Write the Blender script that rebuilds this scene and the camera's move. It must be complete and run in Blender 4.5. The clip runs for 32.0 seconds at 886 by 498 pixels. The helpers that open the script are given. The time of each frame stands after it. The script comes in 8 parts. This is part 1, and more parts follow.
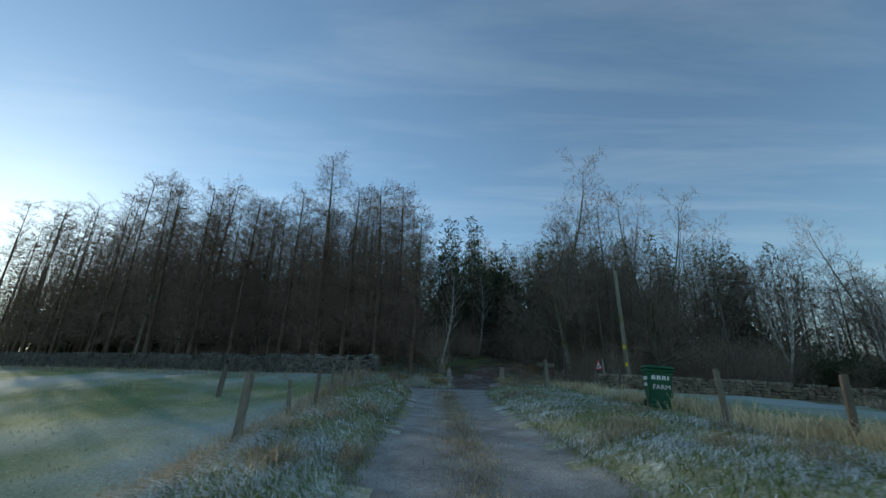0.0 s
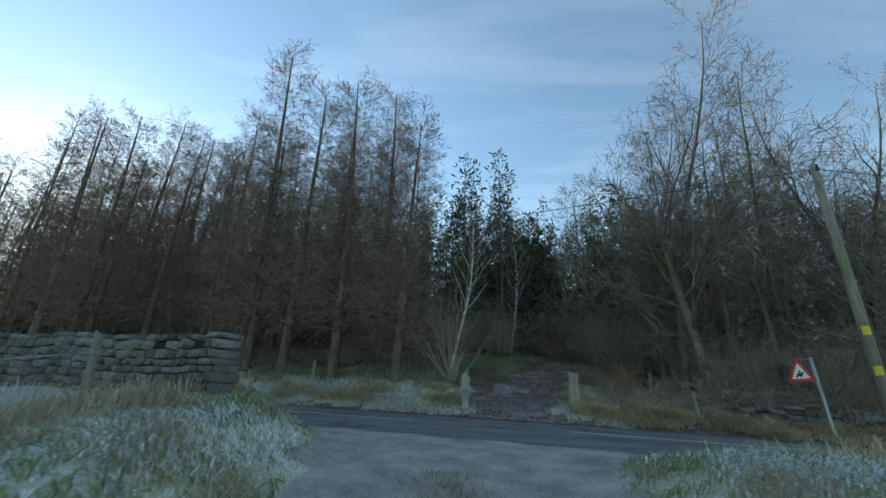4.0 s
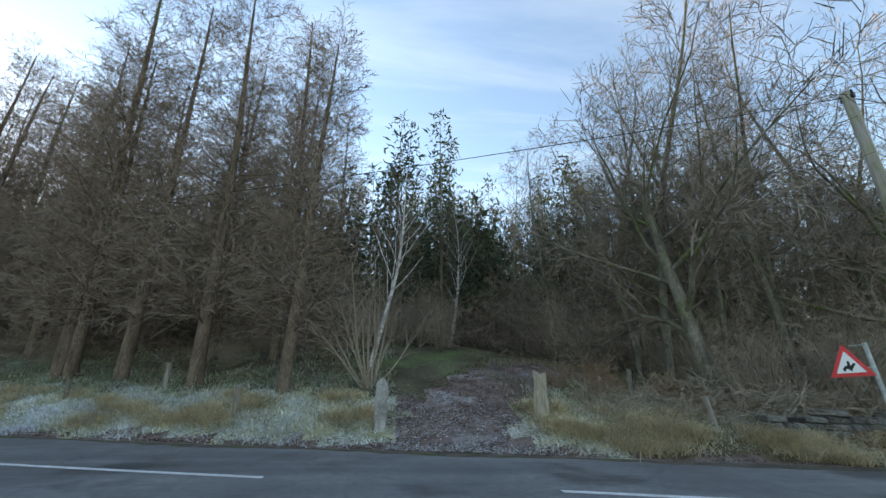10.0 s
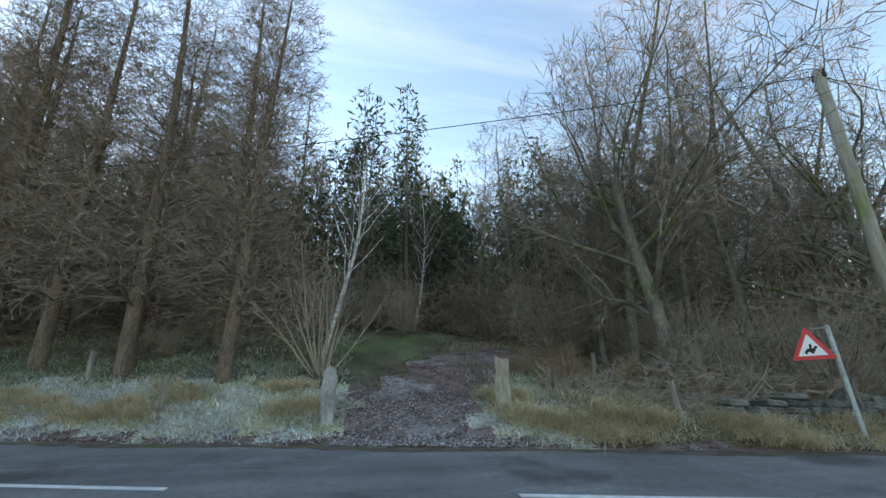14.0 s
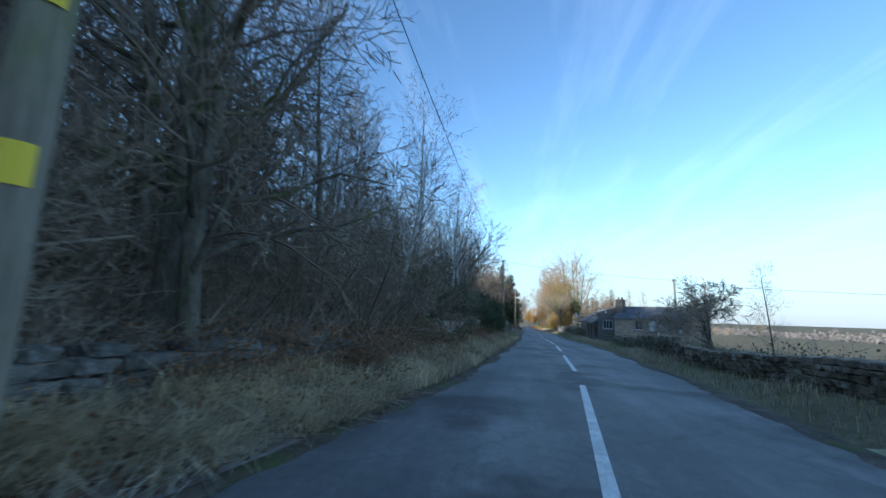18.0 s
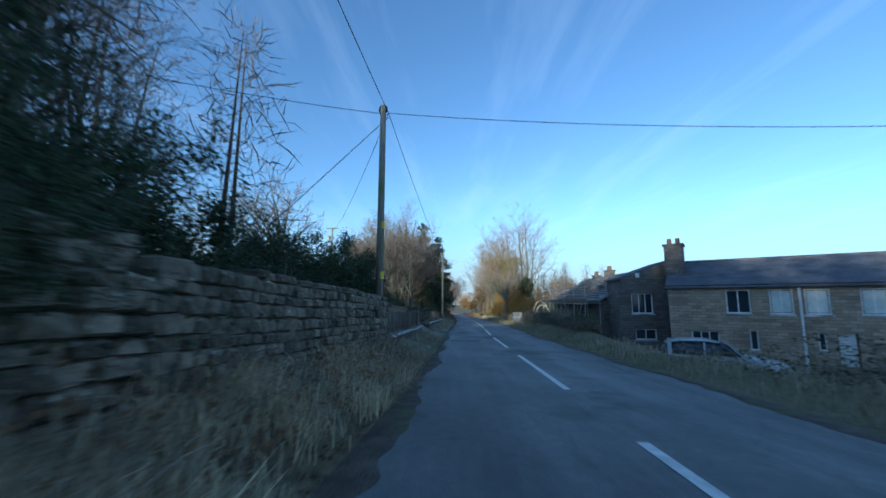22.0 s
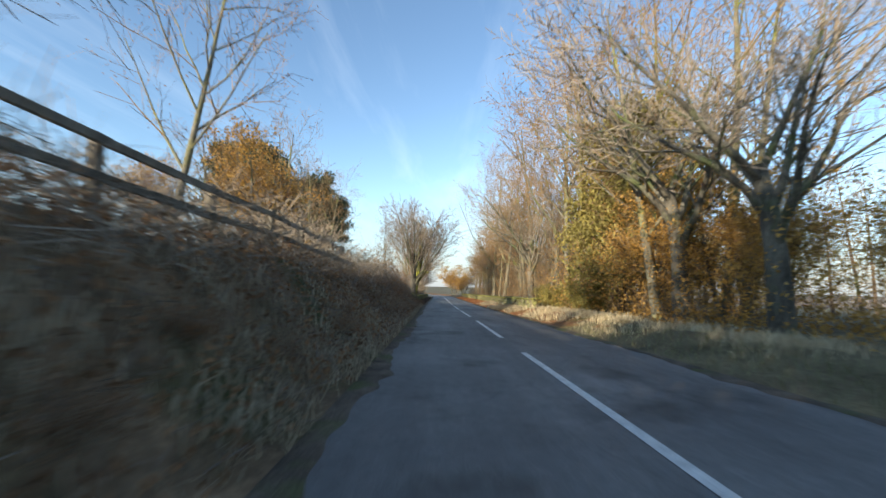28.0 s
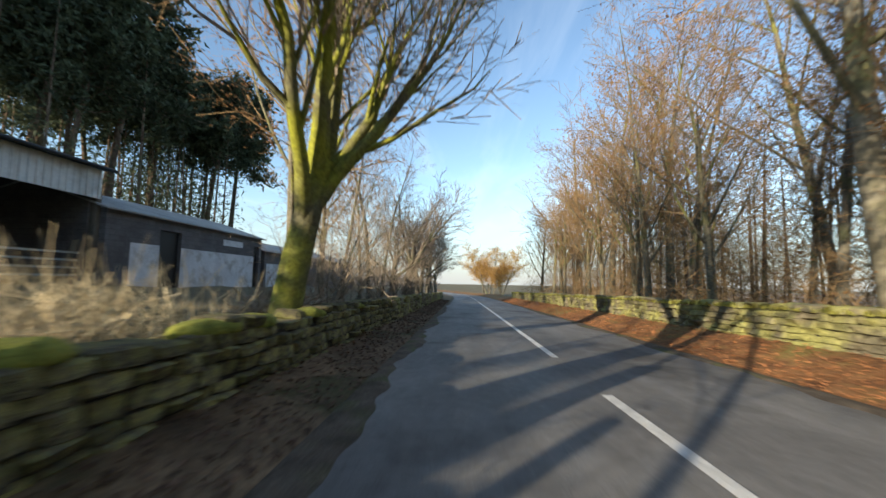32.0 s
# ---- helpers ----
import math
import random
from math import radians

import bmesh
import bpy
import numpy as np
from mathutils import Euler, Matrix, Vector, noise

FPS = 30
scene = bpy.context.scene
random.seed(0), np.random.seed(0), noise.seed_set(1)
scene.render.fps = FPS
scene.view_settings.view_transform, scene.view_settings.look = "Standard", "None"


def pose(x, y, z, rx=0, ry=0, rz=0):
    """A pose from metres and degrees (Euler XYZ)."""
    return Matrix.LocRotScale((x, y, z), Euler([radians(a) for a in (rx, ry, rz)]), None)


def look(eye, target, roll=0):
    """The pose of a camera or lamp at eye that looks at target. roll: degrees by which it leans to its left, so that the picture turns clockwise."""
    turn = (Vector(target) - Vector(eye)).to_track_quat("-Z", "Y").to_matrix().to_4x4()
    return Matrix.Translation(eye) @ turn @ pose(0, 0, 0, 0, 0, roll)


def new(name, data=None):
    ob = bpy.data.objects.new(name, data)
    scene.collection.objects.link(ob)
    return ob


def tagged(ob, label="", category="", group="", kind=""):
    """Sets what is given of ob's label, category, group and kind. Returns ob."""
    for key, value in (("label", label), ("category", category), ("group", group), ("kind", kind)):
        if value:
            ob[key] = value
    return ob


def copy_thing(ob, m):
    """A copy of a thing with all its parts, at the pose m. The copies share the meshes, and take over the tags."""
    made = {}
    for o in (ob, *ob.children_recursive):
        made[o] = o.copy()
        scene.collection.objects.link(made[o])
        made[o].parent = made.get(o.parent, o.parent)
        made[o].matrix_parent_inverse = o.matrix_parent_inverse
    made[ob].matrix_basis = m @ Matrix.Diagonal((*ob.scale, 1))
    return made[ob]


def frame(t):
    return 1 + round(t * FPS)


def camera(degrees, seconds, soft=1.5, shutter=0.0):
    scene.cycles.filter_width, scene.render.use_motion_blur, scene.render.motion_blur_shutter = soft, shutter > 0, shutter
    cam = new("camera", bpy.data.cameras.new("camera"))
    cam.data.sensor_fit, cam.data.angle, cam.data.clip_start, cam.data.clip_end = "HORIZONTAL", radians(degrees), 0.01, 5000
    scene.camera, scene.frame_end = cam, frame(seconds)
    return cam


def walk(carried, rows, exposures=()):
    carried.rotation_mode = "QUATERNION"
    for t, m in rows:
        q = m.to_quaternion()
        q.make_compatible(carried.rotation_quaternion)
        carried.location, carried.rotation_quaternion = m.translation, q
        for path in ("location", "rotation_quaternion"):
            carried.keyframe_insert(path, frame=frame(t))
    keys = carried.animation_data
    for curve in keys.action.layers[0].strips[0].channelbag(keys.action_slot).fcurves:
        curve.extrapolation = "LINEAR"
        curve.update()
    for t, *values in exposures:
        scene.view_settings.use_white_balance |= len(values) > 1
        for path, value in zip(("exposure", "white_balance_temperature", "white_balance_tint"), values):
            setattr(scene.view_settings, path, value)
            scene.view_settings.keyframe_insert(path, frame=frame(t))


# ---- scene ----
EXPOSURES = [(0.0, 0.38, 6600, 0), (3.5, 0.95, 7000, 0), (5.5, 1.7, 7500, 8), (7.0, 1.72, 7800, 10), (10.0, 1.92, 8000, 11), (13.5, 2.02, 8100, 11), (16.5, 2.0, 7200, 14), (17.2, 1.5, 6200, 13), (18.0, 1.05, 5400, 5), (18.7, 0.7, 5000, 3), (23.0, 0.58, 5000, 2), (25.5, 0.42, 4900, 3), (27.5, 1.05, 6100, 7), (29.0, 1.12, 7000, 8), (30.0, 1.15, 7200, 8), (32.0, 1.1, 6800, 8)]
cam = camera(97.1, 32.0, soft=1.5, shutter=0.25)
PATH = [
    (0.0, pose(-0.992, -17.964, 0.037, 109.60, -1.30, -1.30)),
    (0.5, pose(-0.864, -16.280, 0.100, 109.10, -1.20, -0.80)),
    (1.0, pose(-0.733, -14.521, 0.150, 108.90, -1.10, -0.40)),
    (1.5, pose(-0.641, -12.760, 0.250, 109.00, -1.20, 0.10)),
    (2.0, pose(-0.571, -10.949, 0.337, 109.30, -1.30, 0.80)),
    (2.5, pose(-0.488, -9.101, 0.450, 109.50, -1.40, 1.40)),
    (3.0, pose(-0.495, -7.324, 0.600, 109.50, -1.60, 1.80)),
    (3.5, pose(-0.450, -5.500, 0.750, 109.30, -2.00, 1.80)),
    (6.0, pose(0.000, 0.000, 1.170, 110.10, -1.00, -2.20)),
    (6.5, pose(0.090, 0.317, 1.170, 110.20, -0.60, -2.90)),
    (7.0, pose(0.090, 0.317, 1.170, 110.20, -0.30, -3.40)),
    (7.5, pose(0.090, 0.317, 1.170, 110.10, -0.20, -3.90)),
    (8.0, pose(0.093, 0.397, 1.170, 109.90, -0.10, -4.50)),
    (8.5, pose(0.175, 0.475, 1.250, 109.60, -0.10, -5.10)),
    (9.0, pose(0.185, 0.795, 1.250, 109.20, -0.20, -5.90)),
    (9.5, pose(0.268, 0.872, 1.250, 109.00, -0.30, -6.50)),
    (10.0, pose(0.268, 0.872, 1.250, 108.90, -0.20, -7.10)),
    (10.5, pose(0.270, 0.952, 1.250, 108.80, -0.20, -7.70)),
    (11.0, pose(0.355, 1.109, 1.250, 108.70, 0.00, -8.30)),
    (11.5, pose(0.358, 1.189, 1.250, 108.70, 0.20, -8.90)),
    (12.0, pose(0.358, 1.189, 1.250, 108.50, 0.30, -9.40)),
    (12.5, pose(0.437, 1.187, 1.250, 108.10, 0.40, -10.00)),
    (13.0, pose(0.525, 1.424, 1.250, 107.50, 0.40, -10.60)),
    (13.5, pose(0.610, 1.582, 1.330, 106.90, 0.40, -11.10)),
    (15.5, pose(1.202, 2.604, 1.330, 105.20, 1.20, -21.60)),
    (16.0, pose(2.110, 3.455, 1.330, 102.90, 0.80, -33.00)),
    (16.5, pose(3.492, 4.132, 1.330, 100.60, 0.30, -47.40)),
    (17.0, pose(5.266, 4.557, 1.170, 99.40, -0.80, -61.30)),
    (17.5, pose(7.275, 4.814, 1.090, 99.20, -1.50, -72.40)),
    (18.0, pose(9.596, 4.821, 1.010, 99.00, -1.70, -79.70)),
    (18.5, pose(12.160, 4.900, 1.010, 98.70, -1.70, -83.60)),
    (19.0, pose(15.361, 4.880, 0.850, 98.50, -1.90, -85.70)),
    (19.5, pose(18.962, 4.847, 0.690, 98.20, -1.90, -86.90)),
    (20.0, pose(23.040, 4.719, 0.530, 97.90, -1.60, -87.60)),
    (20.5, pose(27.198, 4.588, 0.450, 97.60, -1.20, -88.20)),
    (21.0, pose(31.433, 4.375, 0.370, 97.40, -0.90, -88.60)),
    (21.5, pose(36.066, 4.069, 0.210, 97.60, -0.50, -88.80)),
    (22.0, pose(40.938, 3.756, 0.050, 97.60, -0.10, -88.80)),
    (22.5, pose(45.661, 3.768, -0.190, 97.50, -0.50, -89.20)),
    (23.0, pose(50.778, 3.607, -0.430, 97.40, -1.40, -89.30)),
    (23.5, pose(56.058, 3.521, -0.590, 97.20, -2.00, -89.70)),
    (24.0, pose(61.331, 3.195, -0.750, 97.10, -2.10, -89.70)),
    (24.5, pose(66.850, 3.102, -0.750, 96.10, -2.50, -90.00)),
    (25.0, pose(72.288, 2.931, -0.830, 95.70, -3.40, -90.10)),
    (25.5, pose(77.638, 2.523, -1.070, 95.60, -4.10, -89.80)),
    (27.5, pose(100.198, 2.149, -1.747, 95.00, -1.60, -91.20)),
    (28.0, pose(106.138, 2.070, -1.917, 95.00, -1.20, -90.90)),
    (28.5, pose(112.138, 2.050, -2.067, 94.80, -1.20, -90.10)),
    (29.0, pose(118.138, 2.050, -2.217, 94.60, -1.60, -89.30)),
    (29.5, pose(124.138, 2.050, -2.367, 94.40, -2.00, -88.40)),
    (30.0, pose(130.138, 2.050, -2.518, 94.40, -2.00, -87.80)),
    (30.5, pose(136.138, 2.050, -2.667, 94.40, -1.80, -87.70)),
    (31.0, pose(142.138, 2.050, -2.817, 94.50, -1.50, -87.60)),
    (31.5, pose(148.138, 2.050, -2.968, 94.60, -1.20, -87.50)),
    (32.0, pose(154.138, 2.050, -3.117, 94.60, -1.00, -87.50)),
]
walk(cam, PATH, exposures=EXPOSURES)

# ---- sky and sun ----
SUN_AZ, SUN_EL = -48.7, 14.2
sun_dir = Vector((math.sin(radians(SUN_AZ)) * math.cos(radians(SUN_EL)), math.cos(radians(SUN_AZ)) * math.cos(radians(SUN_EL)), math.sin(radians(SUN_EL))))
world = bpy.data.worlds.new("sky")
scene.world = world
world.use_nodes = True
wn, wl = world.node_tree.nodes, world.node_tree.links
wn.clear()
w_out = wn.new("ShaderNodeOutputWorld")
w_bg = wn.new("ShaderNodeBackground")
w_sky = wn.new("ShaderNodeTexSky")
w_sky.sky_type, w_sky.sun_disc = "NISHITA", False
w_sky.sun_elevation, w_sky.sun_rotation = radians(SUN_EL), radians(SUN_AZ)
w_sky.air_density, w_sky.dust_density, w_sky.ozone_density = 1.0, 0.12, 2.2
w_bg.inputs["Strength"].default_value = 0.14
# thin cirrus streaks on a flat layer high over the land
w_tc = wn.new("ShaderNodeTexCoord")
w_sep = wn.new("ShaderNodeSeparateXYZ")
w_max = wn.new("ShaderNodeMath")
w_max.operation = "MAXIMUM"
w_max.inputs[1].default_value = 0.06
w_dx, w_dy = wn.new("ShaderNodeMath"), wn.new("ShaderNodeMath")
w_dx.operation = w_dy.operation = "DIVIDE"
w_com = wn.new("ShaderNodeCombineXYZ")
w_map = wn.new("ShaderNodeMapping")
w_map.inputs["Rotation"].default_value = (0, 0, radians(8))
w_map.inputs["Scale"].default_value = (0.28, 1.5, 1.0)
w_ns = wn.new("ShaderNodeTexNoise")
w_ns.inputs["Scale"].default_value, w_ns.inputs["Detail"].default_value, w_ns.inputs["Roughness"].default_value = 1.3, 7.0, 0.6
w_ns.inputs["Distortion"].default_value = 0.35
w_rmp = wn.new("ShaderNodeMapRange")
w_rmp.inputs["From Min"].default_value, w_rmp.inputs["From Max"].default_value = 0.48, 0.82
w_rmp.inputs["To Min"].default_value, w_rmp.inputs["To Max"].default_value = 0.0, 0.19
w_mix = wn.new("ShaderNodeMix")
w_mix.data_type = "RGBA"
w_mix.inputs["B"].default_value = (5.5, 6.0, 6.6, 1)
wl.new(w_tc.outputs["Generated"], w_sep.inputs[0])
wl.new(w_sep.outputs["Z"], w_max.inputs[0])
for k, nd in (("X", w_dx), ("Y", w_dy)):
    wl.new(w_sep.outputs[k], nd.inputs[0])
    wl.new(w_max.outputs[0], nd.inputs[1])
    wl.new(nd.outputs[0], w_com.inputs[k])
wl.new(w_com.outputs[0], w_map.inputs["Vector"])
wl.new(w_map.outputs["Vector"], w_ns.inputs["Vector"])
wl.new(w_ns.outputs["Fac"], w_rmp.inputs["Value"])
wl.new(w_rmp.outputs["Result"], w_mix.inputs["Factor"])
wl.new(w_sky.outputs["Color"], w_mix.inputs["A"])
# pale haze all round the horizon
w_hr = wn.new("ShaderNodeMapRange")
w_hr.interpolation_type = "SMOOTHSTEP"
w_hr.inputs["From Min"].default_value, w_hr.inputs["From Max"].default_value = -0.02, 0.24
w_hr.inputs["To Min"].default_value, w_hr.inputs["To Max"].default_value = 0.85, 0.0
w_haze = wn.new("ShaderNodeMix")
w_haze.data_type = "RGBA"
w_haze.inputs["B"].default_value = (1.75, 2.1, 2.6, 1)
wl.new(w_sep.outputs["Z"], w_hr.inputs["Value"])
wl.new(w_hr.outputs["Result"], w_haze.inputs["Factor"])
wl.new(w_mix.outputs["Result"], w_haze.inputs["A"])
wl.new(w_haze.outputs["Result"], w_bg.inputs["Color"])
wl.new(w_bg.outputs["Background"], w_out.inputs["Surface"])

sun = new("sun", bpy.data.lights.new("sun", "SUN"))
sun.data.energy, sun.data.angle, sun.data.color = 4.2, radians(0.5), (1.0, 0.86, 0.66)
sun.matrix_world = look((0, 0, 60), Vector((0, 0, 60)) - sun_dir)

# ---- materials ----
def material(name, base, rough=0.8, spec=0.3, metal=0.0):
    m = bpy.data.materials.new(name)
    m.use_nodes = True
    b = m.node_tree.nodes["Principled BSDF"]
    b.inputs["Base Color"].default_value = (*base, 1)
    b.inputs["Roughness"].default_value, b.inputs["Metallic"].default_value = rough, metal
    b.inputs["Specular IOR Level"].default_value = spec
    return m


def node(m, kind, **settings):
    n = m.node_tree.nodes.new(kind)
    for key, value in settings.items():
        n.inputs[key.replace("_", " ")].default_value = value
    return n


def link(m, a, b):
    m.node_tree.links.new(a, b)


def surface(name, dark, light, scale, rough=0.85, spec=0.25, fine=0.0, fine_amount=0.35, bump=0.0, bump_scale=None, stretch=None, patch=None, patch_scale=1.0, patch_range=(0.5, 0.65), random_value=0.0, island=0.0, metal=0.0):
    """Two-scale colour with relief: a broad noise between two colours, a fine grain over it, and patches of a third colour."""
    m = material(name, light, rough, spec, metal)
    b = m.node_tree.nodes["Principled BSDF"]
    tc = node(m, "ShaderNodeTexCoord")
    src = tc.outputs["Object"]
    if stretch:
        mp = node(m, "ShaderNodeMapping", Scale=stretch)
        link(m, src, mp.inputs["Vector"])
        src = mp.outputs["Vector"]
    n1 = node(m, "ShaderNodeTexNoise", Scale=scale, Detail=5.0, Roughness=0.6)
    link(m, src, n1.inputs["Vector"])
    ramp = node(m, "ShaderNodeValToRGB")
    ramp.color_ramp.elements[0].position, ramp.color_ramp.elements[1].position = 0.32, 0.68
    ramp.color_ramp.elements[0].color, ramp.color_ramp.elements[1].color = (*dark, 1), (*light, 1)
    link(m, n1.outputs["Fac"], ramp.inputs["Fac"])
    col = ramp.outputs["Color"]
    if patch:
        n3 = node(m, "ShaderNodeTexNoise", Scale=patch_scale, Detail=4.0, Roughness=0.6)
        link(m, tc.outputs["Object"], n3.inputs["Vector"])
        mr = node(m, "ShaderNodeMapRange", From_Min=patch_range[0], From_Max=patch_range[1])
        link(m, n3.outputs["Fac"], mr.inputs["Value"])
        mx = node(m, "ShaderNodeMix")
        mx.data_type = "RGBA"
        link(m, mr.outputs["Result"], mx.inputs["Factor"])
        link(m, col, mx.inputs["A"])
        mx.inputs["B"].default_value = (*patch, 1)
        col = mx.outputs["Result"]
    n2 = None
    if fine:
        n2 = node(m, "ShaderNodeTexNoise", Scale=fine, Detail=3.0, Roughness=0.7)
        link(m, src, n2.inputs["Vector"])
        mr = node(m, "ShaderNodeMapRange", From_Min=0.25, From_Max=0.75, To_Min=1 - fine_amount, To_Max=1 + fine_amount)
        link(m, n2.outputs["Fac"], mr.inputs["Value"])
        mx = node(m, "ShaderNodeVectorMath")
        mx.operation = "SCALE"
        link(m, col, mx.inputs[0])
        link(m, mr.outputs["Result"], mx.inputs["Scale"])
        col = mx.outputs["Vector"]
    if random_value or island:
        if island:
            src_r = node(m, "ShaderNodeNewGeometry").outputs["Random Per Island"]
        else:
            src_r = node(m, "ShaderNodeObjectInfo").outputs["Random"]
        amount = island or random_value
        mr = node(m, "ShaderNodeMapRange", To_Min=1 - amount, To_Max=1 + amount)
        link(m, src_r, mr.inputs["Value"])
        mx = node(m, "ShaderNodeVectorMath")
        mx.operation = "SCALE"
        link(m, col, mx.inputs[0])
        link(m, mr.outputs["Result"], mx.inputs["Scale"])
        col = mx.outputs["Vector"]
    link(m, col, b.inputs["Base Color"])
    if bump:
        bp = node(m, "ShaderNodeBump", Strength=bump, Distance=0.02)
        nb = node(m, "ShaderNodeTexNoise", Scale=bump_scale or fine or scale * 6, Detail=4.0)
        link(m, src, nb.inputs["Vector"])
        link(m, nb.outputs["Fac"], bp.inputs["Height"])
        link(m, bp.outputs["Normal"], b.inputs["Normal"])
    return m



def thin(m, share=0.4):
    """Lets light shine through thin leaves and blades."""
    nt = m.node_tree
    b = nt.nodes["Principled BSDF"]
    t = node(m, "ShaderNodeBsdfTranslucent")
    mix = node(m, "ShaderNodeMixShader", Fac=share)
    link(m, b.inputs["Base Color"].links[0].from_socket, t.inputs["Color"])
    link(m, b.outputs["BSDF"], mix.inputs[1])
    link(m, t.outputs["BSDF"], mix.inputs[2])
    link(m, mix.outputs["Shader"], nt.nodes["Material Output"].inputs["Surface"])
    return m


def asphalt(name):
    """Worn road surface: long streaks of wear, pale aggregate, darker repairs and fine cracks."""
    m = surface(name, (0.125, 0.123, 0.120), (0.195, 0.192, 0.187), 0.5, rough=0.66, spec=0.35, fine=75, fine_amount=0.45, bump=0.6, bump_scale=110, patch=(0.082, 0.080, 0.076), patch_scale=0.45, patch_range=(0.54, 0.64))
    b = m.node_tree.nodes["Principled BSDF"]
    col = b.inputs["Base Color"].links[0].from_socket
    tc = node(m, "ShaderNodeTexCoord")
    for scale, stretch, low, high, lo_from, hi_from in ((1.0, (0.06, 1.1, 1.0), 0.72, 1.28, 0.3, 0.7), (9.0, (1.0, 1.0, 1.0), 0.85, 1.15, 0.3, 0.7)):
        mp = node(m, "ShaderNodeMapping", Scale=stretch)
        link(m, tc.outputs["Object"], mp.inputs["Vector"])
        n = node(m, "ShaderNodeTexNoise", Scale=scale, Detail=4.0, Roughness=0.65)
        link(m, mp.outputs["Vector"], n.inputs["Vector"])
        mr = node(m, "ShaderNodeMapRange", From_Min=lo_from, From_Max=hi_from, To_Min=low, To_Max=high)
        link(m, n.outputs["Fac"], mr.inputs["Value"])
        mx = node(m, "ShaderNodeVectorMath")
        mx.operation = "SCALE"
        link(m, col, mx.inputs[0])
        link(m, mr.outputs["Result"], mx.inputs["Scale"])
        col = mx.outputs["Vector"]
    vor = node(m, "ShaderNodeTexVoronoi", Scale=0.55)
    vor.feature = "DISTANCE_TO_EDGE"
    warp = node(m, "ShaderNodeTexNoise", Scale=2.5, Detail=4.0)
    mixv = node(m, "ShaderNodeMix")
    mixv.data_type = "RGBA"
    mixv.inputs["Factor"].default_value = 0.25
    link(m, tc.outputs["Object"], warp.inputs["Vector"])
    link(m, tc.outputs["Object"], mixv.inputs["A"])
    link(m, warp.outputs["Color"], mixv.inputs["B"])
    link(m, mixv.outputs["Result"], vor.inputs["Vector"])
    mr = node(m, "ShaderNodeMapRange", From_Min=0.0, From_Max=0.012, To_Min=0.82, To_Max=1.0)
    link(m, vor.outputs["Distance"], mr.inputs["Value"])
    mx = node(m, "ShaderNodeVectorMath")
    mx.operation = "SCALE"
    link(m, col, mx.inputs[0])
    link(m, mr.outputs["Result"], mx.inputs["Scale"])
    link(m, mx.outputs["Vector"], b.inputs["Base Color"])
    return m


M_ASPHALT = asphalt("asphalt")
M_GRIT = surface("roadside_grit", (0.06, 0.048, 0.036), (0.15, 0.12, 0.09), 3.0, rough=0.95, fine=40, fine_amount=0.6, bump=0.8, bump_scale=35, patch=(0.09, 0.10, 0.04), patch_scale=1.3)
M_LINE = surface("road_paint", (0.5, 0.5, 0.48), (0.75, 0.75, 0.72), 6, rough=0.6, fine=40, fine_amount=0.25)
M_TRACK = surface("gravel_track", (0.22, 0.2, 0.175), (0.42, 0.39, 0.35), 1.5, rough=0.95, fine=35, fine_amount=0.5, bump=0.7, bump_scale=30)
M_GRASS = surface("frosted_grass", (0.24, 0.235, 0.13), (0.44, 0.41, 0.26), 0.8, rough=0.95, fine=14, fine_amount=0.5, bump=0.8, bump_scale=12, patch=(0.62, 0.65, 0.65), patch_scale=0.7, patch_range=(0.46, 0.74))
M_ROUGH = surface("rough_grass", (0.085, 0.07, 0.038), (0.20, 0.165, 0.09), 0.9, rough=0.95, fine=14, fine_amount=0.5, bump=0.8, bump_scale=11, patch=(0.16, 0.125, 0.07), patch_scale=0.6)
M_BANK = surface("bracken_bank", (0.085, 0.06, 0.036), (0.23, 0.155, 0.09), 1.1, rough=0.95, fine=16, fine_amount=0.6, bump=0.9, bump_scale=9, patch=(0.06, 0.065, 0.025), patch_scale=0.5)
M_LITTER = surface("leaf_litter", (0.12, 0.055, 0.025), (0.30, 0.15, 0.06), 2.5, rough=0.95, fine=22, fine_amount=0.6, bump=0.8, bump_scale=14, patch=(0.20, 0.16, 0.05), patch_scale=0.5)
M_DRIVE = surface("gravel_drive", (0.13, 0.112, 0.09), (0.26, 0.23, 0.19), 1.3, rough=0.93, fine=30, fine_amount=0.5, bump=0.8, bump_scale=24, patch=(0.24, 0.25, 0.21), patch_scale=0.7, patch_range=(0.5, 0.7))
M_MUD = surface("leaf_strewn_path", (0.10, 0.068, 0.058), (0.24, 0.17, 0.145), 2.0, rough=0.9, fine=25, fine_amount=0.5, bump=0.8, bump_scale=16, patch=(0.36, 0.35, 0.34), patch_scale=0.9, patch_range=(0.52, 0.7))
M_EARTH = surface("woodland_floor", (0.06, 0.055, 0.032), (0.15, 0.125, 0.075), 0.7, rough=0.95, fine=12, fine_amount=0.6, bump=0.8, bump_scale=9, patch=(0.12, 0.17, 0.06), patch_scale=0.3)
M_FIELD = surface("field_grass", (0.11, 0.16, 0.06), (0.19, 0.25, 0.10), 0.4, rough=0.95, fine=18, fine_amount=0.4, bump=0.6, bump_scale=15, patch=(0.34, 0.40, 0.37), patch_scale=0.12, patch_range=(0.42, 0.62))
M_BARK = surface("bark", (0.045, 0.036, 0.026), (0.12, 0.10, 0.075), 3.0, rough=0.9, fine=25, fine_amount=0.5, stretch=(1, 1, 0.25), bump=0.7, bump_scale=14)
M_TWIG = material("twig", (0.225, 0.18, 0.14), 0.85, 0.2)
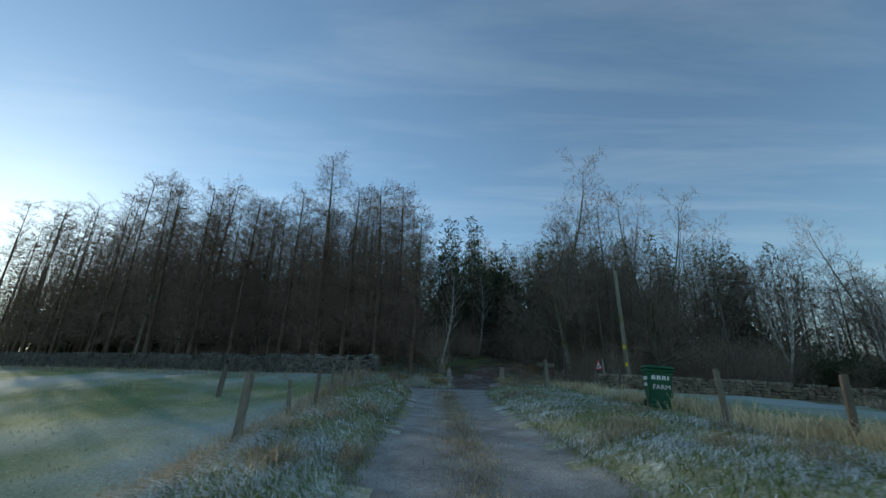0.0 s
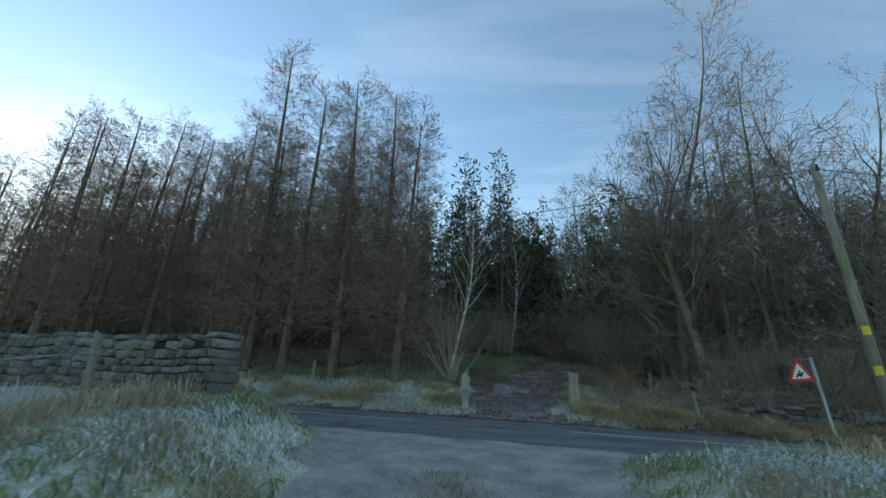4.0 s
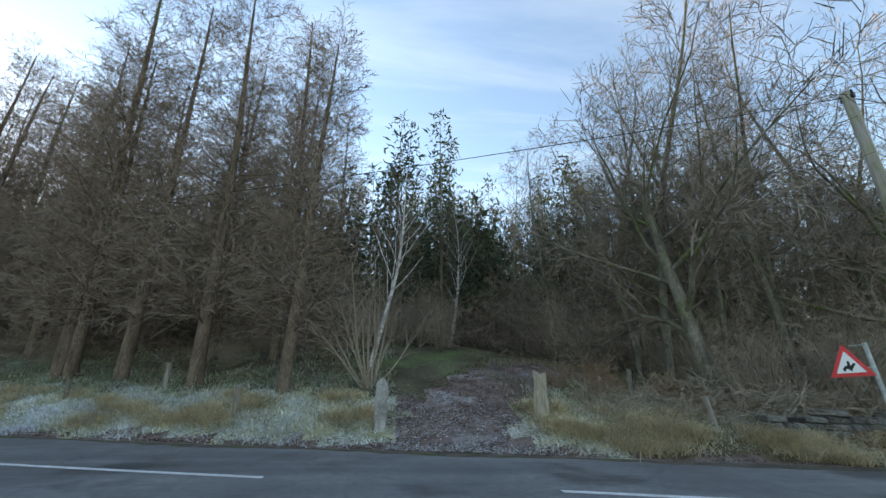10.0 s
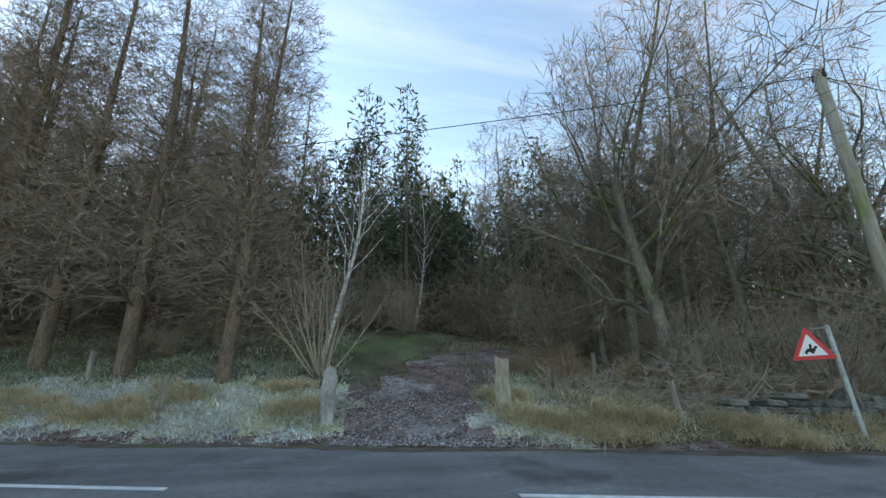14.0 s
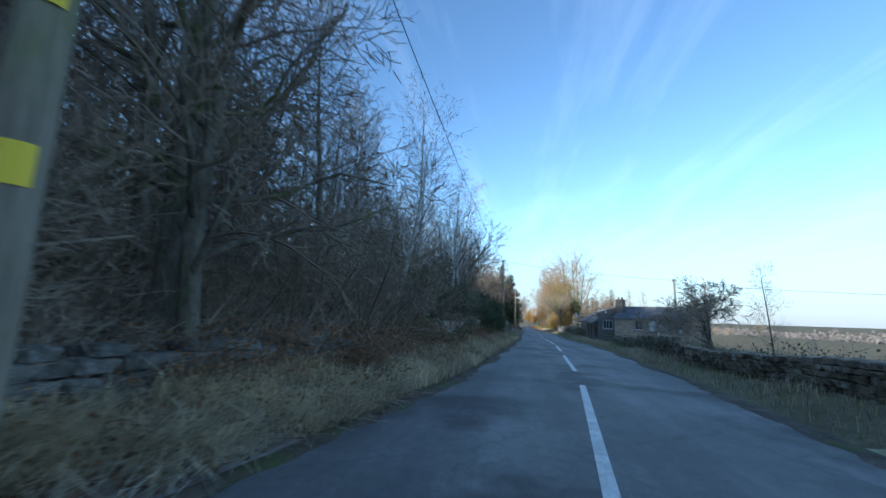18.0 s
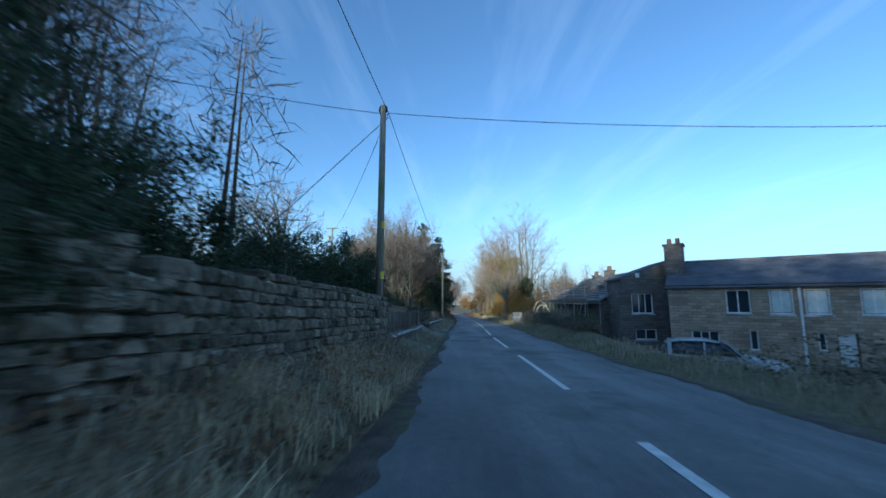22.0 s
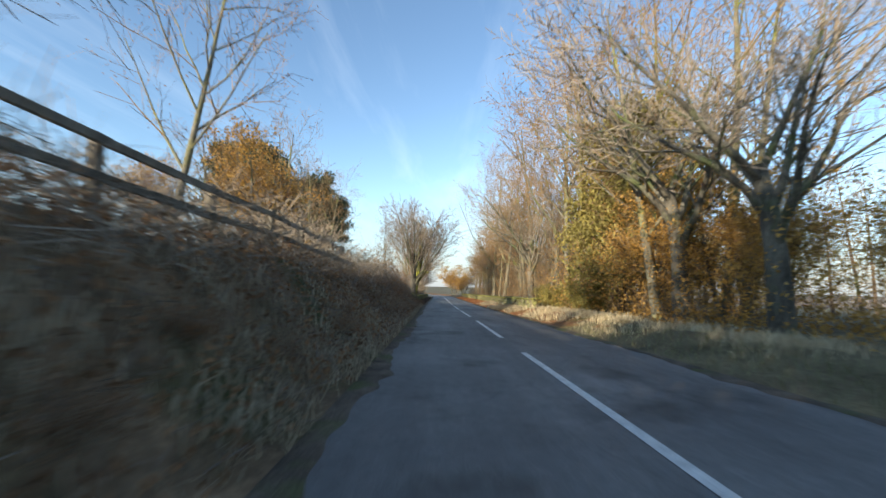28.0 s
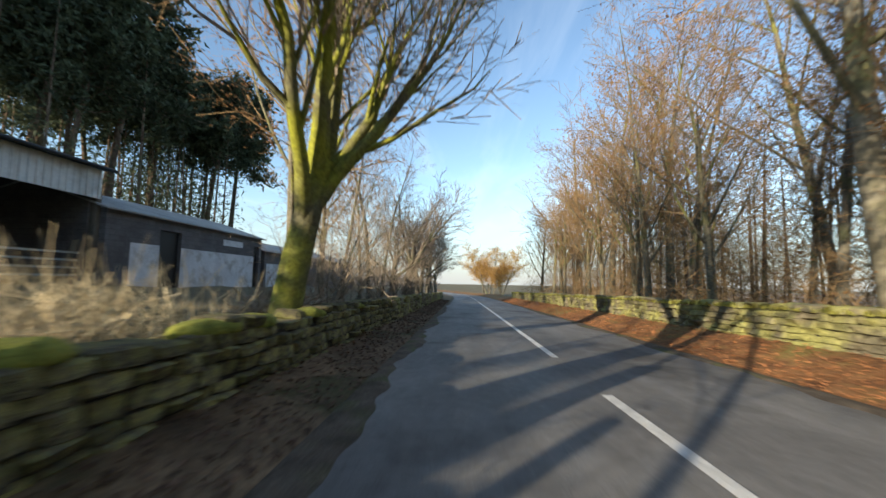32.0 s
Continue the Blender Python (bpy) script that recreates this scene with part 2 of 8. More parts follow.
M_STONE = surface("gritstone", (0.075, 0.062, 0.046), (0.23, 0.19, 0.135), 2.5, rough=0.9, fine=22, fine_amount=0.5, bump=0.8, bump_scale=14, patch=(0.42, 0.42, 0.38), patch_scale=3.2, patch_range=(0.63, 0.70), random_value=0.45)

# ---- plan: road, heights ----
CL_X = np.array([-300.0, -120.0, -60.0, -30.0, -10.0, -5.8, -1.4, 5.0, 10.0, 20.0, 35.0, 51.0, 57.0, 63.0, 70.0, 77.0, 86.0, 98.0, 112.0, 124.0, 134.0, 144.0, 156.0, 170.0, 205.0, 230.0, 260.0, 300.0, 400.0, 3000.0])
CL_Y = np.array([130.0, 52.0, 28.0, 16.5, 9.8, 8.4, 7.1, 5.5, 4.5, 3.25, 2.3, 1.66, 1.54, 1.46, 1.26, 0.98, 0.7, 0.42, 0.32, 0.34, 0.46, 0.5, 0.44, 0.38, 0.3, 1.0, 4.5, 14.0, 50.0, 1100.0])
ZR_X = np.array([-3000.0, -60.0, 0.0, 8.0, 15.2, 22.9, 31.3, 36.0, 40.8, 45.5, 50.6, 56.0, 61.0, 72.0, 77.5, 104.0, 148.0, 260.0, 500.0, 3000.0])
ZR_Z = np.array([0.0, 0.3, 0.0, -0.1, -0.32, -0.62, -0.82, -0.98, -1.14, -1.36, -1.58, -1.76, -1.9, -2.1, -2.24, -3.03, -4.13, -6.6, -9.0, -20.0])
HALF = 2.65
_fx = np.arange(-300, 3000, 0.5)
_k = np.exp(-np.linspace(-2, 2, 17) ** 2)
_k /= _k.sum()
_fy = np.convolve(np.pad(np.interp(_fx, CL_X, CL_Y), 8, mode="edge"), _k, mode="valid")
_fz = np.convolve(np.pad(np.interp(_fx, ZR_X, ZR_Z), 8, mode="edge"), _k, mode="valid")


def road_y(x):
    return np.interp(x, _fx, _fy)


def road_z(x):
    return np.interp(x, _fx, _fz)


def along(x):
    """The plan's far stretch, drawn out by a tenth beyond x = 100."""
    return x + 0.115 * max(0.0, x - 100) + 1.4 * min(1.0, max(0.0, (x - 100) / 13)) * (1 - min(1.0, max(0.0, (x - 100) / 60)))


def smooth(a, b, v):
    u = np.clip((v - a) / (b - a), 0, 1)
    return u * u * (3 - 2 * u)


def relief(x, y, s):
    return np.sin(x * 1.3 / s + 1.7 * np.sin(y * 0.9 / s)) * np.cos(y * 1.1 / s + 1.3 * np.sin(x * 0.7 / s + 2))


def ground_z(x, y):
    """Height of the land at x, y (arrays or numbers)."""
    x, y = np.asarray(x, float), np.asarray(y, float)
    d = y - road_y(x)
    z = road_z(x)
    n, s = np.maximum(d - HALF, 0), np.maximum(-d - HALF, 0)
    # north: verge, bank, then the wood's slope
    bank = np.interp(x, [-20, 6, 12, 25, 40, 52, 53, 64, 92, 98, 102, 126, 139, 147, 152, 400], [0.3, 0.3, 0.25, 0.35, 0.55, 0.6, 0.3, 0.25, 0.25, 0.8, 1.65, 1.6, 1.3, 0.6, 0.15, 0.15])
    reach = np.where(x > 96, 2.3, 1.6)
    slope = np.interp(x, [-60, 0, 5, 9, 25, 40, 60, 70, 78, 85, 97, 102, 126, 138, 400], [0.27, 0.29, 0.26, 0.2, 0.12, 0.07, 0.06, 0.18, 0.36, 0.30, 0.14, 0.10, 0.10, 0.09, 0.09])
    low = np.interp(x, [62, 67, 88, 97], [0.8, 2.2, 2.2, 0.8])
    behind = np.interp(x, [50, 53, 84, 88], [0, 1, 1, 0]) * 0.5 * smooth(1.5, 1.75, n)
    zn = bank * smooth(0.1, 1.0, n / reach) + behind + slope * (np.clip(n - low, 0, 8) + 0.45 * np.clip(n - low - 8, 0, 30)) + 0.06 * relief(x, y, 1.5) * smooth(0.5, 3, n)
    # south: verge, then the land falls away
    track = np.exp(-(((x + 0.4) / (1.9 + 2.6 * np.exp(-s / 1.8))) ** 6))
    verge = np.interp(x, [-20, -4, 0, 4, 14, 24, 40, 56, 63, 80, 86, 100, 400], [0.95, 0.85, 0.45, 0.35, 0.3, 0.1, 0.1, 0.2, 0.75, 0.65, 0.35, 0.35, 0.35])
    fall = np.interp(x, [-20, -4.8, -3.2, 3, 10, 30, 46, 52, 82, 90, 100, 115, 400], [0.15, 0.15, 0.09, 0.06, 0.06, 0.09, 0.1, 0.03, 0.03, 0.06, 0.05, 0.01, 0.01])
    yard = np.interp(x, [46, 53, 80, 88], [0, 1, 1, 0]) * 1.2 * smooth(1.5, 5.0, s)
    zs = -yard + verge * (1 - track) * smooth(0.1, 2.0, s) - fall * np.clip(s - 1, 0, 24) * (1 - track) - 0.06 * np.clip(s - 1, 0, 24) * track - 0.02 * np.clip(s - 25, 0, 400) + 0.05 * relief(x, y, 1.1) * smooth(0.5, 3, s) * (1 - track)
    return z + np.where(d > 0, zn, zs) 


# ---- mesh helpers ----
def mesh_from(name, verts, faces, mats=(), smooth_shade=False, index=None):
    me = bpy.data.meshes.new(name)
    verts = np.asarray(verts, np.float32).reshape(-1, 3)
    faces = np.asarray(faces, np.int32)
    k = faces.shape[1]
    me.vertices.add(len(verts))
    me.vertices.foreach_set("co", verts.ravel())
    me.loops.add(faces.size)
    me.loops.foreach_set("vertex_index", faces.ravel())
    me.polygons.add(len(faces))
    me.polygons.foreach_set("loop_start", np.arange(0, faces.size, k, dtype=np.int32))
    if index is not None:
        me.polygons.foreach_set("material_index", np.asarray(index, np.int32))
    me.polygons.foreach_set("use_smooth", np.full(len(faces), smooth_shade))
    for m in mats:
        me.materials.append(m)
    me.update(calc_edges=True)
    return me


def grid(name, xs, ys, zf, mats, index=None):
    X, Y = np.meshgrid(xs, ys)
    Z = zf(X, Y)
    v = np.stack([X, Y, Z], -1).reshape(-1, 3)
    w = len(xs)
    a = (np.arange(len(ys) - 1)[:, None] * w + np.arange(w - 1)[None, :]).ravel()
    f = np.stack([a, a + 1, a + w + 1, a + w], 1)
    idx = None
    if index is not None:
        c = v[f].mean(1)
        idx = index(c[:, 0], c[:, 1])
    return mesh_from(name, v, f, mats, True, idx)


def spaced(*spans):
    out = []
    for a, b, step in spans:
        out.append(np.arange(a, b, step))
    return np.concatenate(out + [np.array([spans[-1][1]])])


# ---- ground ----
def land(x, y):
    d = np.abs(y - road_y(x))
    return ground_z(x, y) - 0.06 * (1 - smooth(HALF - 0.5, HALF + 0.05, d))


def land_kind(x, y):
    """Which surface lies where: 0 frosted grass, 1 wood floor, 2 field, 3 track, 4 rough grass, 5 bracken bank, 6 leaf litter, 7 muddy path, 8 gravel drive."""
    d = y - road_y(x)
    jit = 0.35 * relief(x, y, 0.35)
    out = np.zeros(len(x), int)
    out[(d < -HALF - 2.5) & (x < 14) & (np.abs(x + 0.2 + 0.3 * jit) > 4.9)] = 2
    out[(d > HALF + 3.2 + jit) & (x < 60)] = 1
    out[(x > 5.5 + 2 * jit) & (d > 0) & (d < HALF + 3.2 + jit)] = 4
    out[(x > 14 + 2 * jit) & (d < 0)] = 4
    out[(x > 60) & (d > 0)] = 5
    out[(x > 120 + 3 * jit) & (np.abs(d) < HALF + 3.4 + jit) & (d < 0)] = 6
    out[(x > 138) & (d > HALF + 3)] = 4
    out[(d < -HALF + 0.3) & (x < 10) & (np.abs(x + 0.4 + 0.12 * jit) < 1.4 + 2.6 * np.exp(-np.maximum(-d - HALF, 0) / 1.8))] = 3
    out[(d > 0) & (d < 13.5) & (np.abs(x - 1.8 - 0.75 * np.maximum(d - 5, 0)) < 1.45 + jit)] = 7
    out[(d > 0) & (d < HALF + 0.55 + jit) & (x < 14)] = 7
    out[(d > HALF + 1.6) & (d < 8.5 + jit) & (x > 63) & (x < 70.5 + jit)] = 0
    out[(d > 0) & (d < 6.5) & (np.abs(x - 65.5 + 0.3 * jit) < 1.7 + 0.35 * np.maximum(d - 3, 0))] = 8
    return out


ground = new("ground", grid("ground", spaced((-2500, -300, 200), (-300, -60, 15), (-60, -12, 1.5), (-12, 30, 0.4), (30, 190, 0.8), (190, 320, 10), (320, 3000, 200)), spaced((-2500, -300, 200), (-300, -60, 15), (-60, -20, 1.5), (-20, 30, 0.4), (30, 90, 3), (90, 300, 15), (300, 2500, 200)), land, (M_GRASS, M_EARTH, M_FIELD, M_TRACK, M_ROUGH, M_BANK, M_LITTER, M_MUD, M_DRIVE), land_kind))
tagged(ground, "frosted grass verges, woodland floor and fields in winter", "ground", kind="structure")


def strip(name, x0, x1, step, offs, lift, mat, zf=None):
    xs = np.arange(x0, x1 + step / 2, step)
    rows = []
    for o in offs:
        y = road_y(xs) + o
        z = road_z(xs) + (zf(xs, o) if zf else 0) + lift
        rows.append(np.stack([xs, y, z], -1))
    v = np.stack(rows, 1).reshape(-1, 3)
    k = len(offs)
    a = (np.arange(len(xs) - 1)[:, None] * k + np.arange(k - 1)[None, :]).ravel()
    return mesh_from(name, v, np.stack([a, a + k, a + k + 1, a + 1], 1), (mat,), True)


road = new("road", strip("road", -120, 420, 0.5, [-HALF, -2.2, -1, 0, 1, 2.2, HALF], 0.0, M_ASPHALT, lambda x, o: -0.012 * abs(o) + 0.025))
tagged(road, "dark grey two-lane country road with a broken white centre line", "road", kind="structure")
for x0, length in [(x0, 6) for x0 in (-25.4, -16.4, -7.4, 2.4, 12.4, 21.3, 30.0, 39.0, 47.9, 56.7, 64.8, 73.6, 82.3, 91.3)] + [(x0, 6.4) for x0 in (99.6, 107.6, 116.6, 125.8, 134.3, 143.4, 152.2)] + [(161.0, 30), (197.0, 6), (206.0, 6), (215.0, 6), (224.0, 6)]:
    mk = new("road_marking", strip("road_marking", x0, x0 + length, 0.4, [-0.06, 0.06], 0.03, M_LINE))
    tagged(mk, "worn white painted centre-line dash on asphalt", "road marking", "centre line dashes", "structure")

# soil and grit washed over both edges of the road, with a ragged line
for side, x0, x1 in ((1, -60, 220), (-1, -60, -4.2), (-1, 4.4, 220)):
    xs = np.arange(x0, x1, 0.12)
    wander = 0.16 + 0.10 * np.sin(xs * 0.9 + 2 * np.sin(xs * 0.23)) + 0.05 * np.sin(xs * 3.7 + 3 * np.sin(xs * 1.3)) + 0.02 * np.sin(xs * 9.0)
    rows = [np.stack([xs, road_y(xs) + side * o, road_z(xs) - 0.012 * np.minimum(np.abs(o), HALF) + h], -1) for o, h in ((HALF - np.clip(wander, 0.02, 0.5), 0.027), (HALF - 0.5 * np.clip(wander, 0.02, 0.5), 0.045), (np.full_like(xs, HALF + 0.12), 0.035), (np.full_like(xs, HALF + 0.3), -0.05))]
    v = np.stack(rows, 1).reshape(-1, 3)
    a = (np.arange(len(xs) - 1)[:, None] * 4 + np.arange(3)[None, :]).ravel()
    f = np.stack([a, a + 4, a + 5, a + 1], 1)
    tagged(new("road_edge", mesh_from("road_edge", v, f if side < 0 else f[:, ::-1], (M_GRIT,), True)), "ragged strip of soil and grit along the road's edge", "road edge", kind="structure")

# ---- building helpers ----
def part(name, me, parent, label=""):
    """Links a mesh as one part under a thing or a part."""
    ob = new(name, me)
    ob.parent = parent
    if label:
        ob["label"] = label
    return ob


def empty(name, m=None):
    ob = new(name)
    if m is not None:
        ob.matrix_basis = m
    return ob


def tubes(p0, p1, r0, r1, sides):
    """Tapered tubes from p0 to p1, all in one pair of vertex and quad arrays."""
    p0, p1 = np.asarray(p0, float), np.asarray(p1, float)
    r0, r1 = np.asarray(r0, float)[:, None, None], np.asarray(r1, float)[:, None, None]
    d = p1 - p0
    d /= np.linalg.norm(d, axis=1, keepdims=True) + 1e-9
    ref = np.where(np.abs(d[:, 2:3]) > 0.9, np.array([[1.0, 0, 0]]), np.array([[0, 0, 1.0]]))
    u = np.cross(d, ref)
    u /= np.linalg.norm(u, axis=1, keepdims=True) + 1e-9
    v = np.cross(d, u)
    a = np.arange(sides) * 2 * np.pi / sides
    ring = u[:, None, :] * np.cos(a)[None, :, None] + v[:, None, :] * np.sin(a)[None, :, None]
    verts = np.stack([p0[:, None] + ring * r0, p1[:, None] + ring * r1], 1).reshape(-1, 3)
    n = len(p0)
    base = (np.arange(n) * 2 * sides)[:, None]
    i = np.arange(sides)[None, :]
    j = (i + 1) % sides
    f = np.stack([base + i, base + sides + i, base + sides + j, base + j], -1).reshape(-1, 4)
    return verts, f


def pipe(pts, r, sides):
    """One bent tube through all the points."""
    pts = np.asarray(pts, float)
    d = np.gradient(pts, axis=0)
    d /= np.linalg.norm(d, axis=1, keepdims=True) + 1e-9
    ref = np.array([0, 0, 1.0]) if np.abs(d[:, 2]).max() < 0.7 else np.array([1.0, 0.02, 0])
    u = np.cross(d, ref)
    u /= np.linalg.norm(u, axis=1, keepdims=True) + 1e-9
    w = np.cross(d, u)
    a = np.arange(sides) * 2 * np.pi / sides
    r = np.broadcast_to(np.asarray(r, float), (len(pts),))[:, None, None]
    v = (pts[:, None] + (u[:, None] * np.cos(a)[None, :, None] + w[:, None] * np.sin(a)[None, :, None]) * r).reshape(-1, 3)
    i, j = np.arange(len(pts) - 1)[:, None] * sides, np.arange(sides)[None, :]
    k = (j + 1) % sides
    return v, np.stack([i + j, i + sides + j, i + sides + k, i + k], -1).reshape(-1, 4)


def ribbons(rng, p0, p1, r0, r1):
    """Fine twigs: tapering slivers turned at random about their own line."""
    p0, p1 = np.asarray(p0, float), np.asarray(p1, float)
    d = p1 - p0
    u = np.cross(d, rng.normal(0, 1, d.shape))
    u /= np.linalg.norm(u, axis=1, keepdims=True) + 1e-9
    a, b = u * np.asarray(r0)[:, None] * 1.25, u * np.asarray(r1)[:, None] * 1.25
    v = np.stack([p0 - a, p0 + a, p1 + b, p1 - b], 1).reshape(-1, 3)
    return v, np.arange(len(p0) * 4).reshape(-1, 4)


def unit(v):
    return v / (np.linalg.norm(v) + 1e-9)


def grow(rng, spec, out, p, d, length, r, lvl):
    """One branch and all that grows from it. spec rows: segments, wobble, lift, children, from, angle, ratio, taper."""
    segs, wob, lift, kids, frm, ang, ratio, tip = spec[lvl]
    pts, dirs, rads = [p], [d], [r]
    for k in range(segs):
        d = unit(d + rng.normal(0, wob, 3) + np.array([0, 0, lift]))
        q = p + d * length / segs
        r1 = r * (1 - (1 - tip) * (k + 1) / segs)
        out.append((p, q, rads[-1], r1, lvl))
        p = q
        pts.append(p)
        dirs.append(d)
        rads.append(r1)
    if lvl + 1 >= len(spec):
        return
    turn = rng.uniform(0, 6.28)
    for c in range(kids):
        f = frm + (1 - frm) * (c + rng.uniform(0.2, 0.9)) / kids
        s = min(int(f * segs), segs - 1)
        w = f * segs - s
        base = pts[s] * (1 - w) + pts[s + 1] * w
        pd = dirs[s + 1]
        turn += 2.4 + rng.normal(0, 0.35)
        ref = np.array([1.0, 0, 0]) if abs(pd[2]) > 0.9 else np.array([0, 0, 1.0])
        u = unit(np.cross(pd, ref))
        v = np.cross(pd, u)
        a = ang * rng.uniform(0.75, 1.25)
        nd = unit(pd * math.cos(a) + (u * math.cos(turn) + v * math.sin(turn)) * math.sin(a))
        shape = ratio[0] + (ratio[1] - ratio[0]) * f
        br = (rads[s] * (1 - w) + rads[s + 1] * w) * ratio[2]
        grow(rng, spec, out, base, nd, length * shape * rng.uniform(0.7, 1.15), br, lvl + 1)


def leaf_quads(rng, pos, size, up=0.0, slim=0.32):
    """Small leaves or needle sprays: bent pairs of triangles round given places."""
    n = len(pos)
    a = rng.normal(0, 1, (n, 3))
    a[:, 2] += up
    a /= np.linalg.norm(a, axis=1, keepdims=True)
    b = np.cross(a, rng.normal(0, 1, (n, 3)))
    b /= np.linalg.norm(b, axis=1, keepdims=True) + 1e-9
    s = size * rng.uniform(0.6, 1.3, (n, 1))
    c = np.cross(a, b) * s * 0.25
    v = np.stack([pos, pos + a * s * 0.5 + b * s * slim + c, pos + a * s, pos + a * s * 0.5 - b * s * slim + c], 1).reshape(-1, 3)
    f = np.arange(n * 4).reshape(-1, 4)
    return v, f


def tree_proto(name, seed, spec, height, radius, bark, twig, thick_levels=2, leaves=None, lean=0.0, stems=1, spread=0.25, min_r=0.006, apart=1.2, hidden=False):
    """An Empty at the tree's foot with a trunk and a crown under it. leaves: material, number, size, scatter, lowest."""
    rng = np.random.default_rng(seed)
    out, first = [], []
    for s in range(stems):
        first.append(len(out))
        a = rng.uniform(0, 6.28)
        tilt = lean if stems == 1 else spread * rng.uniform(0.3, 1.2)
        d = unit(np.array([math.cos(a) * tilt, math.sin(a) * tilt, 1.0]))
        off = np.array([math.cos(a), math.sin(a), 0]) * (0.0 if stems == 1 else radius * apart)
        h = height * (1 if s == 0 else rng.uniform(0.6, 1.0))
        grow(rng, spec, out, off + np.array([0, 0, -0.25]), d, h, radius * (1 if s == 0 else rng.uniform(0.6, 1)), 0)
    lv = np.array([o[4] for o in out])
    p0, p1 = np.array([o[0] for o in out]), np.array([o[1] for o in out])
    r0, r1 = np.maximum([o[2] for o in out], min_r), np.maximum([o[3] for o in out], min_r * 0.7)
    root = empty(name)
    thick = lv < thick_levels
    which = np.searchsorted(np.array(first), np.arange(len(out)), side="right") - 1
    if not hidden:
        for s in range(stems):
            vs, fs, off = [], [], 0
            for lev, sides in ((0, 8), (1, 5), (2, 4)):
                sel = thick & (lv == lev) & (which == s)
                if sel.any():
                    if lev == 0:
                        v, f = pipe(np.concatenate([p0[sel][:1], p1[sel]]), np.concatenate([r0[sel][:1], r1[sel]]), sides)
                    else:
                        v, f = tubes(p0[sel], p1[sel], r0[sel], r1[sel], sides)
                    vs.append(v)
                    fs.append(f + off)
                    off += len(v)
            part("trunk" if stems == 1 else "stem", mesh_from(name + "_trunk", np.concatenate(vs), np.concatenate(fs), (bark,), True), root)
    vs, fs, idx, off = [], [], [], 0
    if hidden:
        v, f = tubes(p0[thick], p1[thick], r0[thick], r1[thick], 4)
        vs.append(v)
        fs.append(f)
        idx.append(np.zeros(len(f), int))
        off = len(v)
    last = lv >= max(len(spec) - 2, thick_levels)
    for sel in (~thick & ~last, ~thick & last):
        if sel.any():
            if sel is last or (sel & last).any():
                v, f = ribbons(rng, p0[sel], p1[sel], r0[sel], r1[sel])
            else:
                v, f = tubes(p0[sel], p1[sel], r0[sel], r1[sel], 3)
            vs.append(v)
            fs.append(f + off)
            idx.append(np.zeros(len(f), int))
            off += len(v)
    mats = [twig]
    if leaves:
        mat, count, size, scatter, low = leaves
        ok = np.where((~thick) & (p1[:, 2] > low))[0]
        size_w = np.linalg.norm(p1[ok] - p0[ok], axis=1)
        pick = rng.choice(ok, count, p=size_w / size_w.sum())
        pos = p0[pick] + (p1[pick] - p0[pick]) * rng.uniform(0, 1, (count, 1)) + rng.normal(0, scatter, (count, 3))
        v, f = leaf_quads(rng, pos, size, 0.3, 0.15 if mat in (M_NEEDLE, M_PINESUNLIT) else 0.32)
        if hidden:
            part("foliage", mesh_from(name + "_foliage", v, f, (mat,)), root)
        else:
            vs.append(v)
            fs.append(f + off)
            idx.append(np.ones(len(f), int))
            mats.append(mat)
    part("crown", mesh_from(name + "_crown", np.concatenate(vs), np.concatenate(fs), tuple(mats), False, np.concatenate(idx)), root)
    return root


PLACED = {}


def plant(protos, x, y, rng, label, category="tree", group="", scale=1.0, dz=0.0, turn=None, tilt=0.0):
    """Puts a tree or bush down at x, y on the land: the first of its kind is the model itself, the rest are copies."""
    x = along(x)
    root = protos[int(rng.integers(len(protos)))]
    m = pose(x, y, float(ground_z(x, y)) + dz, tilt * rng.normal(), tilt * rng.normal(), rng.uniform(0, 360) if turn is None else turn) @ Matrix.Diagonal((scale, scale, scale * rng.uniform(0.92, 1.08), 1))
    if root.name in PLACED:
        ob = copy_thing(root, m)
    else:
        PLACED[root.name] = True
        ob = root
        ob.matrix_basis = m
    PLACED[ob.name] = True
    return tagged(ob, label, category, group)


# ---- tree models ----
M_LARCHBARK = surface("larch_bark", (0.08, 0.055, 0.04), (0.19, 0.14, 0.10), 4.0, rough=0.95, fine=20, fine_amount=0.5, stretch=(1, 1, 0.3), bump=0.8, bump_scale=12, patch=(0.10, 0.12, 0.06), patch_scale=0.5, patch_range=(0.55, 0.7))
M_LARCHTWIG = material("larch_twig", (0.235, 0.18, 0.14), 0.9, 0.1)
M_BIRCHBARK = surface("birch_bark", (0.22, 0.20, 0.18), (0.72, 0.69, 0.64), 2.2, rough=0.8, fine=12, fine_amount=0.4, stretch=(1, 1, 2.5), bump=0.4)
M_BIRCHTWIG = material("birch_twig", (0.22, 0.155, 0.13), 0.9, 0.1)
M_GREYBARK = surface("grey_bark", (0.07, 0.062, 0.048), (0.20, 0.18, 0.14), 2.5, rough=0.92, fine=18, fine_amount=0.45, stretch=(1, 1, 0.4), bump=0.7, bump_scale=10, patch=(0.11, 0.13, 0.045), patch_scale=0.8, patch_range=(0.5, 0.66))
M_MOSSBARK = surface("mossy_bark", (0.09, 0.085, 0.045), (0.17, 0.16, 0.10), 1.5, rough=0.95, fine=14, fine_amount=0.5, bump=0.7, bump_scale=10, patch=(0.26, 0.27, 0.035), patch_scale=0.7, patch_range=(0.38, 0.58))
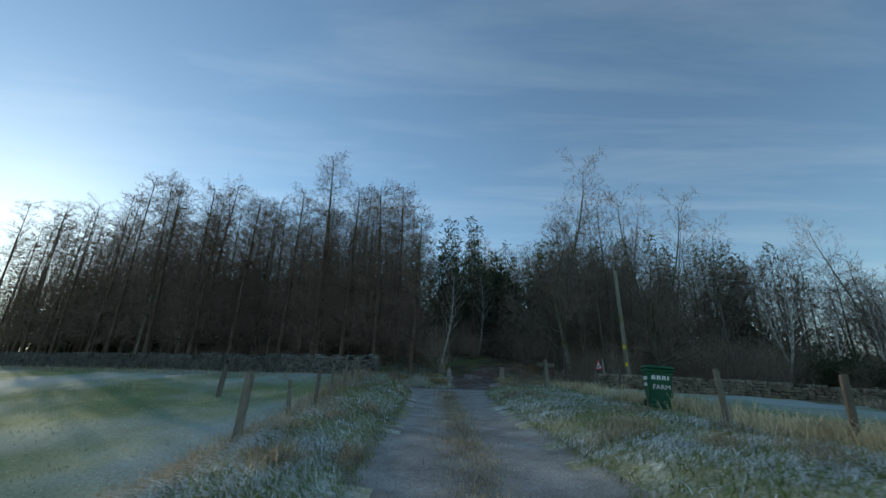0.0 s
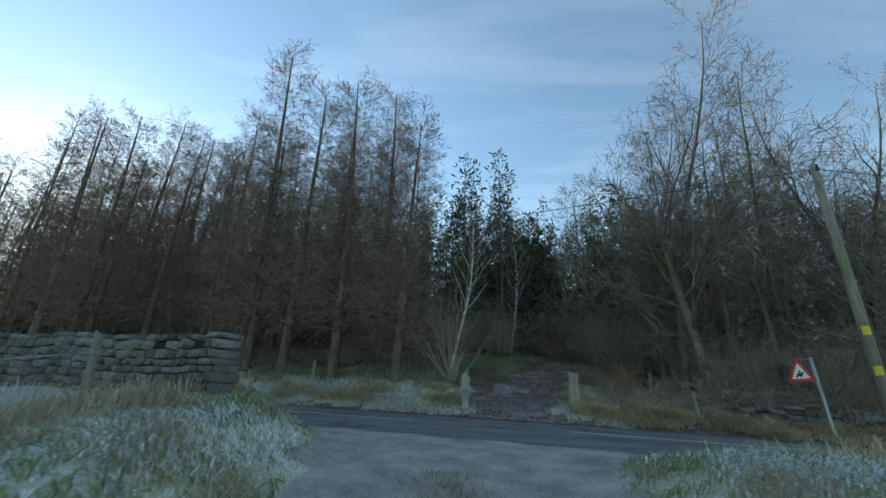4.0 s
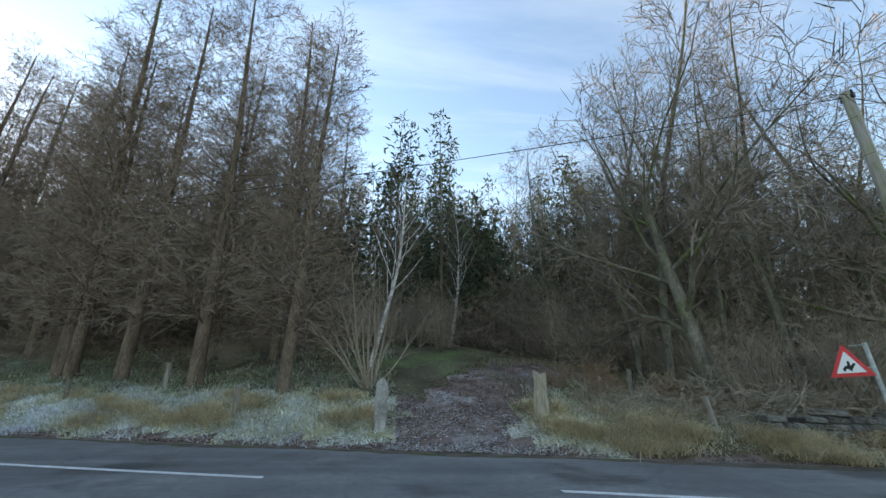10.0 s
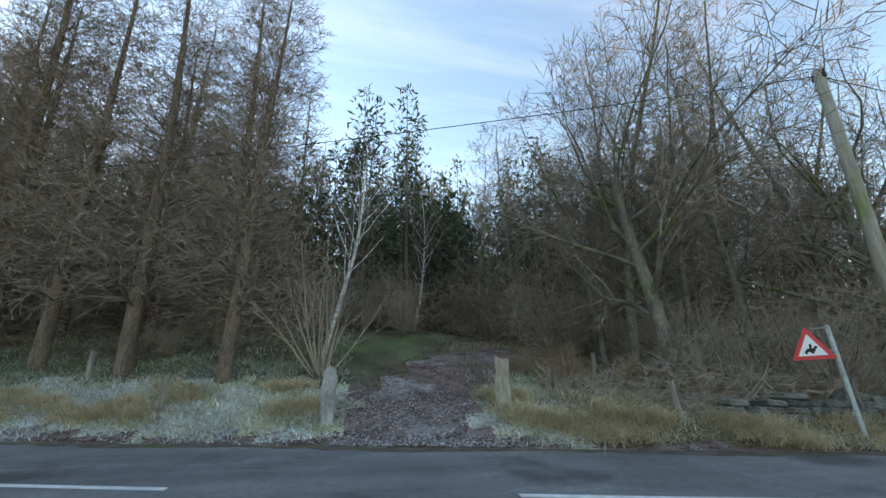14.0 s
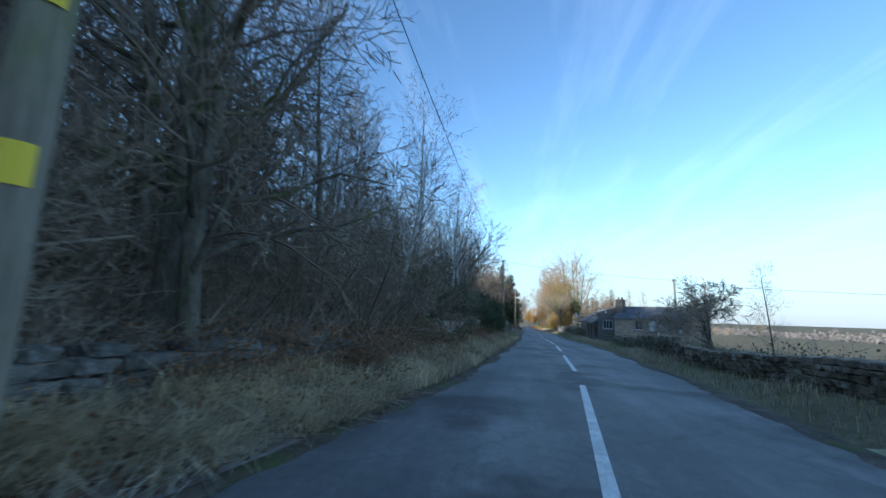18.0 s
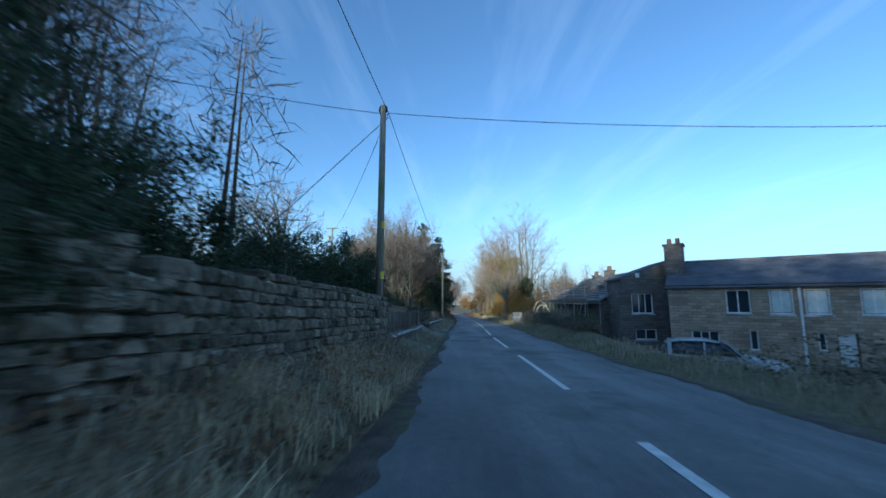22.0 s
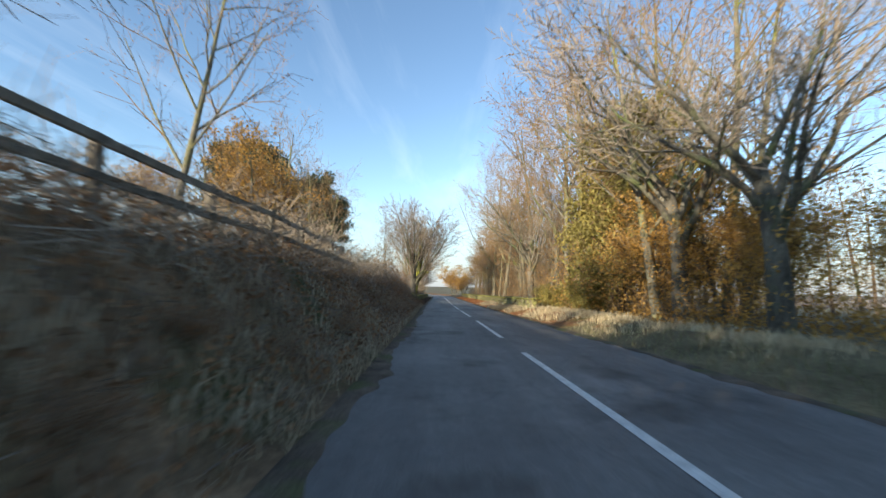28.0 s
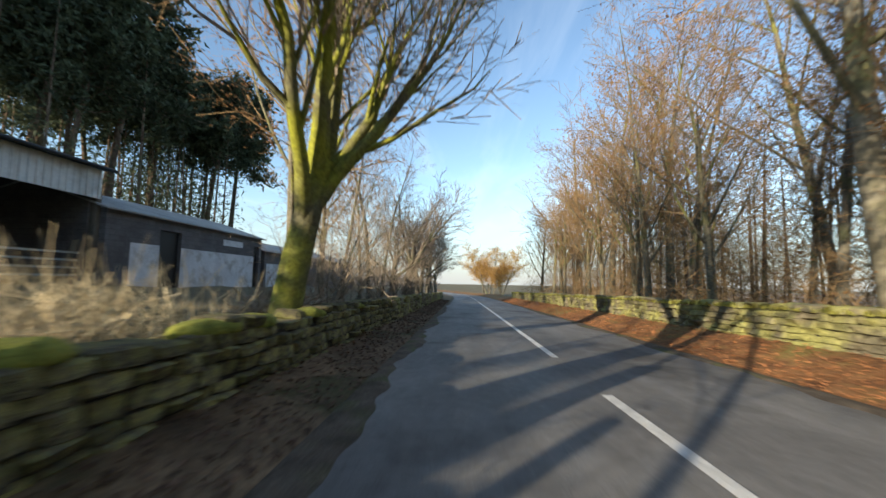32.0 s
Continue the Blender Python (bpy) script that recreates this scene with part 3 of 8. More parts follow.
M_BEECHBARK = surface("beech_bark", (0.11, 0.10, 0.07), (0.22, 0.20, 0.15), 1.5, rough=0.92, fine=14, fine_amount=0.45, bump=0.6, bump_scale=10, patch=(0.20, 0.20, 0.06), patch_scale=0.7, patch_range=(0.48, 0.66))
M_TAN = material("tan_twig", (0.27, 0.185, 0.10), 0.9, 0.1)
M_SCRUB = material("scrub_twig", (0.30, 0.245, 0.185), 0.9, 0.1)
M_NEEDLE = thin(surface("pine_needles", (0.045, 0.06, 0.035), (0.105, 0.13, 0.07), 0.7, rough=0.7, island=0.45), 0.3)
# lit copy of the needles: the low sun's yellow is put into the colour
M_PINESUNLIT = thin(surface("sunny_pine_needles", (0.18, 0.16, 0.045), (0.34, 0.28, 0.085), 0.7, rough=0.7, island=0.45), 0.3)
M_EVERGREEN = thin(surface("glossy_evergreen", (0.035, 0.05, 0.024), (0.085, 0.115, 0.05), 1.2, rough=0.5, spec=0.4, island=0.5), 0.3)
M_RUSSET = thin(surface("russet_leaves", (0.25, 0.13, 0.06), (0.42, 0.25, 0.12), 0.6, rough=0.85, island=0.4), 0.45)
M_GOLDLEAF = thin(surface("golden_leaves", (0.40, 0.215, 0.055), (0.60, 0.38, 0.11), 0.6, rough=0.85, island=0.4), 0.45)
M_DEADBROWN = thin(surface("dead_bracken", (0.19, 0.11, 0.06), (0.40, 0.235, 0.125), 0.8, rough=0.95, island=0.45), 0.45)

LARCH = [(9, 0.012, 0.01, 112, 0.12, 1.35, (0.17, 0.08, 0.16), 0.12), (3, 0.09, 0.06, 12, 0.1, 0.85, (0.5, 0.3, 0.5), 0.25), (2, 0.14, 0.06, 5, 0.3, 0.7, (0.5, 0.45, 0.6), 0.4), (1, 0.1, 0.0, 0, 0, 0, (0, 0, 0), 0.5)]
BIRCH = [(9, 0.05, 0.02, 26, 0.3, 0.6, (0.42, 0.14, 0.4), 0.1), (4, 0.1, 0.03, 7, 0.25, 0.7, (0.5, 0.3, 0.5), 0.25), (3, 0.14, -0.06, 5, 0.2, 0.6, (0.6, 0.45, 0.6), 0.3), (2, 0.12, -0.16, 0, 0, 0, (0, 0, 0), 0.4)]
ALDER = [(9, 0.05, 0.02, 34, 0.2, 0.85, (0.27, 0.13, 0.27), 0.12), (4, 0.13, 0.05, 9, 0.25, 0.75, (0.5, 0.3, 0.5), 0.25), (3, 0.16, 0.03, 6, 0.2, 0.7, (0.55, 0.4, 0.6), 0.35), (2, 0.14, 0.02, 0, 0, 0, (0, 0, 0), 0.4)]
SPREAD = [(4, 0.06, 0.03, 7, 0.45, 0.62, (1.35, 1.15, 0.6), 0.6), (6, 0.12, 0.05, 9, 0.25, 0.62, (0.6, 0.35, 0.5), 0.15), (4, 0.13, 0.04, 7, 0.2, 0.62, (0.6, 0.4, 0.55), 0.25), (3, 0.14, 0.03, 4, 0.25, 0.6, (0.55, 0.45, 0.6), 0.35), (1, 0.1, 0.02, 0, 0, 0, (0, 0, 0), 0.5)]
LARCH_FAR = [(6, 0.012, 0.01, 88, 0.1, 1.35, (0.17, 0.08, 0.16), 0.12), (2, 0.07, 0.06, 14, 0.12, 0.9, (0.5, 0.3, 0.45), 0.25), (1, 0.12, 0.06, 0, 0, 0, (0, 0, 0), 0.4)]
THICKET = [(6, 0.1, 0.0, 11, 0.1, 0.7, (0.5, 0.25, 0.5), 0.15), (3, 0.16, 0.02, 7, 0.15, 0.8, (0.6, 0.4, 0.55), 0.3), (2, 0.18, 0.0, 2, 0.2, 0.8, (0.6, 0.4, 0.6), 0.4), (1, 0.1, 0.0, 0, 0, 0, (0, 0, 0), 0.5)]
FAN = [(6, 0.05, 0.03, 6, 0.3, 0.5, (0.4, 0.2, 0.5), 0.25), (3, 0.12, 0.03, 4, 0.2, 0.6, (0.5, 0.4, 0.55), 0.3), (2, 0.15, 0.0, 0, 0, 0, (0, 0, 0), 0.5)]
PINE = [(8, 0.03, 0.01, 26, 0.55, 1.1, (0.3, 0.12, 0.35), 0.2), (4, 0.12, 0.06, 6, 0.35, 0.8, (0.4, 0.3, 0.5), 0.3), (2, 0.2, 0.08, 0, 0, 0, (0, 0, 0), 0.4)]
FULLPINE = [(8, 0.03, 0.01, 36, 0.1, 1.2, (0.36, 0.12, 0.3), 0.2), (4, 0.12, 0.05, 7, 0.2, 0.8, (0.42, 0.3, 0.5), 0.3), (2, 0.2, 0.05, 0, 0, 0, (0, 0, 0), 0.4)]
SPRUCE = [(8, 0.01, 0.01, 60, 0.08, 1.55, (0.3, 0.04, 0.25), 0.1), (3, 0.05, -0.02, 8, 0.15, 0.8, (0.4, 0.25, 0.5), 0.3), (1, 0.1, 0.0, 0, 0, 0, (0, 0, 0), 0.4)]

larches = [tree_proto("larch_tree", 10 + k, LARCH, (19.5, 21, 18)[k], (0.27, 0.3, 0.24)[k], M_LARCHBARK, M_LARCHTWIG, lean=0.02, min_r=0.008) for k in range(3)]
far_larches = [tree_proto("larch_tree", 15 + k, LARCH_FAR, (19, 20.5)[k], 0.2, M_LARCHBARK, M_LARCHTWIG, lean=0.02, min_r=0.014) for k in range(2)]
birches = [tree_proto("birch_tree", 20 + k, BIRCH, (12, 14, 10)[k], (0.13, 0.15, 0.1)[k], M_BIRCHBARK, M_BIRCHTWIG, lean=0.12, min_r=0.006) for k in range(3)]
alders = [tree_proto("alder_tree", 30 + k, ALDER, (16, 17.5, 14)[k], (0.15, 0.17, 0.13)[k], M_GREYBARK, M_TWIG, lean=0.05, min_r=0.007) for k in range(3)]
spreads = [tree_proto("broadleaf_tree", 40 + k, SPREAD, (4.2, 3.6)[k], (0.32, 0.28)[k], M_GREYBARK, M_TWIG, min_r=0.009) for k in range(2)]
thickets = [tree_proto("hazel_thicket", 50 + k, THICKET, (5.0, 4.2, 6.0)[k], 0.045, M_GREYBARK, M_SCRUB, thick_levels=1, stems=(9, 11, 8)[k], spread=0.6, min_r=0.005) for k in range(3)]
pines = [tree_proto("pine_tree", 60 + k, PINE, (15, 13)[k], 0.2, M_LARCHBARK, M_TWIG, leaves=(M_NEEDLE, 4800, 0.44, 0.2, 5), lean=0.05, min_r=0.01) for k in range(2)]
spruces = [tree_proto("spruce_tree", 70 + k, SPRUCE, (13, 11)[k], 0.18, M_LARCHBARK, M_TWIG, leaves=(M_NEEDLE, 8500, 0.3, 0.08, 0.4), min_r=0.01) for k in range(2)]

CANOPY = [(5, 0.05, 0.02, 14, 0.25, 0.75, (0.6, 0.3, 0.45), 0.2), (4, 0.12, 0.05, 8, 0.2, 0.7, (0.5, 0.35, 0.5), 0.3), (2, 0.15, 0.04, 5, 0.2, 0.7, (0.55, 0.45, 0.6), 0.4), (1, 0.1, 0.0, 0, 0, 0, (0, 0, 0), 0.5)]
BUSH = [(4, 0.1, 0.02, 7, 0.2, 0.8, (0.55, 0.4, 0.5), 0.3), (3, 0.15, 0.02, 6, 0.2, 0.8, (0.6, 0.45, 0.55), 0.4), (2, 0.15, 0.0, 0, 0, 0, (0, 0, 0), 0.5)]
DOMED = [(3, 0.03, 0.02, 9, 0.4, 0.55, (1.5, 1.5, 0.5), 0.7), (5, 0.07, 0.05, 10, 0.15, 0.5, (0.6, 0.35, 0.45), 0.2), (4, 0.1, 0.05, 9, 0.15, 0.5, (0.6, 0.4, 0.5), 0.3), (2, 0.12, 0.04, 6, 0.2, 0.5, (0.6, 0.45, 0.6), 0.4), (1, 0.1, 0.02, 0, 0, 0, (0, 0, 0), 0.5)]
SYCAMORE = [(4, 0.05, 0.02, 7, 0.5, 0.4, (2.5, 2.2, 0.62), 0.78), (6, 0.08, 0.07, 10, 0.2, 0.5, (0.6, 0.35, 0.5), 0.15), (5, 0.1, 0.05, 9, 0.15, 0.5, (0.55, 0.35, 0.5), 0.25), (3, 0.12, 0.04, 6, 0.2, 0.5, (0.6, 0.45, 0.6), 0.35), (1, 0.1, 0.02, 0, 0, 0, (0, 0, 0), 0.5)]
OAK = [(6, 0.07, 0.02, 11, 0.3, 0.95, (0.8, 0.75, 0.5), 0.5), (6, 0.2, 0.07, 9, 0.2, 0.75, (0.5, 0.35, 0.5), 0.2), (4, 0.2, 0.04, 7, 0.2, 0.75, (0.55, 0.4, 0.55), 0.3), (2, 0.18, 0.02, 4, 0.2, 0.7, (0.6, 0.5, 0.6), 0.4), (1, 0.1, 0, 0, 0, 0, (0, 0, 0), 0.5)]
HAWTHORN = [(3, 0.1, 0.02, 9, 0.4, 0.9, (1.1, 1.0, 0.45), 0.6), (5, 0.18, 0.03, 10, 0.2, 0.8, (0.55, 0.35, 0.45), 0.25), (4, 0.2, 0.0, 9, 0.2, 0.8, (0.55, 0.4, 0.5), 0.3), (2, 0.2, -0.02, 6, 0.2, 0.8, (0.6, 0.45, 0.6), 0.4), (1, 0.1, 0, 0, 0, 0, (0, 0, 0), 0.5)]

domed_trees = [tree_proto("broadleaf_tree", 80, DOMED, 3.0, 0.2, M_GREYBARK, M_TWIG, min_r=0.008)]
moss_trees = [tree_proto("sycamore_tree", 84, SYCAMORE, 3.3, 0.3, M_MOSSBARK, M_SCRUB, thick_levels=3, lean=0.05, min_r=0.009)]
crooked_trees = [tree_proto("crooked_tree", 87, SPREAD, 4.2, 0.28, M_GREYBARK, M_SCRUB, thick_levels=3, min_r=0.009)]
oaks = [tree_proto("oak_tree", 141 + k, OAK, (7.5, 7.0)[k], (0.27, 0.22)[k], M_GREYBARK, M_TWIG, stems=(2, 1)[k], spread=0.06, min_r=0.008, apart=0.8) for k in range(2)]
beeches = [tree_proto("beech_tree", 90 + k, CANOPY, (9.5, 8.0, 10.5)[k], 0.16, M_BEECHBARK, M_TAN, leaves=(M_RUSSET, (3800, 2600, 1200)[k], 0.075, 0.13, 1.2), lean=0.06, min_r=0.007) for k in range(3)]
gold_trees = [tree_proto("young_oak_tree", 95 + k, CANOPY, (7.5, 6.5)[k], 0.12, M_GREYBARK, M_TAN, leaves=(M_GOLDLEAF, 6000, 0.14, 0.15, 0.6), stems=3, spread=0.3, min_r=0.007) for k in range(2)]
sunlit_pines = [tree_proto("pine_tree", 100, FULLPINE, 10, 0.2, M_LARCHBARK, M_TWIG, leaves=(M_PINESUNLIT, 9500, 0.34, 0.22, 0.8), lean=0.04, min_r=0.01)]
evergreens = [tree_proto("evergreen_shrub", 105 + k, BUSH, (3.0, 3.6)[k], 0.06, M_GREYBARK, M_TWIG, thick_levels=1, leaves=(M_EVERGREEN, 19000, 0.086, 0.09, 0.1), stems=10, spread=0.55, min_r=0.006, hidden=True) for k in range(2)]
pine_shrubs = [tree_proto("pine_shrub", 108, BUSH, 1.9, 0.05, M_LARCHBARK, M_TWIG, thick_levels=1, leaves=(M_PINESUNLIT, 5500, 0.22, 0.14, 0.1), stems=8, spread=0.7, min_r=0.006, hidden=True)]
brambles = [tree_proto("bramble_thicket", 110 + k, BUSH, (1.3, 1.7)[k], 0.018, M_SCRUB, M_SCRUB, thick_levels=1, leaves=(M_DEADBROWN, 1800, 0.07, 0.14, 0.05), stems=13, spread=0.9, min_r=0.004, hidden=True) for k in range(2)]
ashes = [tree_proto("ash_tree", 151 + k, SPREAD, (4.4, 5.0)[k], (0.15, 0.135)[k], M_GREYBARK, M_TWIG, thick_levels=3, min_r=0.007, lean=0.08) for k in range(2)]
hawthorns = [tree_proto("hawthorn_tree", 115, HAWTHORN, 1.9, 0.1, M_GREYBARK, M_SCRUB, min_r=0.007)]
hazel_fans = [tree_proto("hazel_bush", 121, FAN, 4.2, 0.035, M_SCRUB, M_SCRUB, thick_levels=1, stems=14, spread=0.75, min_r=0.006)]
dead_scrub = [tree_proto("bare_scrub", 118, THICKET, 3.2, 0.03, M_SCRUB, M_SCRUB, thick_levels=1, stems=10, spread=0.8, min_r=0.005, hidden=True)]

# ---- the wood north of the junction ----
rng = np.random.default_rng(5)
LARCH_LABEL = "tall bare larch with reddish brown twigs on the wood's floor"
for gx in np.arange(-66, -1.5, 3.5):
    for row, gy in enumerate(np.arange(0, 27, 4.2)):
        x = gx + rng.uniform(-1.4, 1.4)
        y = float(road_y(x)) + 8.2 + gy + rng.uniform(-1.5, 1.5)
        if (row == 0 and x > -8) or x > -2.4:
            continue
        near = row < 2 and x > -34
        plant(larches if near else far_larches, x, y, rng, LARCH_LABEL, "tree", "larches in the wood", rng.uniform(0.88, 0.98) * (0.945 + 0.16 * min(1.0, max(0.0, (-13 - x) / 16))))
for x, y, s in ((-2.8, 13.2, 0.84), (-5.9, 14.8, 0.88), (-8.8, 16.0, 0.89), (-4.4, 17.5, 0.84), (-7.2, 18.8, 0.87), (-11.6, 17.2, 0.89)):
    plant(larches, x, y, rng, LARCH_LABEL, "tree", "larches in the wood", s)
for k in range(16):
    x = rng.uniform(-50, 46)
    y = float(road_y(min(max(x, -75), 46))) + rng.uniform(24, 44)
    if -1 < x < 9 and y < 38:
        continue
    plant(spruces if k % 3 else pines, x, y, rng, "dark green conifer deep in the winter wood", "tree", "conifers deep in the wood", rng.uniform(0.75, 1.0))
for k in range(18):
    x = rng.uniform(-40, -4)
    y = float(road_y(x)) + rng.uniform(13, 22)
    plant(spruces, x, y, rng, "small dark spruce under the larches", "tree", "young spruces in the wood", rng.uniform(0.4, 0.62))
for k in range(12):
    plant(pines if k % 2 else far_larches, rng.uniform(-1, 16), rng.uniform(36, 58), rng, "tall conifer at the back of the wood", "tree", "conifers deep in the wood", rng.uniform(0.8, 0.95))
for x, y, s in ((8.8, 12.6, 0.94), (11.3, 10.8, 0.94), (12.8, 12.4, 0.92), (9.6, 15.0, 0.94), (8.6, 13.8, 0.8), (10.4, 12.0, 0.8), (12.0, 14.0, 0.82), (14.2, 13.0, 0.8), (6.8, 16.5, 0.8), (15.8, 14.6, 0.85), (15.0, 11.0, 0.9), (17.0, 18.5, 1.0), (20.0, 15.2, 0.95), (27.0, 13.5, 0.85), (17.5, 13.5, 0.85), (20, 10.5, 0.75), (10, 17, 0.85), (14.5, 19, 0.9), (23, 15, 0.85), (6.5, 21, 0.8), (18.5, 21, 0.9), (13.6, 15.4, 0.9), (16.2, 16.5, 0.85), (21, 18, 0.9), (26, 19, 0.9), (29, 15.5, 0.85), (33, 17, 0.9), (37, 15, 0.85), (24, 12.5, 0.8), (40, 18, 0.8)):
    ob = plant(alders, x, y, rng, "tall bare alder with grey mossy trunk beside the road", "tree", "alders at the roadside", s)
    if y < 13 and x < 9:
        ob.matrix_basis = ob.matrix_basis @ Matrix.Rotation(radians(150), 4, "Z")
for x, y, s in ((30, 24, 0.8), (3.5, 24, 0.8), (22.5, 9.0, 0.85), (25, 10.5, 0.8), (27, 9.0, 0.9), (29.5, 8.3, 0.85), (31.5, 10.5, 0.85), (33, 8.3, 0.8), (35.5, 9.5, 0.85), (38, 8.2, 0.75), (40, 11, 0.85), (43, 9.6, 0.7), (46, 12, 0.8), (49, 14, 0.7)):
    plant(birches, x, y, rng, "slender bare birch with a pale trunk in the wood", "tree", "birches in the wood", s)
for x, y, s in ((8.8, 10.8, 1.0), (10.6, 13.2, 0.85), (14.2, 9.2, 0.8)):
    plant(oaks, x, y, rng, "old oak with twisting dark limbs at the wood's edge", "tree", "oaks at the wood's edge", s)
plant(hazel_fans, -0.35, 13.2, rng, "many-stemmed bare hazel with pale upright stems", "hazel bush", "", 1.0)
for k in range(34):
    x = rng.uniform(8.5, 38)
    y = float(road_y(x)) + rng.uniform(5.2, 7.5) + (rng.uniform(0, 7) if k % 2 else 0)
    if x < 8 and y < 11.5:
        continue
    plant(thickets if k % 3 else dead_scrub, x, y, rng, "tangled bare hazel and thorn scrub at the wood's edge", "scrub bush", "scrub along the wood", rng.uniform(0.6, 0.95))
for k in range(14):
    x = rng.uniform(-24, -4)
    plant(dead_scrub, x, float(road_y(x)) + rng.uniform(8, 13), rng, "low bare undergrowth below the larches", "scrub bush", "undergrowth below the larches", rng.uniform(0.35, 0.6))
for x, y, s in ((7.4, 14.6, 0.95), (9.4, 12.0, 0.85), (9.6, 15.6, 0.9), (2.2, 17.4, 0.7), (0.8, 20.5, 0.7), (11.2, 9.0, 0.75)):
    plant(thickets, x, y, rng, "dense tangle of bare thorn beside the woodland path", "scrub bush", "thorn beside the path", s)
for k in range(10):
    plant(thickets, rng.uniform(-1, 14), rng.uniform(17, 30), rng, "bare hazel bush in the shade of the wood", "hazel bush", "hazels inside the wood", rng.uniform(0.7, 1.1))
for k in range(9):
    x = rng.uniform(16, 31)
    plant(thickets if k % 3 else dead_scrub, x, float(road_y(x)) + rng.uniform(4.9, 5.7), rng, "bare hazel leaning out towards the road", "scrub bush", "scrub along the wood", rng.uniform(0.75, 1.0))
for k in range(24):
    x = 7.5 + k * 0.85
    plant(brambles, x, float(road_y(x)) + rng.uniform(4.6, 6.4), rng, "dead brown bramble and fallen leaves under the trees", "bramble", "brambles at the roadside", rng.uniform(0.45, 0.8))
for x, y, s in ((4.9, 12.2, 1.1), (5.8, 11.4, 1.0), (6.6, 13.4, 1.2), (13.5, 8.0, 0.7), (17, 7.6, 0.7)):
    plant(brambles, x, y, rng, "heap of dead brown bracken and bramble", "bramble", "brambles at the roadside", s)

# ---- left bank of the road, onward ----
for x, off, s in ((23.5, 6.0, 0.8), (25, 5.9, 0.85), (27.5, 6.0, 0.95), (29.5, 5.6, 0.88), (31, 5.8, 0.85), (32.6, 4.5, 0.62), (34.2, 4.35, 0.72), (35.9, 4.4, 0.75), (37.6, 4.3, 0.72), (39.2, 4.35, 0.72), (40.9, 4.4, 0.68), (42.4, 4.5, 0.6), (33, 6.2, 0.8), (35, 5.6, 0.98), (37, 6.4, 1.1), (39, 5.8, 0.98), (41, 6.6, 0.95), (43, 6.0, 1.0), (45, 6.4, 0.98), (47, 6.6, 0.92), (49, 6.8, 0.72), (51, 6.4, 0.65),
                  (53, 6.6, 0.85), (55, 7.0, 0.9), (57, 6.6, 0.95), (59, 7.2, 1.15), (61, 6.8, 1.1), (63, 8.2, 0.8), (54, 9, 1.1), (57.5, 9.5, 1.15), (61, 9.6, 1.0), (64.6, 10.5, 0.7), (68.5, 11.4, 0.45), (71, 11.2, 0.45), (74, 10.6, 0.45), (77, 10.4, 0.4)):
    plant(evergreens, x, float(road_y(x)) + off, rng, "dense dark glossy evergreen shrub behind the roadside wall", "shrub", "evergreen shrubs on the bank", s)
for x, off, s in ((47, 9.5, 0.8), (52, 12, 0.6), (56, 14, 0.65), (68, 22, 0.5), (74, 24, 0.55), (80, 26, 0.6), (62, 20, 0.5)):
    plant(alders, x, float(road_y(x)) + off, rng, "slim bare tree behind the garden fence", "tree", "bare trees behind the gardens", s)
for x, off, s in ((43.5, 9.0, 1.15), (44.6, 7.4, 0.95), (37.5, 10, 1.0), (51, 11.5, 0.8)):
    plant(spreads, x, float(road_y(x)) + off, rng, "large bare spreading tree above the roadside wall", "tree", "large bare trees above the road", s)
for x, off, s in ((88.5, 8.6, 0.95), (90.5, 9.8, 1.02), (92.0, 11.5, 1.08), (90.5, 13.0, 1.02), (93.5, 9.0, 0.95)):
    plant(ashes, x, float(road_y(x)) + off, rng, "dark leafless tree with spreading limbs behind the slatted fence", "tree", "spreading trees behind the slatted fence", s)
for x, off, s in ((90, 9.2, 0.95), (91.5, 12.0, 1.0), (110, 40, 0.6), (104, 42, 0.6), (98, 40, 0.55)):
    plant(domed_trees, x, float(road_y(x)) + off, rng, "bare many-limbed tree on the slope behind the slatted fence", "tree", "bare trees behind the slatted fence", s * 1.25, dz=-0.4)
for x, off, s in ((91, 6.4, 0.75), (93.5, 5.6, 1.2), (97, 5.2, 1.3), (100.5, 5.9, 1.15), (103.0, 7.0, 0.9), (95.5, 7.2, 1.35)):
    plant(spruces, x, float(road_y(x)) + off, rng, "dark drooping conifer beside the road", "tree", "dark conifers beside the road", s * 0.85)
plant(birches, 102, 6.6, rng, "tall drooping birch tinged with red twigs beside the pines", "tree", "", 1.2)
plant(gold_trees, 90.2, 10.2, rng, "young oak with golden leaves glowing behind the fence", "tree", "", 0.45)
plant(beeches, 91.5, 9.0, rng, "beech with withered russet leaves among dark pines", "tree", "", 1.25)
for x in np.arange(98, 128, 1.1):
    off = rng.uniform(3.4, 4.5)
    plant(brambles, x, float(road_y(x)) + off, rng, "brown bramble and dead bracken covering the bank", "bramble", "brambles on the bank", rng.uniform(0.4, 0.6))
for x in np.arange(126, 140, 0.8):
    plant(dead_scrub if int(x) % 2 else brambles, x, float(road_y(x)) + rng.uniform(4.0, 6.6), rng, "tall dry russet scrub on top of the bank", "scrub bush", "scrub on the bank", rng.uniform(0.7, 0.95) * (0.6 if int(x) % 2 else 1))
for x in np.arange(140, 147, 0.9):
    plant(brambles, x, float(road_y(x)) + rng.uniform(3.9, 5.4), rng, "low dry bramble at the end of the bank", "bramble", "brambles on the bank", rng.uniform(0.4, 0.6))
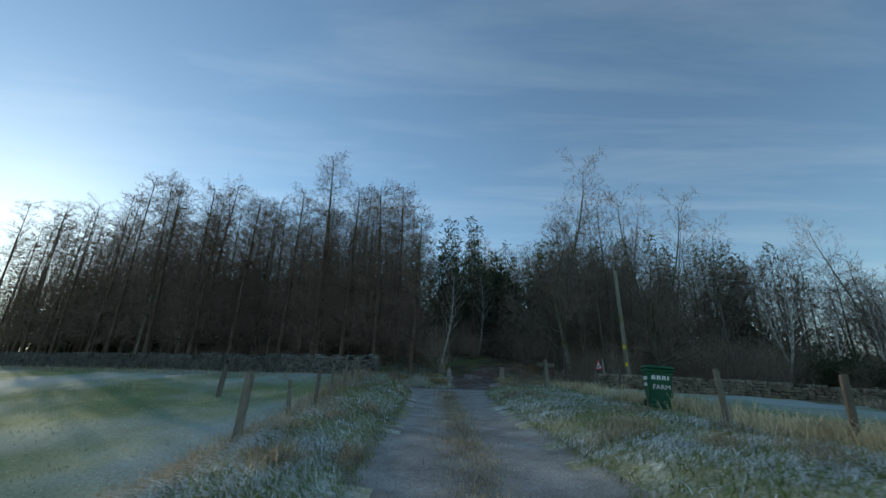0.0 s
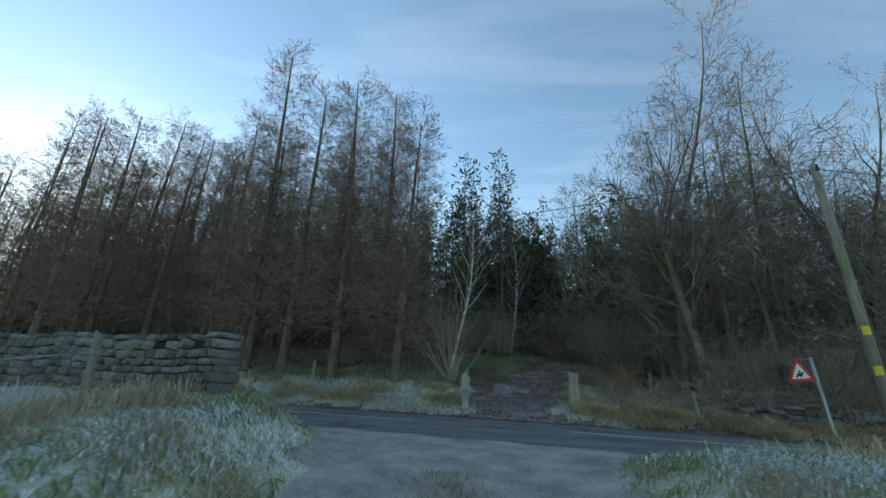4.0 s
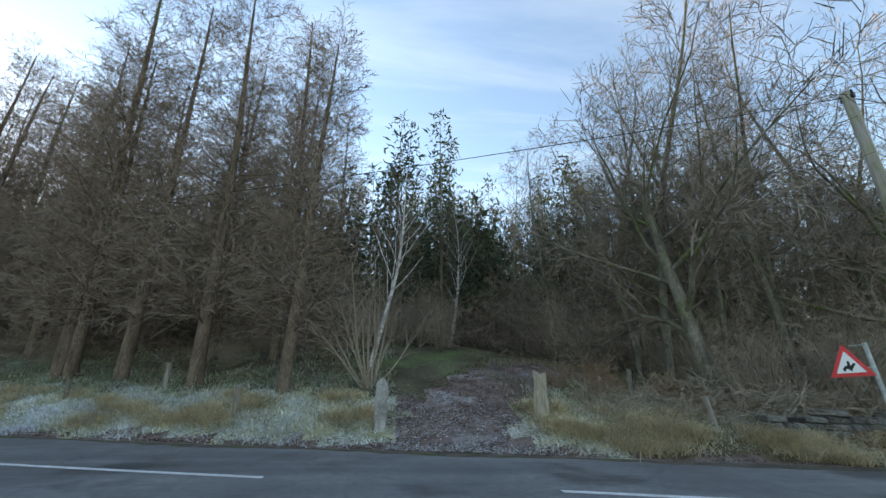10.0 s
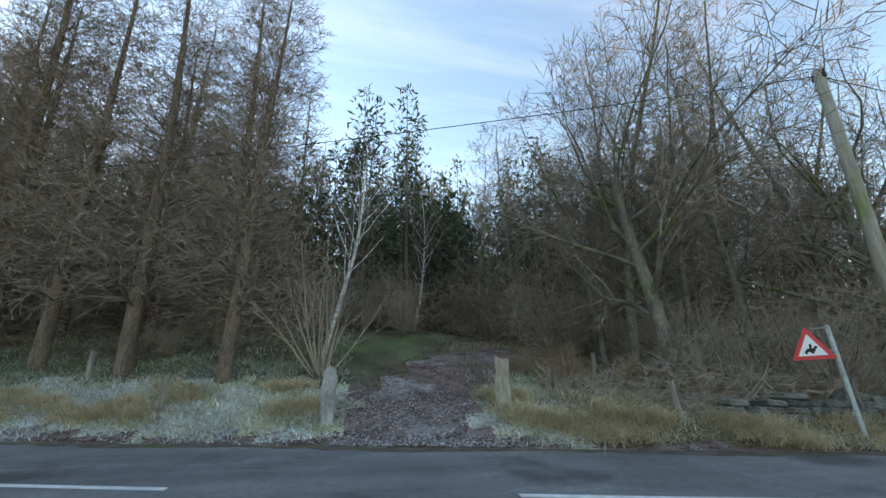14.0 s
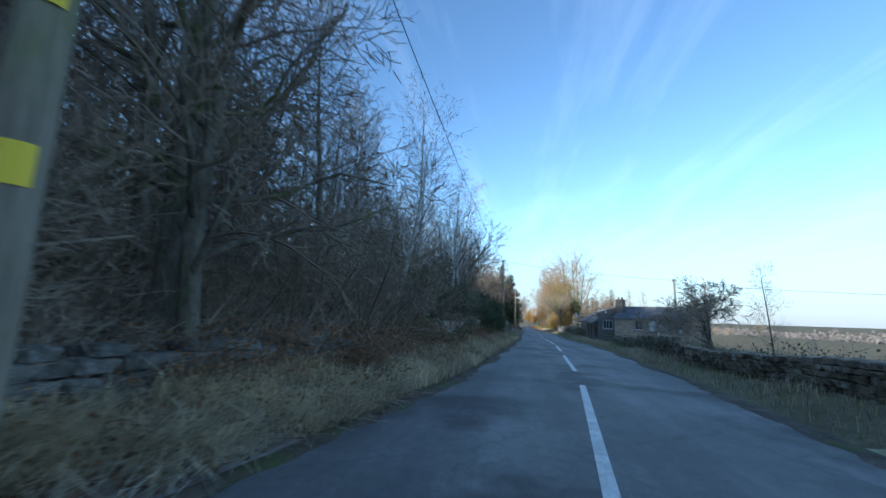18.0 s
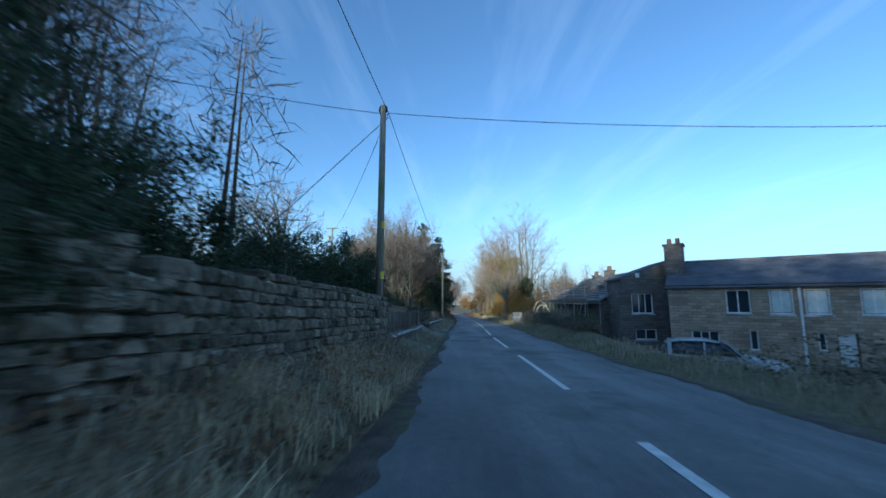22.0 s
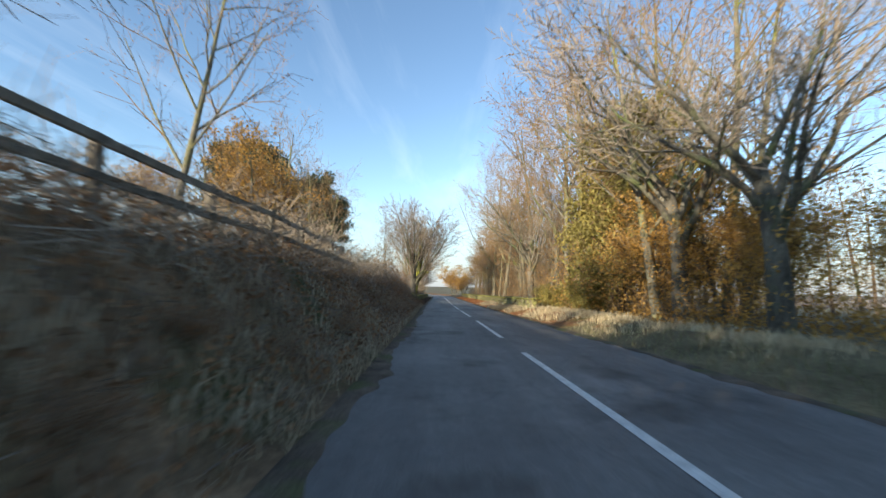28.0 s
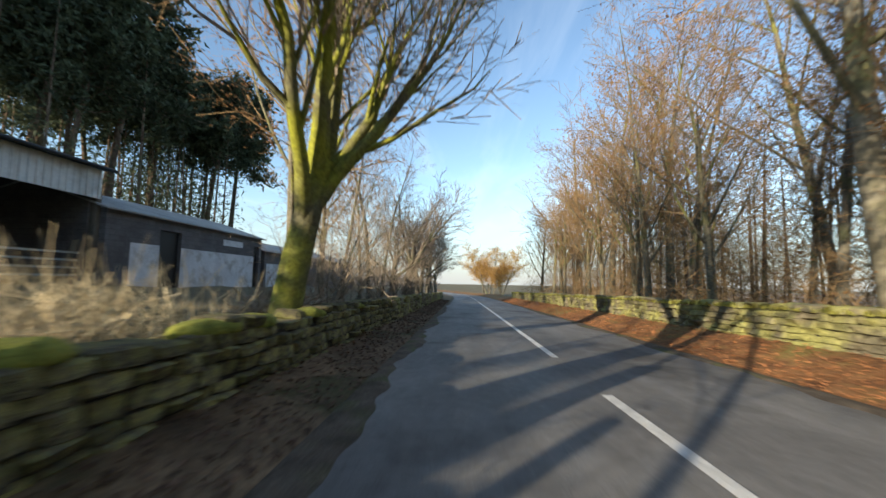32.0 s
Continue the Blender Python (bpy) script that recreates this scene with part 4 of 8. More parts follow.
for x, off, s in ((116, 10.5, 0.85), (119, 9.4, 0.82), (121, 10.5, 0.66), (125.5, 9.5, 0.42)):
    plant(gold_trees, x, float(road_y(x)) + off, rng, "bushy oak holding withered golden leaves above the bank", "tree", "golden oaks above the bank", s)
plant(domed_trees, 108, 7.8, rng, "bare twiggy tree overhanging the bank", "tree", "", 0.8)
for x, off, s in ((143, 15.5, 0.55), (147, 15, 0.52), (151, 17.5, 0.6), (140, 14.5, 0.4), (142.0, 11.0, 0.32)):
    plant(spruces, x, float(road_y(x)) + off, rng, "dark green spruce above the bank", "tree", "spruces above the bank", s)
plant(domed_trees, 149.1, 4.95, rng, "round-headed bare roadside tree with fine twigs", "tree", "", 1.3)
plant(moss_trees, 154.5, 5.2, rng, "many-limbed sycamore with bright yellow-green moss on its trunk", "tree", "", 1.0, turn=40)
for x, off, s in ((143.6, 7.0, 0.7), (145.1, 7.0, 0.5), (147.4, 7.6, 0.65)):
    plant(alders, x, float(road_y(x)) + off, rng, "thin pale leaning trunk with a few bare boughs", "tree", "thin trunks before the barns", s)
for x, off, s in ((158.4, 6.4, 0.95), (162.0, 7.0, 0.85), (166.5, 6.8, 0.9)):
    plant(beeches, x, float(road_y(x)) + off, rng, "small roadside tree keeping some withered brown leaves", "tree", "small trees past the yard", s)
for x, off, s in ((157.2, 5.0, 0.9), (159.5, 5.2, 0.8), (163.5, 5.0, 0.9), (168, 5.1, 0.9), (172, 5.0, 0.9)):
    plant(thickets, x, float(road_y(x)) + off, rng, "bare brown bush behind the mossy wall", "scrub bush", "bushes behind the mossy wall", s)
for x, off, s in ((160.5, 5.6, 0.6), (163, 5.4, 0.62), (166, 5.6, 0.6), (169, 5.6, 0.75), (173, 5.4, 0.85), (178, 5.3, 0.9), (183, 5.5, 0.95), (189, 5.5, 0.95), (196, 5.6, 1.0), (204, 5.6, 1.0)):
    plant(spreads if s > 0.65 else alders, x, float(road_y(x)) + off, rng, "bare roadside tree in the row beyond the barns", "tree", "trees in the roadside row", s)
for k in range(20):
    x = 154 + k * 1.5
    plant(pines, x, 25 + rng.uniform(0, 9), rng, "tall scots pine with a bare trunk behind the barns", "tree", "pines behind the barns", rng.uniform(1.5, 1.7))

# ---- right of the road ----
plant(hawthorns, 36.0, -6.9, rng, "flat-topped bare hawthorn beside the cottage", "tree", "", 1.7)
plant(alders, 26.6, -4.7, rng, "small sparse leafless tree at the field's edge", "tree", "", 0.28)
for x, y, s in ((38, -26, 0.35), (43, -30, 0.4), (49, -33, 0.45), (54, -36, 0.4), (33, -30, 0.35), (60, -40, 0.4)):
    plant(gold_trees, x, y, rng, "distant bush with golden leaves in the low sun", "bush", "sunlit bushes in the valley", s * 1.4)
for x, y, s in ((84, -10, 0.9), (87, -10, 1.0), (90, -9, 1.0), (93, -10, 1.15), (79, -13, 0.8), (96, -9, 1.0), (99, -11, 1.1), (103, -12, 1.0), (88, -14, 1.3)):
    plant(evergreens, x, y, rng, "dark evergreen garden shrub behind the wall", "shrub", "garden shrubs", s * 0.8)
plant(domed_trees, 104, -14, rng, "sunlit bare garden tree with a round head", "tree", "", 0.75)
plant(domed_trees, 101, -21, rng, "sunlit bare garden tree with a round head", "tree", "", 0.6)
for x, y, s in ((110.5, -9.0, 0.8), (113.0, -10.5, 1.0), (115.5, -9.0, 1.0), (117.5, -8.6, 1.05), (120.5, -8.0, 1.1), (122.5, -10.5, 1.1), (112, -15, 1.0), (118, -17, 1.0), (106, -18, 0.85), (124, -15, 1.0)):
    plant(gold_trees, x, y, rng, "golden brown oak standing over the road's far side", "tree", "golden oaks by the road", s)
plant(pines, 112, -10, rng, "pine rising out of the golden oaks", "tree", "", 0.6)
for x, y, s in ((118.0, -7.3, 1.25), (113.5, -6.8, 0.9), (139.5, -7.2, 1.1)):
    plant(crooked_trees, x, y, rng, "leafless mossy tree with crooked limbs behind the low wall", "tree", "mossy roadside trees", s)
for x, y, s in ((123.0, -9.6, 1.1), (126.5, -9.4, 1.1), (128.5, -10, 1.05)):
    plant(sunlit_pines, x, y, rng, "broad pine with sunlit yellow-green needles", "tree", "sunlit pines", s)
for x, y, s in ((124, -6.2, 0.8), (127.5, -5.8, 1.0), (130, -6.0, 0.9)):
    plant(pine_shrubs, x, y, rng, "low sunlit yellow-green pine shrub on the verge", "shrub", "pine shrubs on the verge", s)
for k in range(42):
    x = 119 + k * 1.75 + rng.uniform(-0.7, 0.7)
    plant(beeches, x, -6.0 - rng.uniform(0, 7), rng, "slender beech with a mossy trunk and russet leaves", "tree", "beeches beside the road", rng.uniform(1.15, 1.5))
for k in range(18):
    x = 126 + k * 3.2
    plant(alders, x, -7.5 - rng.uniform(0, 5), rng, "tall bare trunk among the roadside beeches", "tree", "bare trees among the beeches", rng.uniform(0.75, 0.95))
for x, y, s in ((225, -5.0, 1.8), (226.5, -3.2, 1.9), (229, -4.4, 2.0), (226, -7.0, 1.7), (223, -6.5, 1.3)):
    plant(gold_trees, x, y, rng, "golden tree at the bend far down the road", "tree", "golden trees down the road", s)
for k in range(10):
    x = 60 + k * 30.0
    plant(hawthorns if k % 3 else crooked_trees, x + rng.uniform(-4, 4), -70 - rng.uniform(0, 60), rng, "far bare tree in the valley", "tree", "far trees in the valley", rng.uniform(0.6, 0.9))

rng2 = np.random.default_rng(77)
rng3 = np.random.default_rng(99)
plant(birches[1:2], -0.5, 14.6, rng3, "slender leaning birch with a white trunk beside the path", "tree", "", 0.74, turn=90)
for x, off, s in ((87.6, 10.4, 0.95), (90.8, 8.0, 0.9), (93.0, 13.0, 1.0), (85.2, 9.2, 0.85), (86.2, 11.6, 1.05), (86.8, 7.8, 0.95), (88.6, 12.8, 1.05), (83.6, 10.4, 0.95)):
    plant(ashes, x, float(road_y(x)) + off, rng3, "dark leafless tree with spreading limbs behind the slatted fence", "tree", "spreading trees behind the slatted fence", s)
plant(spreads, 71.2, float(road_y(71.2)) + 15.6, rng3, "large bare tree on the slope above the drive", "tree", "", 0.9)
for x, off, s in ((114.5, 9.4, 0.66), (117.5, 10.2, 0.72), (119.5, 8.8, 0.56), (120.5, 11.5, 0.66), (122, 9.6, 0.52), (124.2, 10.6, 0.56), (126.4, 9.4, 0.5), (128.6, 10.8, 0.54), (131, 10.0, 0.5), (133.5, 11.5, 0.5)):
    plant(beeches, x, float(road_y(x)) + off, rng3, "young tree with tan twigs and few withered leaves above the bank", "tree", "young trees above the bank", s)
for x, off, s in ((141.0, 5.2, 0.32), (142.2, 5.6, 0.36), (143.6, 5.1, 0.3)):
    plant(evergreens, x, float(road_y(x)) + off, rng3, "dark evergreen bush at the end of the bank", "shrub", "evergreen bushes on the bank", s)
for x, off, s in ((78.5, 10.5, 0.7), (81, 11, 0.75), (83.5, 10.5, 0.8), (86, 10.5, 0.85), (88.5, 10.5, 0.85), (90, 8.0, 0.8), (80, 13, 0.9), (85, 14, 0.9)):
    plant(thickets, x, float(road_y(x)) + off, rng2, "bare tangled bush below the trees behind the fence", "scrub bush", "bushes behind the slatted fence", s)
for x, off, s in ((82.5, 12, 0.5), (87.5, 11.5, 0.55), (89.5, 9.5, 0.5)):
    plant(evergreens, x, float(road_y(x)) + off, rng2, "dark evergreen bush on the slope behind the fence", "shrub", "bushes behind the slatted fence", s)
for models in (larches, far_larches, birches, alders, spreads, thickets, pines, spruces, domed_trees, moss_trees, crooked_trees, oaks, ashes, hazel_fans, beeches, gold_trees, sunlit_pines, evergreens, pine_shrubs, brambles, hawthorns, dead_scrub):
    for root in models:
        if root.name not in PLACED:
            for ob in list(root.children):
                bpy.data.objects.remove(ob)
            bpy.data.objects.remove(root)

# ---- stone walls, fences, posts ----
M_COPING = surface("pale_coping", (0.22, 0.21, 0.19), (0.42, 0.41, 0.38), 1.5, rough=0.85, fine=20, fine_amount=0.35, bump=0.4, patch=(0.55, 0.56, 0.56), patch_scale=1.2)
M_MOSSSTONE = surface("mossy_stone", (0.075, 0.07, 0.045), (0.19, 0.165, 0.11), 1.8, rough=0.95, fine=18, fine_amount=0.5, bump=0.7, bump_scale=12, patch=(0.24, 0.235, 0.085), patch_scale=1.6, patch_range=(0.42, 0.62), random_value=0.35)
M_CORE = material("wall_core", (0.035, 0.032, 0.026), 0.95, 0.1)
M_GREYSTONE = surface("grey_fieldstone", (0.085, 0.082, 0.072), (0.22, 0.21, 0.185), 2.5, rough=0.9, fine=22, fine_amount=0.4, bump=0.6, bump_scale=18, random_value=0.35)
M_OLDWOOD = surface("weathered_wood", (0.10, 0.085, 0.065), (0.24, 0.215, 0.175), 2.5, rough=0.9, fine=30, fine_amount=0.4, stretch=(1, 1, 0.12), bump=0.5, bump_scale=22, random_value=0.3)
M_FENCEWOOD = surface("dark_fence_wood", (0.10, 0.08, 0.062), (0.22, 0.18, 0.14), 2.5, rough=0.85, fine=30, fine_amount=0.4, stretch=(1, 1, 0.12), bump=0.4, random_value=0.25)
M_POLE = surface("creosoted_pole", (0.17, 0.15, 0.12), (0.38, 0.345, 0.28), 2.0, rough=0.85, fine=30, fine_amount=0.35, stretch=(1, 1, 0.06), bump=0.4, patch=(0.17, 0.19, 0.07), patch_scale=0.7)
M_WIRE = material("black_cable", (0.02, 0.02, 0.022), 0.6, 0.3)
M_GALV = surface("galvanised_steel", (0.26, 0.29, 0.27), (0.42, 0.46, 0.44), 5, rough=0.5, fine=20, fine_amount=0.2)
M_RED = material("sign_red", (0.62, 0.02, 0.025), 0.4, 0.5)
M_WHITE = material("sign_white", (0.78, 0.78, 0.76), 0.45, 0.5)
M_BLACK = material("sign_black", (0.012, 0.012, 0.012), 0.5, 0.3)
M_YELLOW = material("label_yellow", (0.72, 0.55, 0.03), 0.5, 0.4)
M_BINGREEN = surface("bin_green", (0.008, 0.07, 0.035), (0.014, 0.105, 0.05), 3, rough=0.45, spec=0.4, fine=25, fine_amount=0.15)


def block(sx, sy, sz, bevel=0.02, jitter=0.0, rng=None, at=(0, 0, 0)):
    """A bevelled box as bmesh, with its foot on z = 0 before the shift."""
    bm = bmesh.new()
    bmesh.ops.create_cube(bm, size=1)
    bmesh.ops.scale(bm, vec=(sx, sy, sz), verts=bm.verts)
    if jitter:
        for v in bm.verts:
            v.co += Vector(rng.normal(0, jitter, 3))
    if bevel:
        bmesh.ops.bevel(bm, geom=bm.edges[:], offset=bevel, segments=1, affect="EDGES", profile=0.5)
    bmesh.ops.translate(bm, vec=(at[0], at[1], at[2] + sz / 2), verts=bm.verts)
    return bm


def done(bm, name, mats, smooth_shade=False):
    me = bpy.data.meshes.new(name)
    for f in bm.faces:
        f.smooth = smooth_shade
    bm.to_mesh(me)
    bm.free()
    for m in mats if isinstance(mats, (tuple, list)) else (mats,):
        me.materials.append(m)
    return me


def rod(a, b, r0, r1=None, sides=8):
    """A closed tapered rod from a to b as bmesh."""
    a, b = Vector(a), Vector(b)
    bm = bmesh.new()
    bmesh.ops.create_cone(bm, cap_ends=True, segments=sides, radius1=r0, radius2=r0 if r1 is None else r1, depth=(b - a).length)
    m = (b - a).to_track_quat("Z", "Y").to_matrix().to_4x4()
    bmesh.ops.transform(bm, matrix=Matrix.Translation((a + b) / 2) @ m, verts=bm.verts)
    return bm


def prism(points, depth, at=Matrix()):
    """A flat outline in x, z thickened along y, as bmesh."""
    bm = bmesh.new()
    f = bm.faces.new([bm.verts.new((x, -depth / 2, z)) for x, z in points])
    r = bmesh.ops.extrude_face_region(bm, geom=[f])
    bmesh.ops.translate(bm, vec=(0, depth, 0), verts=[g for g in r["geom"] if isinstance(g, bmesh.types.BMVert)])
    bmesh.ops.recalc_face_normals(bm, faces=bm.faces)
    bmesh.ops.transform(bm, matrix=at, verts=bm.verts)
    return bm


_srng = np.random.default_rng(77)
STONES = {}


def stone_mesh(mat):
    if mat.name not in STONES:
        STONES[mat.name] = [done(block(1, 1, 1, 0.13, 0.085, _srng, (0, 0, -0.5)), "stone", mat) for _ in range(9)]
    return STONES[mat.name]


def stone_wall(name, xs, off, height, label, mat=M_STONE, thick=0.4, course=0.13, long=0.28, near=None, seed=1, rough_top=0.12, sink=0.15):
    """A dry stone wall beside the road from xs[0] to xs[1]: courses of uneven stones over a dark core. off and height: functions of x or numbers."""
    rng = np.random.default_rng(seed)
    offf = off if callable(off) else (lambda x: off)
    hf = height if callable(height) else (lambda x: height)
    x0, x1 = xs

    def foot(x):
        y = float(road_y(x)) + offf(x)
        return y, float(ground_z(x, y)) - sink

    n = max(2, int((x1 - x0) / 1.0))
    cx = np.linspace(x0 + 0.08, x1 - 0.08, n)
    vs = []
    for x in cx:
        y, z = foot(x)
        t = thick * 0.36
        vs += [(x, y - t, z), (x, y + t, z), (x, y + t * 0.8, z + hf(x) - 0.12), (x, y - t * 0.8, z + hf(x) - 0.12)]
    fs = []
    for k in range(n - 1):
        for a in range(4):
            fs.append((k * 4 + a, k * 4 + (a + 1) % 4, k * 4 + 4 + (a + 1) % 4, k * 4 + 4 + a))
    fs += [(0, 3, 2, 1), ((n - 1) * 4, (n - 1) * 4 + 1, (n - 1) * 4 + 2, (n - 1) * 4 + 3)]
    root = new(name, mesh_from(name, vs, fs, (M_CORE,)))
    tagged(root, label, "stone wall", kind="structure")
    stones = stone_mesh(mat)
    places = []
    hmax = max(hf(x0), hf(x1), hf((x0 + x1) / 2))
    z = 0.0
    while z < hmax:
        ch = course * rng.uniform(0.75, 1.35)
        x = x0
        while x < x1:
            w = min(long * rng.uniform(0.55, 1.6), x1 - x + 0.05)
            xm = x + w / 2
            top = hf(xm) + rng.normal(0, rough_top * 0.5)
            if z < top - 0.04:
                y, zf = foot(xm)
                slope = float(road_y(xm + 0.2) + offf(xm + 0.2) - road_y(xm - 0.2) - offf(xm - 0.2)) / 0.4
                rise = (foot(xm + 0.4)[1] - foot(xm - 0.4)[1]) / 0.8
                taper = 1 - 0.15 * z / hmax
                m = Matrix.Translation((xm, y + rng.normal(0, 0.015), zf + z + ch / 2)) @ Matrix.Rotation(math.atan(slope) + rng.normal(0, 0.05), 4, "Z") @ Matrix.Rotation(-math.atan(rise) + rng.normal(0, 0.03), 4, "Y") @ Matrix.Diagonal((w * 1.02, thick * taper * rng.uniform(0.92, 1.1), ch * 1.06, 1))
                places.append((xm, m))
            x += w
        z += ch
    if near:
        picked = [p for p in places if near[0] <= p[0] <= near[1]]
        rng.shuffle(picked)
        single = {id(p[1]) for p in picked[:300]}
    else:
        single = set()
    rest_v, rest_f, o = [], [], 0
    cached = [(np.array([v.co for v in s.vertices]), [tuple(p.vertices) for p in s.polygons]) for s in stones]
    for xm, m in places:
        k = int(rng.integers(len(stones)))
        if id(m) in single:
            ob = new("stone", stones[k])
            ob.parent = root
            ob.matrix_basis = m
        else:
            v, f = cached[k]
            a = np.array(m)
            rest_v.append(v @ a[:3, :3].T + a[:3, 3])
            rest_f += [tuple(i + o for i in face) for face in f]
            o += len(v)
    if rest_v:
        me = bpy.data.meshes.new("stonework")
        me.from_pydata(np.concatenate(rest_v).tolist(), [], rest_f)
        me.materials.append(mat)
        tagged(part("stonework", me, root), kind="stuff")
    return root


stone_wall("wall_field_west", (-46, -3.9), -5.5, 1.05, "tumbledown grey dry stone wall between field and road", mat=M_GREYSTONE, thick=0.5, course=0.11, long=0.21, near=(-9, -3.9), seed=3, rough_top=0.2)
stone_wall("wall_field_east", (6.5, 27), -4.6, 0.75, "low dark dry stone wall along the frosted field", thick=0.45, course=0.12, long=0.24, seed=4, rough_top=0.2)
stone_wall("wall_heath", (27, 52), lambda x: -4.6 - max(0, x - 27) * 0.14, 1.0, "dark overgrown stone wall before the rough field", thick=0.45, course=0.16, long=0.36, seed=5, rough_top=0.15)
stone_wall("wall_wood", (8.2, 22), lambda x: float(np.interp(x, [8.2, 13, 22], [4.3, 4.5, 4.9])), 0.5, "collapsed mossy stones along the wood's edge", mat=M_GREYSTONE, thick=0.55, near=(8.2, 14), course=0.15, long=0.3, seed=6, rough_top=0.22)
stone_wall("wall_bank", (22, 51.8), lambda x: np.interp(x, [22, 34, 51.8], [4.7, 4.4, 4.05]), lambda x: float(np.interp(x, [22, 30, 36, 51.8], [0.75, 0.95, 1.15, 1.28])), "tall brown dry stone wall holding the roadside bank", thick=0.45, course=0.13, long=0.2, near=(40, 51.8), seed=7, rough_top=0.28)
stone_wall("wall_garden_one", (52.6, 63.4), 4.15, 0.42, "low stone retaining wall under the slatted fence", thick=0.35, course=0.14, long=0.3, near=(52.6, 63.4), seed=8, rough_top=0.0)
stone_wall("wall_garden_two", (67.9, 84.2), 4.15, 0.42, "low stone retaining wall under the slatted fence", thick=0.35, course=0.14, long=0.3, near=(67.9, 84.2), seed=9, rough_top=0.0)
stone_wall("wall_garden_south", (84.3, 101), -4.25, 0.85, "dark stone wall along the garden and verge", thick=0.4, course=0.14, long=0.3, seed=10, rough_top=0.08)
stone_wall("wall_moss_north", (146.2, 202), 4.05, 0.72, "mossy dry stone wall before the barns", mat=M_MOSSSTONE, thick=0.5, course=0.15, long=0.32, near=(152, 168), seed=12, rough_top=0.3)
stone_wall("wall_moss_south", (131, 200), -4.5, 0.8, "yellow-green mossy dry stone wall beneath the beeches", mat=M_MOSSSTONE, thick=0.45, course=0.14, long=0.26, near=(142, 158), seed=13, rough_top=0.18)

# coping and slatted fences
for x0, x1 in ((52.6, 63.4), (67.9, 84.2)):
    x = x0
    while x < x1 - 0.3:
        w = min(1.1, x1 - x)
        xm = x + w / 2
        y = float(road_y(xm)) + 4.13
        z = float(ground_z(xm, y)) - 0.15 + 0.42
        ang = math.atan(float(road_y(xm + 0.5) - road_y(xm - 0.5)))
        rise = math.atan(float(ground_z(xm + 0.5, y) - ground_z(xm - 0.5, y)))
        ob = new("coping_stone", done(block(w * 0.99, 0.46, 0.07, 0.015, 0.004, _srng), "coping_stone", M_COPING))
        ob.matrix_basis = Matrix.Translation((xm, y, z)) @ Matrix.Rotation(ang, 4, "Z") @ Matrix.Rotation(-rise, 4, "Y")
        tagged(ob, "pale flat coping stone on the retaining wall", "coping stone", "coping stones on the garden wall")
        x += w
slat_me = [done(block(0.105, 0.022, 1.0, 0.006), "slat", M_FENCEWOOD)]
for x0, x1, h in ((52.7, 63.3, 0.76), (68.0, 84.1, 0.76)):
    y0 = float(road_y(x0)) + 4.32
    root = empty("slatted_fence", pose(x0, y0, 0))
    tagged(root, "dark brown upright slatted timber fence on a stone wall", "fence", "slatted fences")
    x, k = x0, 0
    while x < x1:
        y = float(road_y(x)) + 4.32
        z = float(ground_z(x, float(road_y(x)) + 4.13)) + 0.33
        hh = h * _srng.uniform(0.96, 1.03)
        ob = part("slat", slat_me[0], root)
        ob.matrix_basis = Matrix.Translation((x - x0, y - y0 - (0.02 if k % 2 else 0), z)) @ Matrix.Rotation(_srng.normal(0, 0.02), 4, "Y") @ Matrix.Diagonal((_srng.uniform(0.85, 1.1), 1, hh, 1))
        x += 0.135
        k += 1
    for hgt in (0.16, 0.58):
        pts = []
        for xx in np.linspace(x0, x1, 8):
            pts.append((xx - x0, float(road_y(xx)) + 4.345 - y0, float(ground_z(xx, float(road_y(xx)) + 4.13)) + 0.33 + hgt))
        for a, b in zip(pts[:-1], pts[1:]):
            part("rail", done(rod(a, b, 0.035, 0.035, 4), "rail", M_FENCEWOOD), root)

# rough stone pillars of the drive
for xg, out, top in ((63.6, 4.5, 1.02), (67.5, 4.2, 1.3)):
    y = float(road_y(xg)) + out
    root = empty("gate_pillar", pose(xg, y, float(ground_z(xg, y)) - 0.2))
    tagged(root, "square pillar of rough dark stones beside the drive", "gate pillar", "gate pillars of the drive")
    part("core", done(block(0.5, 0.5, top - 0.1, 0.02), "core", M_CORE), root)
    z, k = 0.0, 0
    while z < top:
        h = _srng.uniform(0.11, 0.19)
        for s in (-1, 1):
            for q in (-1, 1):
                cut = _srng.uniform(-0.07, 0.07)
                ob = part("stone", stone_mesh(M_STONE)[int(_srng.integers(9))], root)
                along_x, deep = (0.33 + cut * q, 0.31) if k % 2 else (0.31, 0.33 + cut * q)
                ob.matrix_basis = Matrix.Translation((0.16 * s + _srng.normal(0, 0.012), 0.16 * q + _srng.normal(0, 0.012), z + h / 2)) @ Matrix.Rotation(_srng.normal(0, 0.05), 4, "Z") @ Matrix.Diagonal((along_x, deep, h * 1.04, 1))
        z, k = z + h, k + 1

# post-and-rail fence on the bank
root = empty("rail_fence", pose(98, 0, 0))
tagged(root, "weathered post-and-rail timber fence on top of the bank", "fence")
fx = np.arange(98.0, 120.5, 2.0)
post_me = done(block(0.12, 0.12, 1.25, 0.015), "post", M_OLDWOOD)
fp = []
for x in fx:
    y = float(road_y(x)) + 5.15
    z = float(ground_z(x, y))
    ob = part("post", post_me, root)
    ob.matrix_basis = Matrix.Translation((x - 98, y, z - 0.3)) @ Matrix.Rotation(_srng.normal(0, 0.05), 4, "Y") @ Matrix.Rotation(_srng.normal(0, 0.05), 4, "X")
    fp.append(Vector((x - 98, y - 0.08, z)))
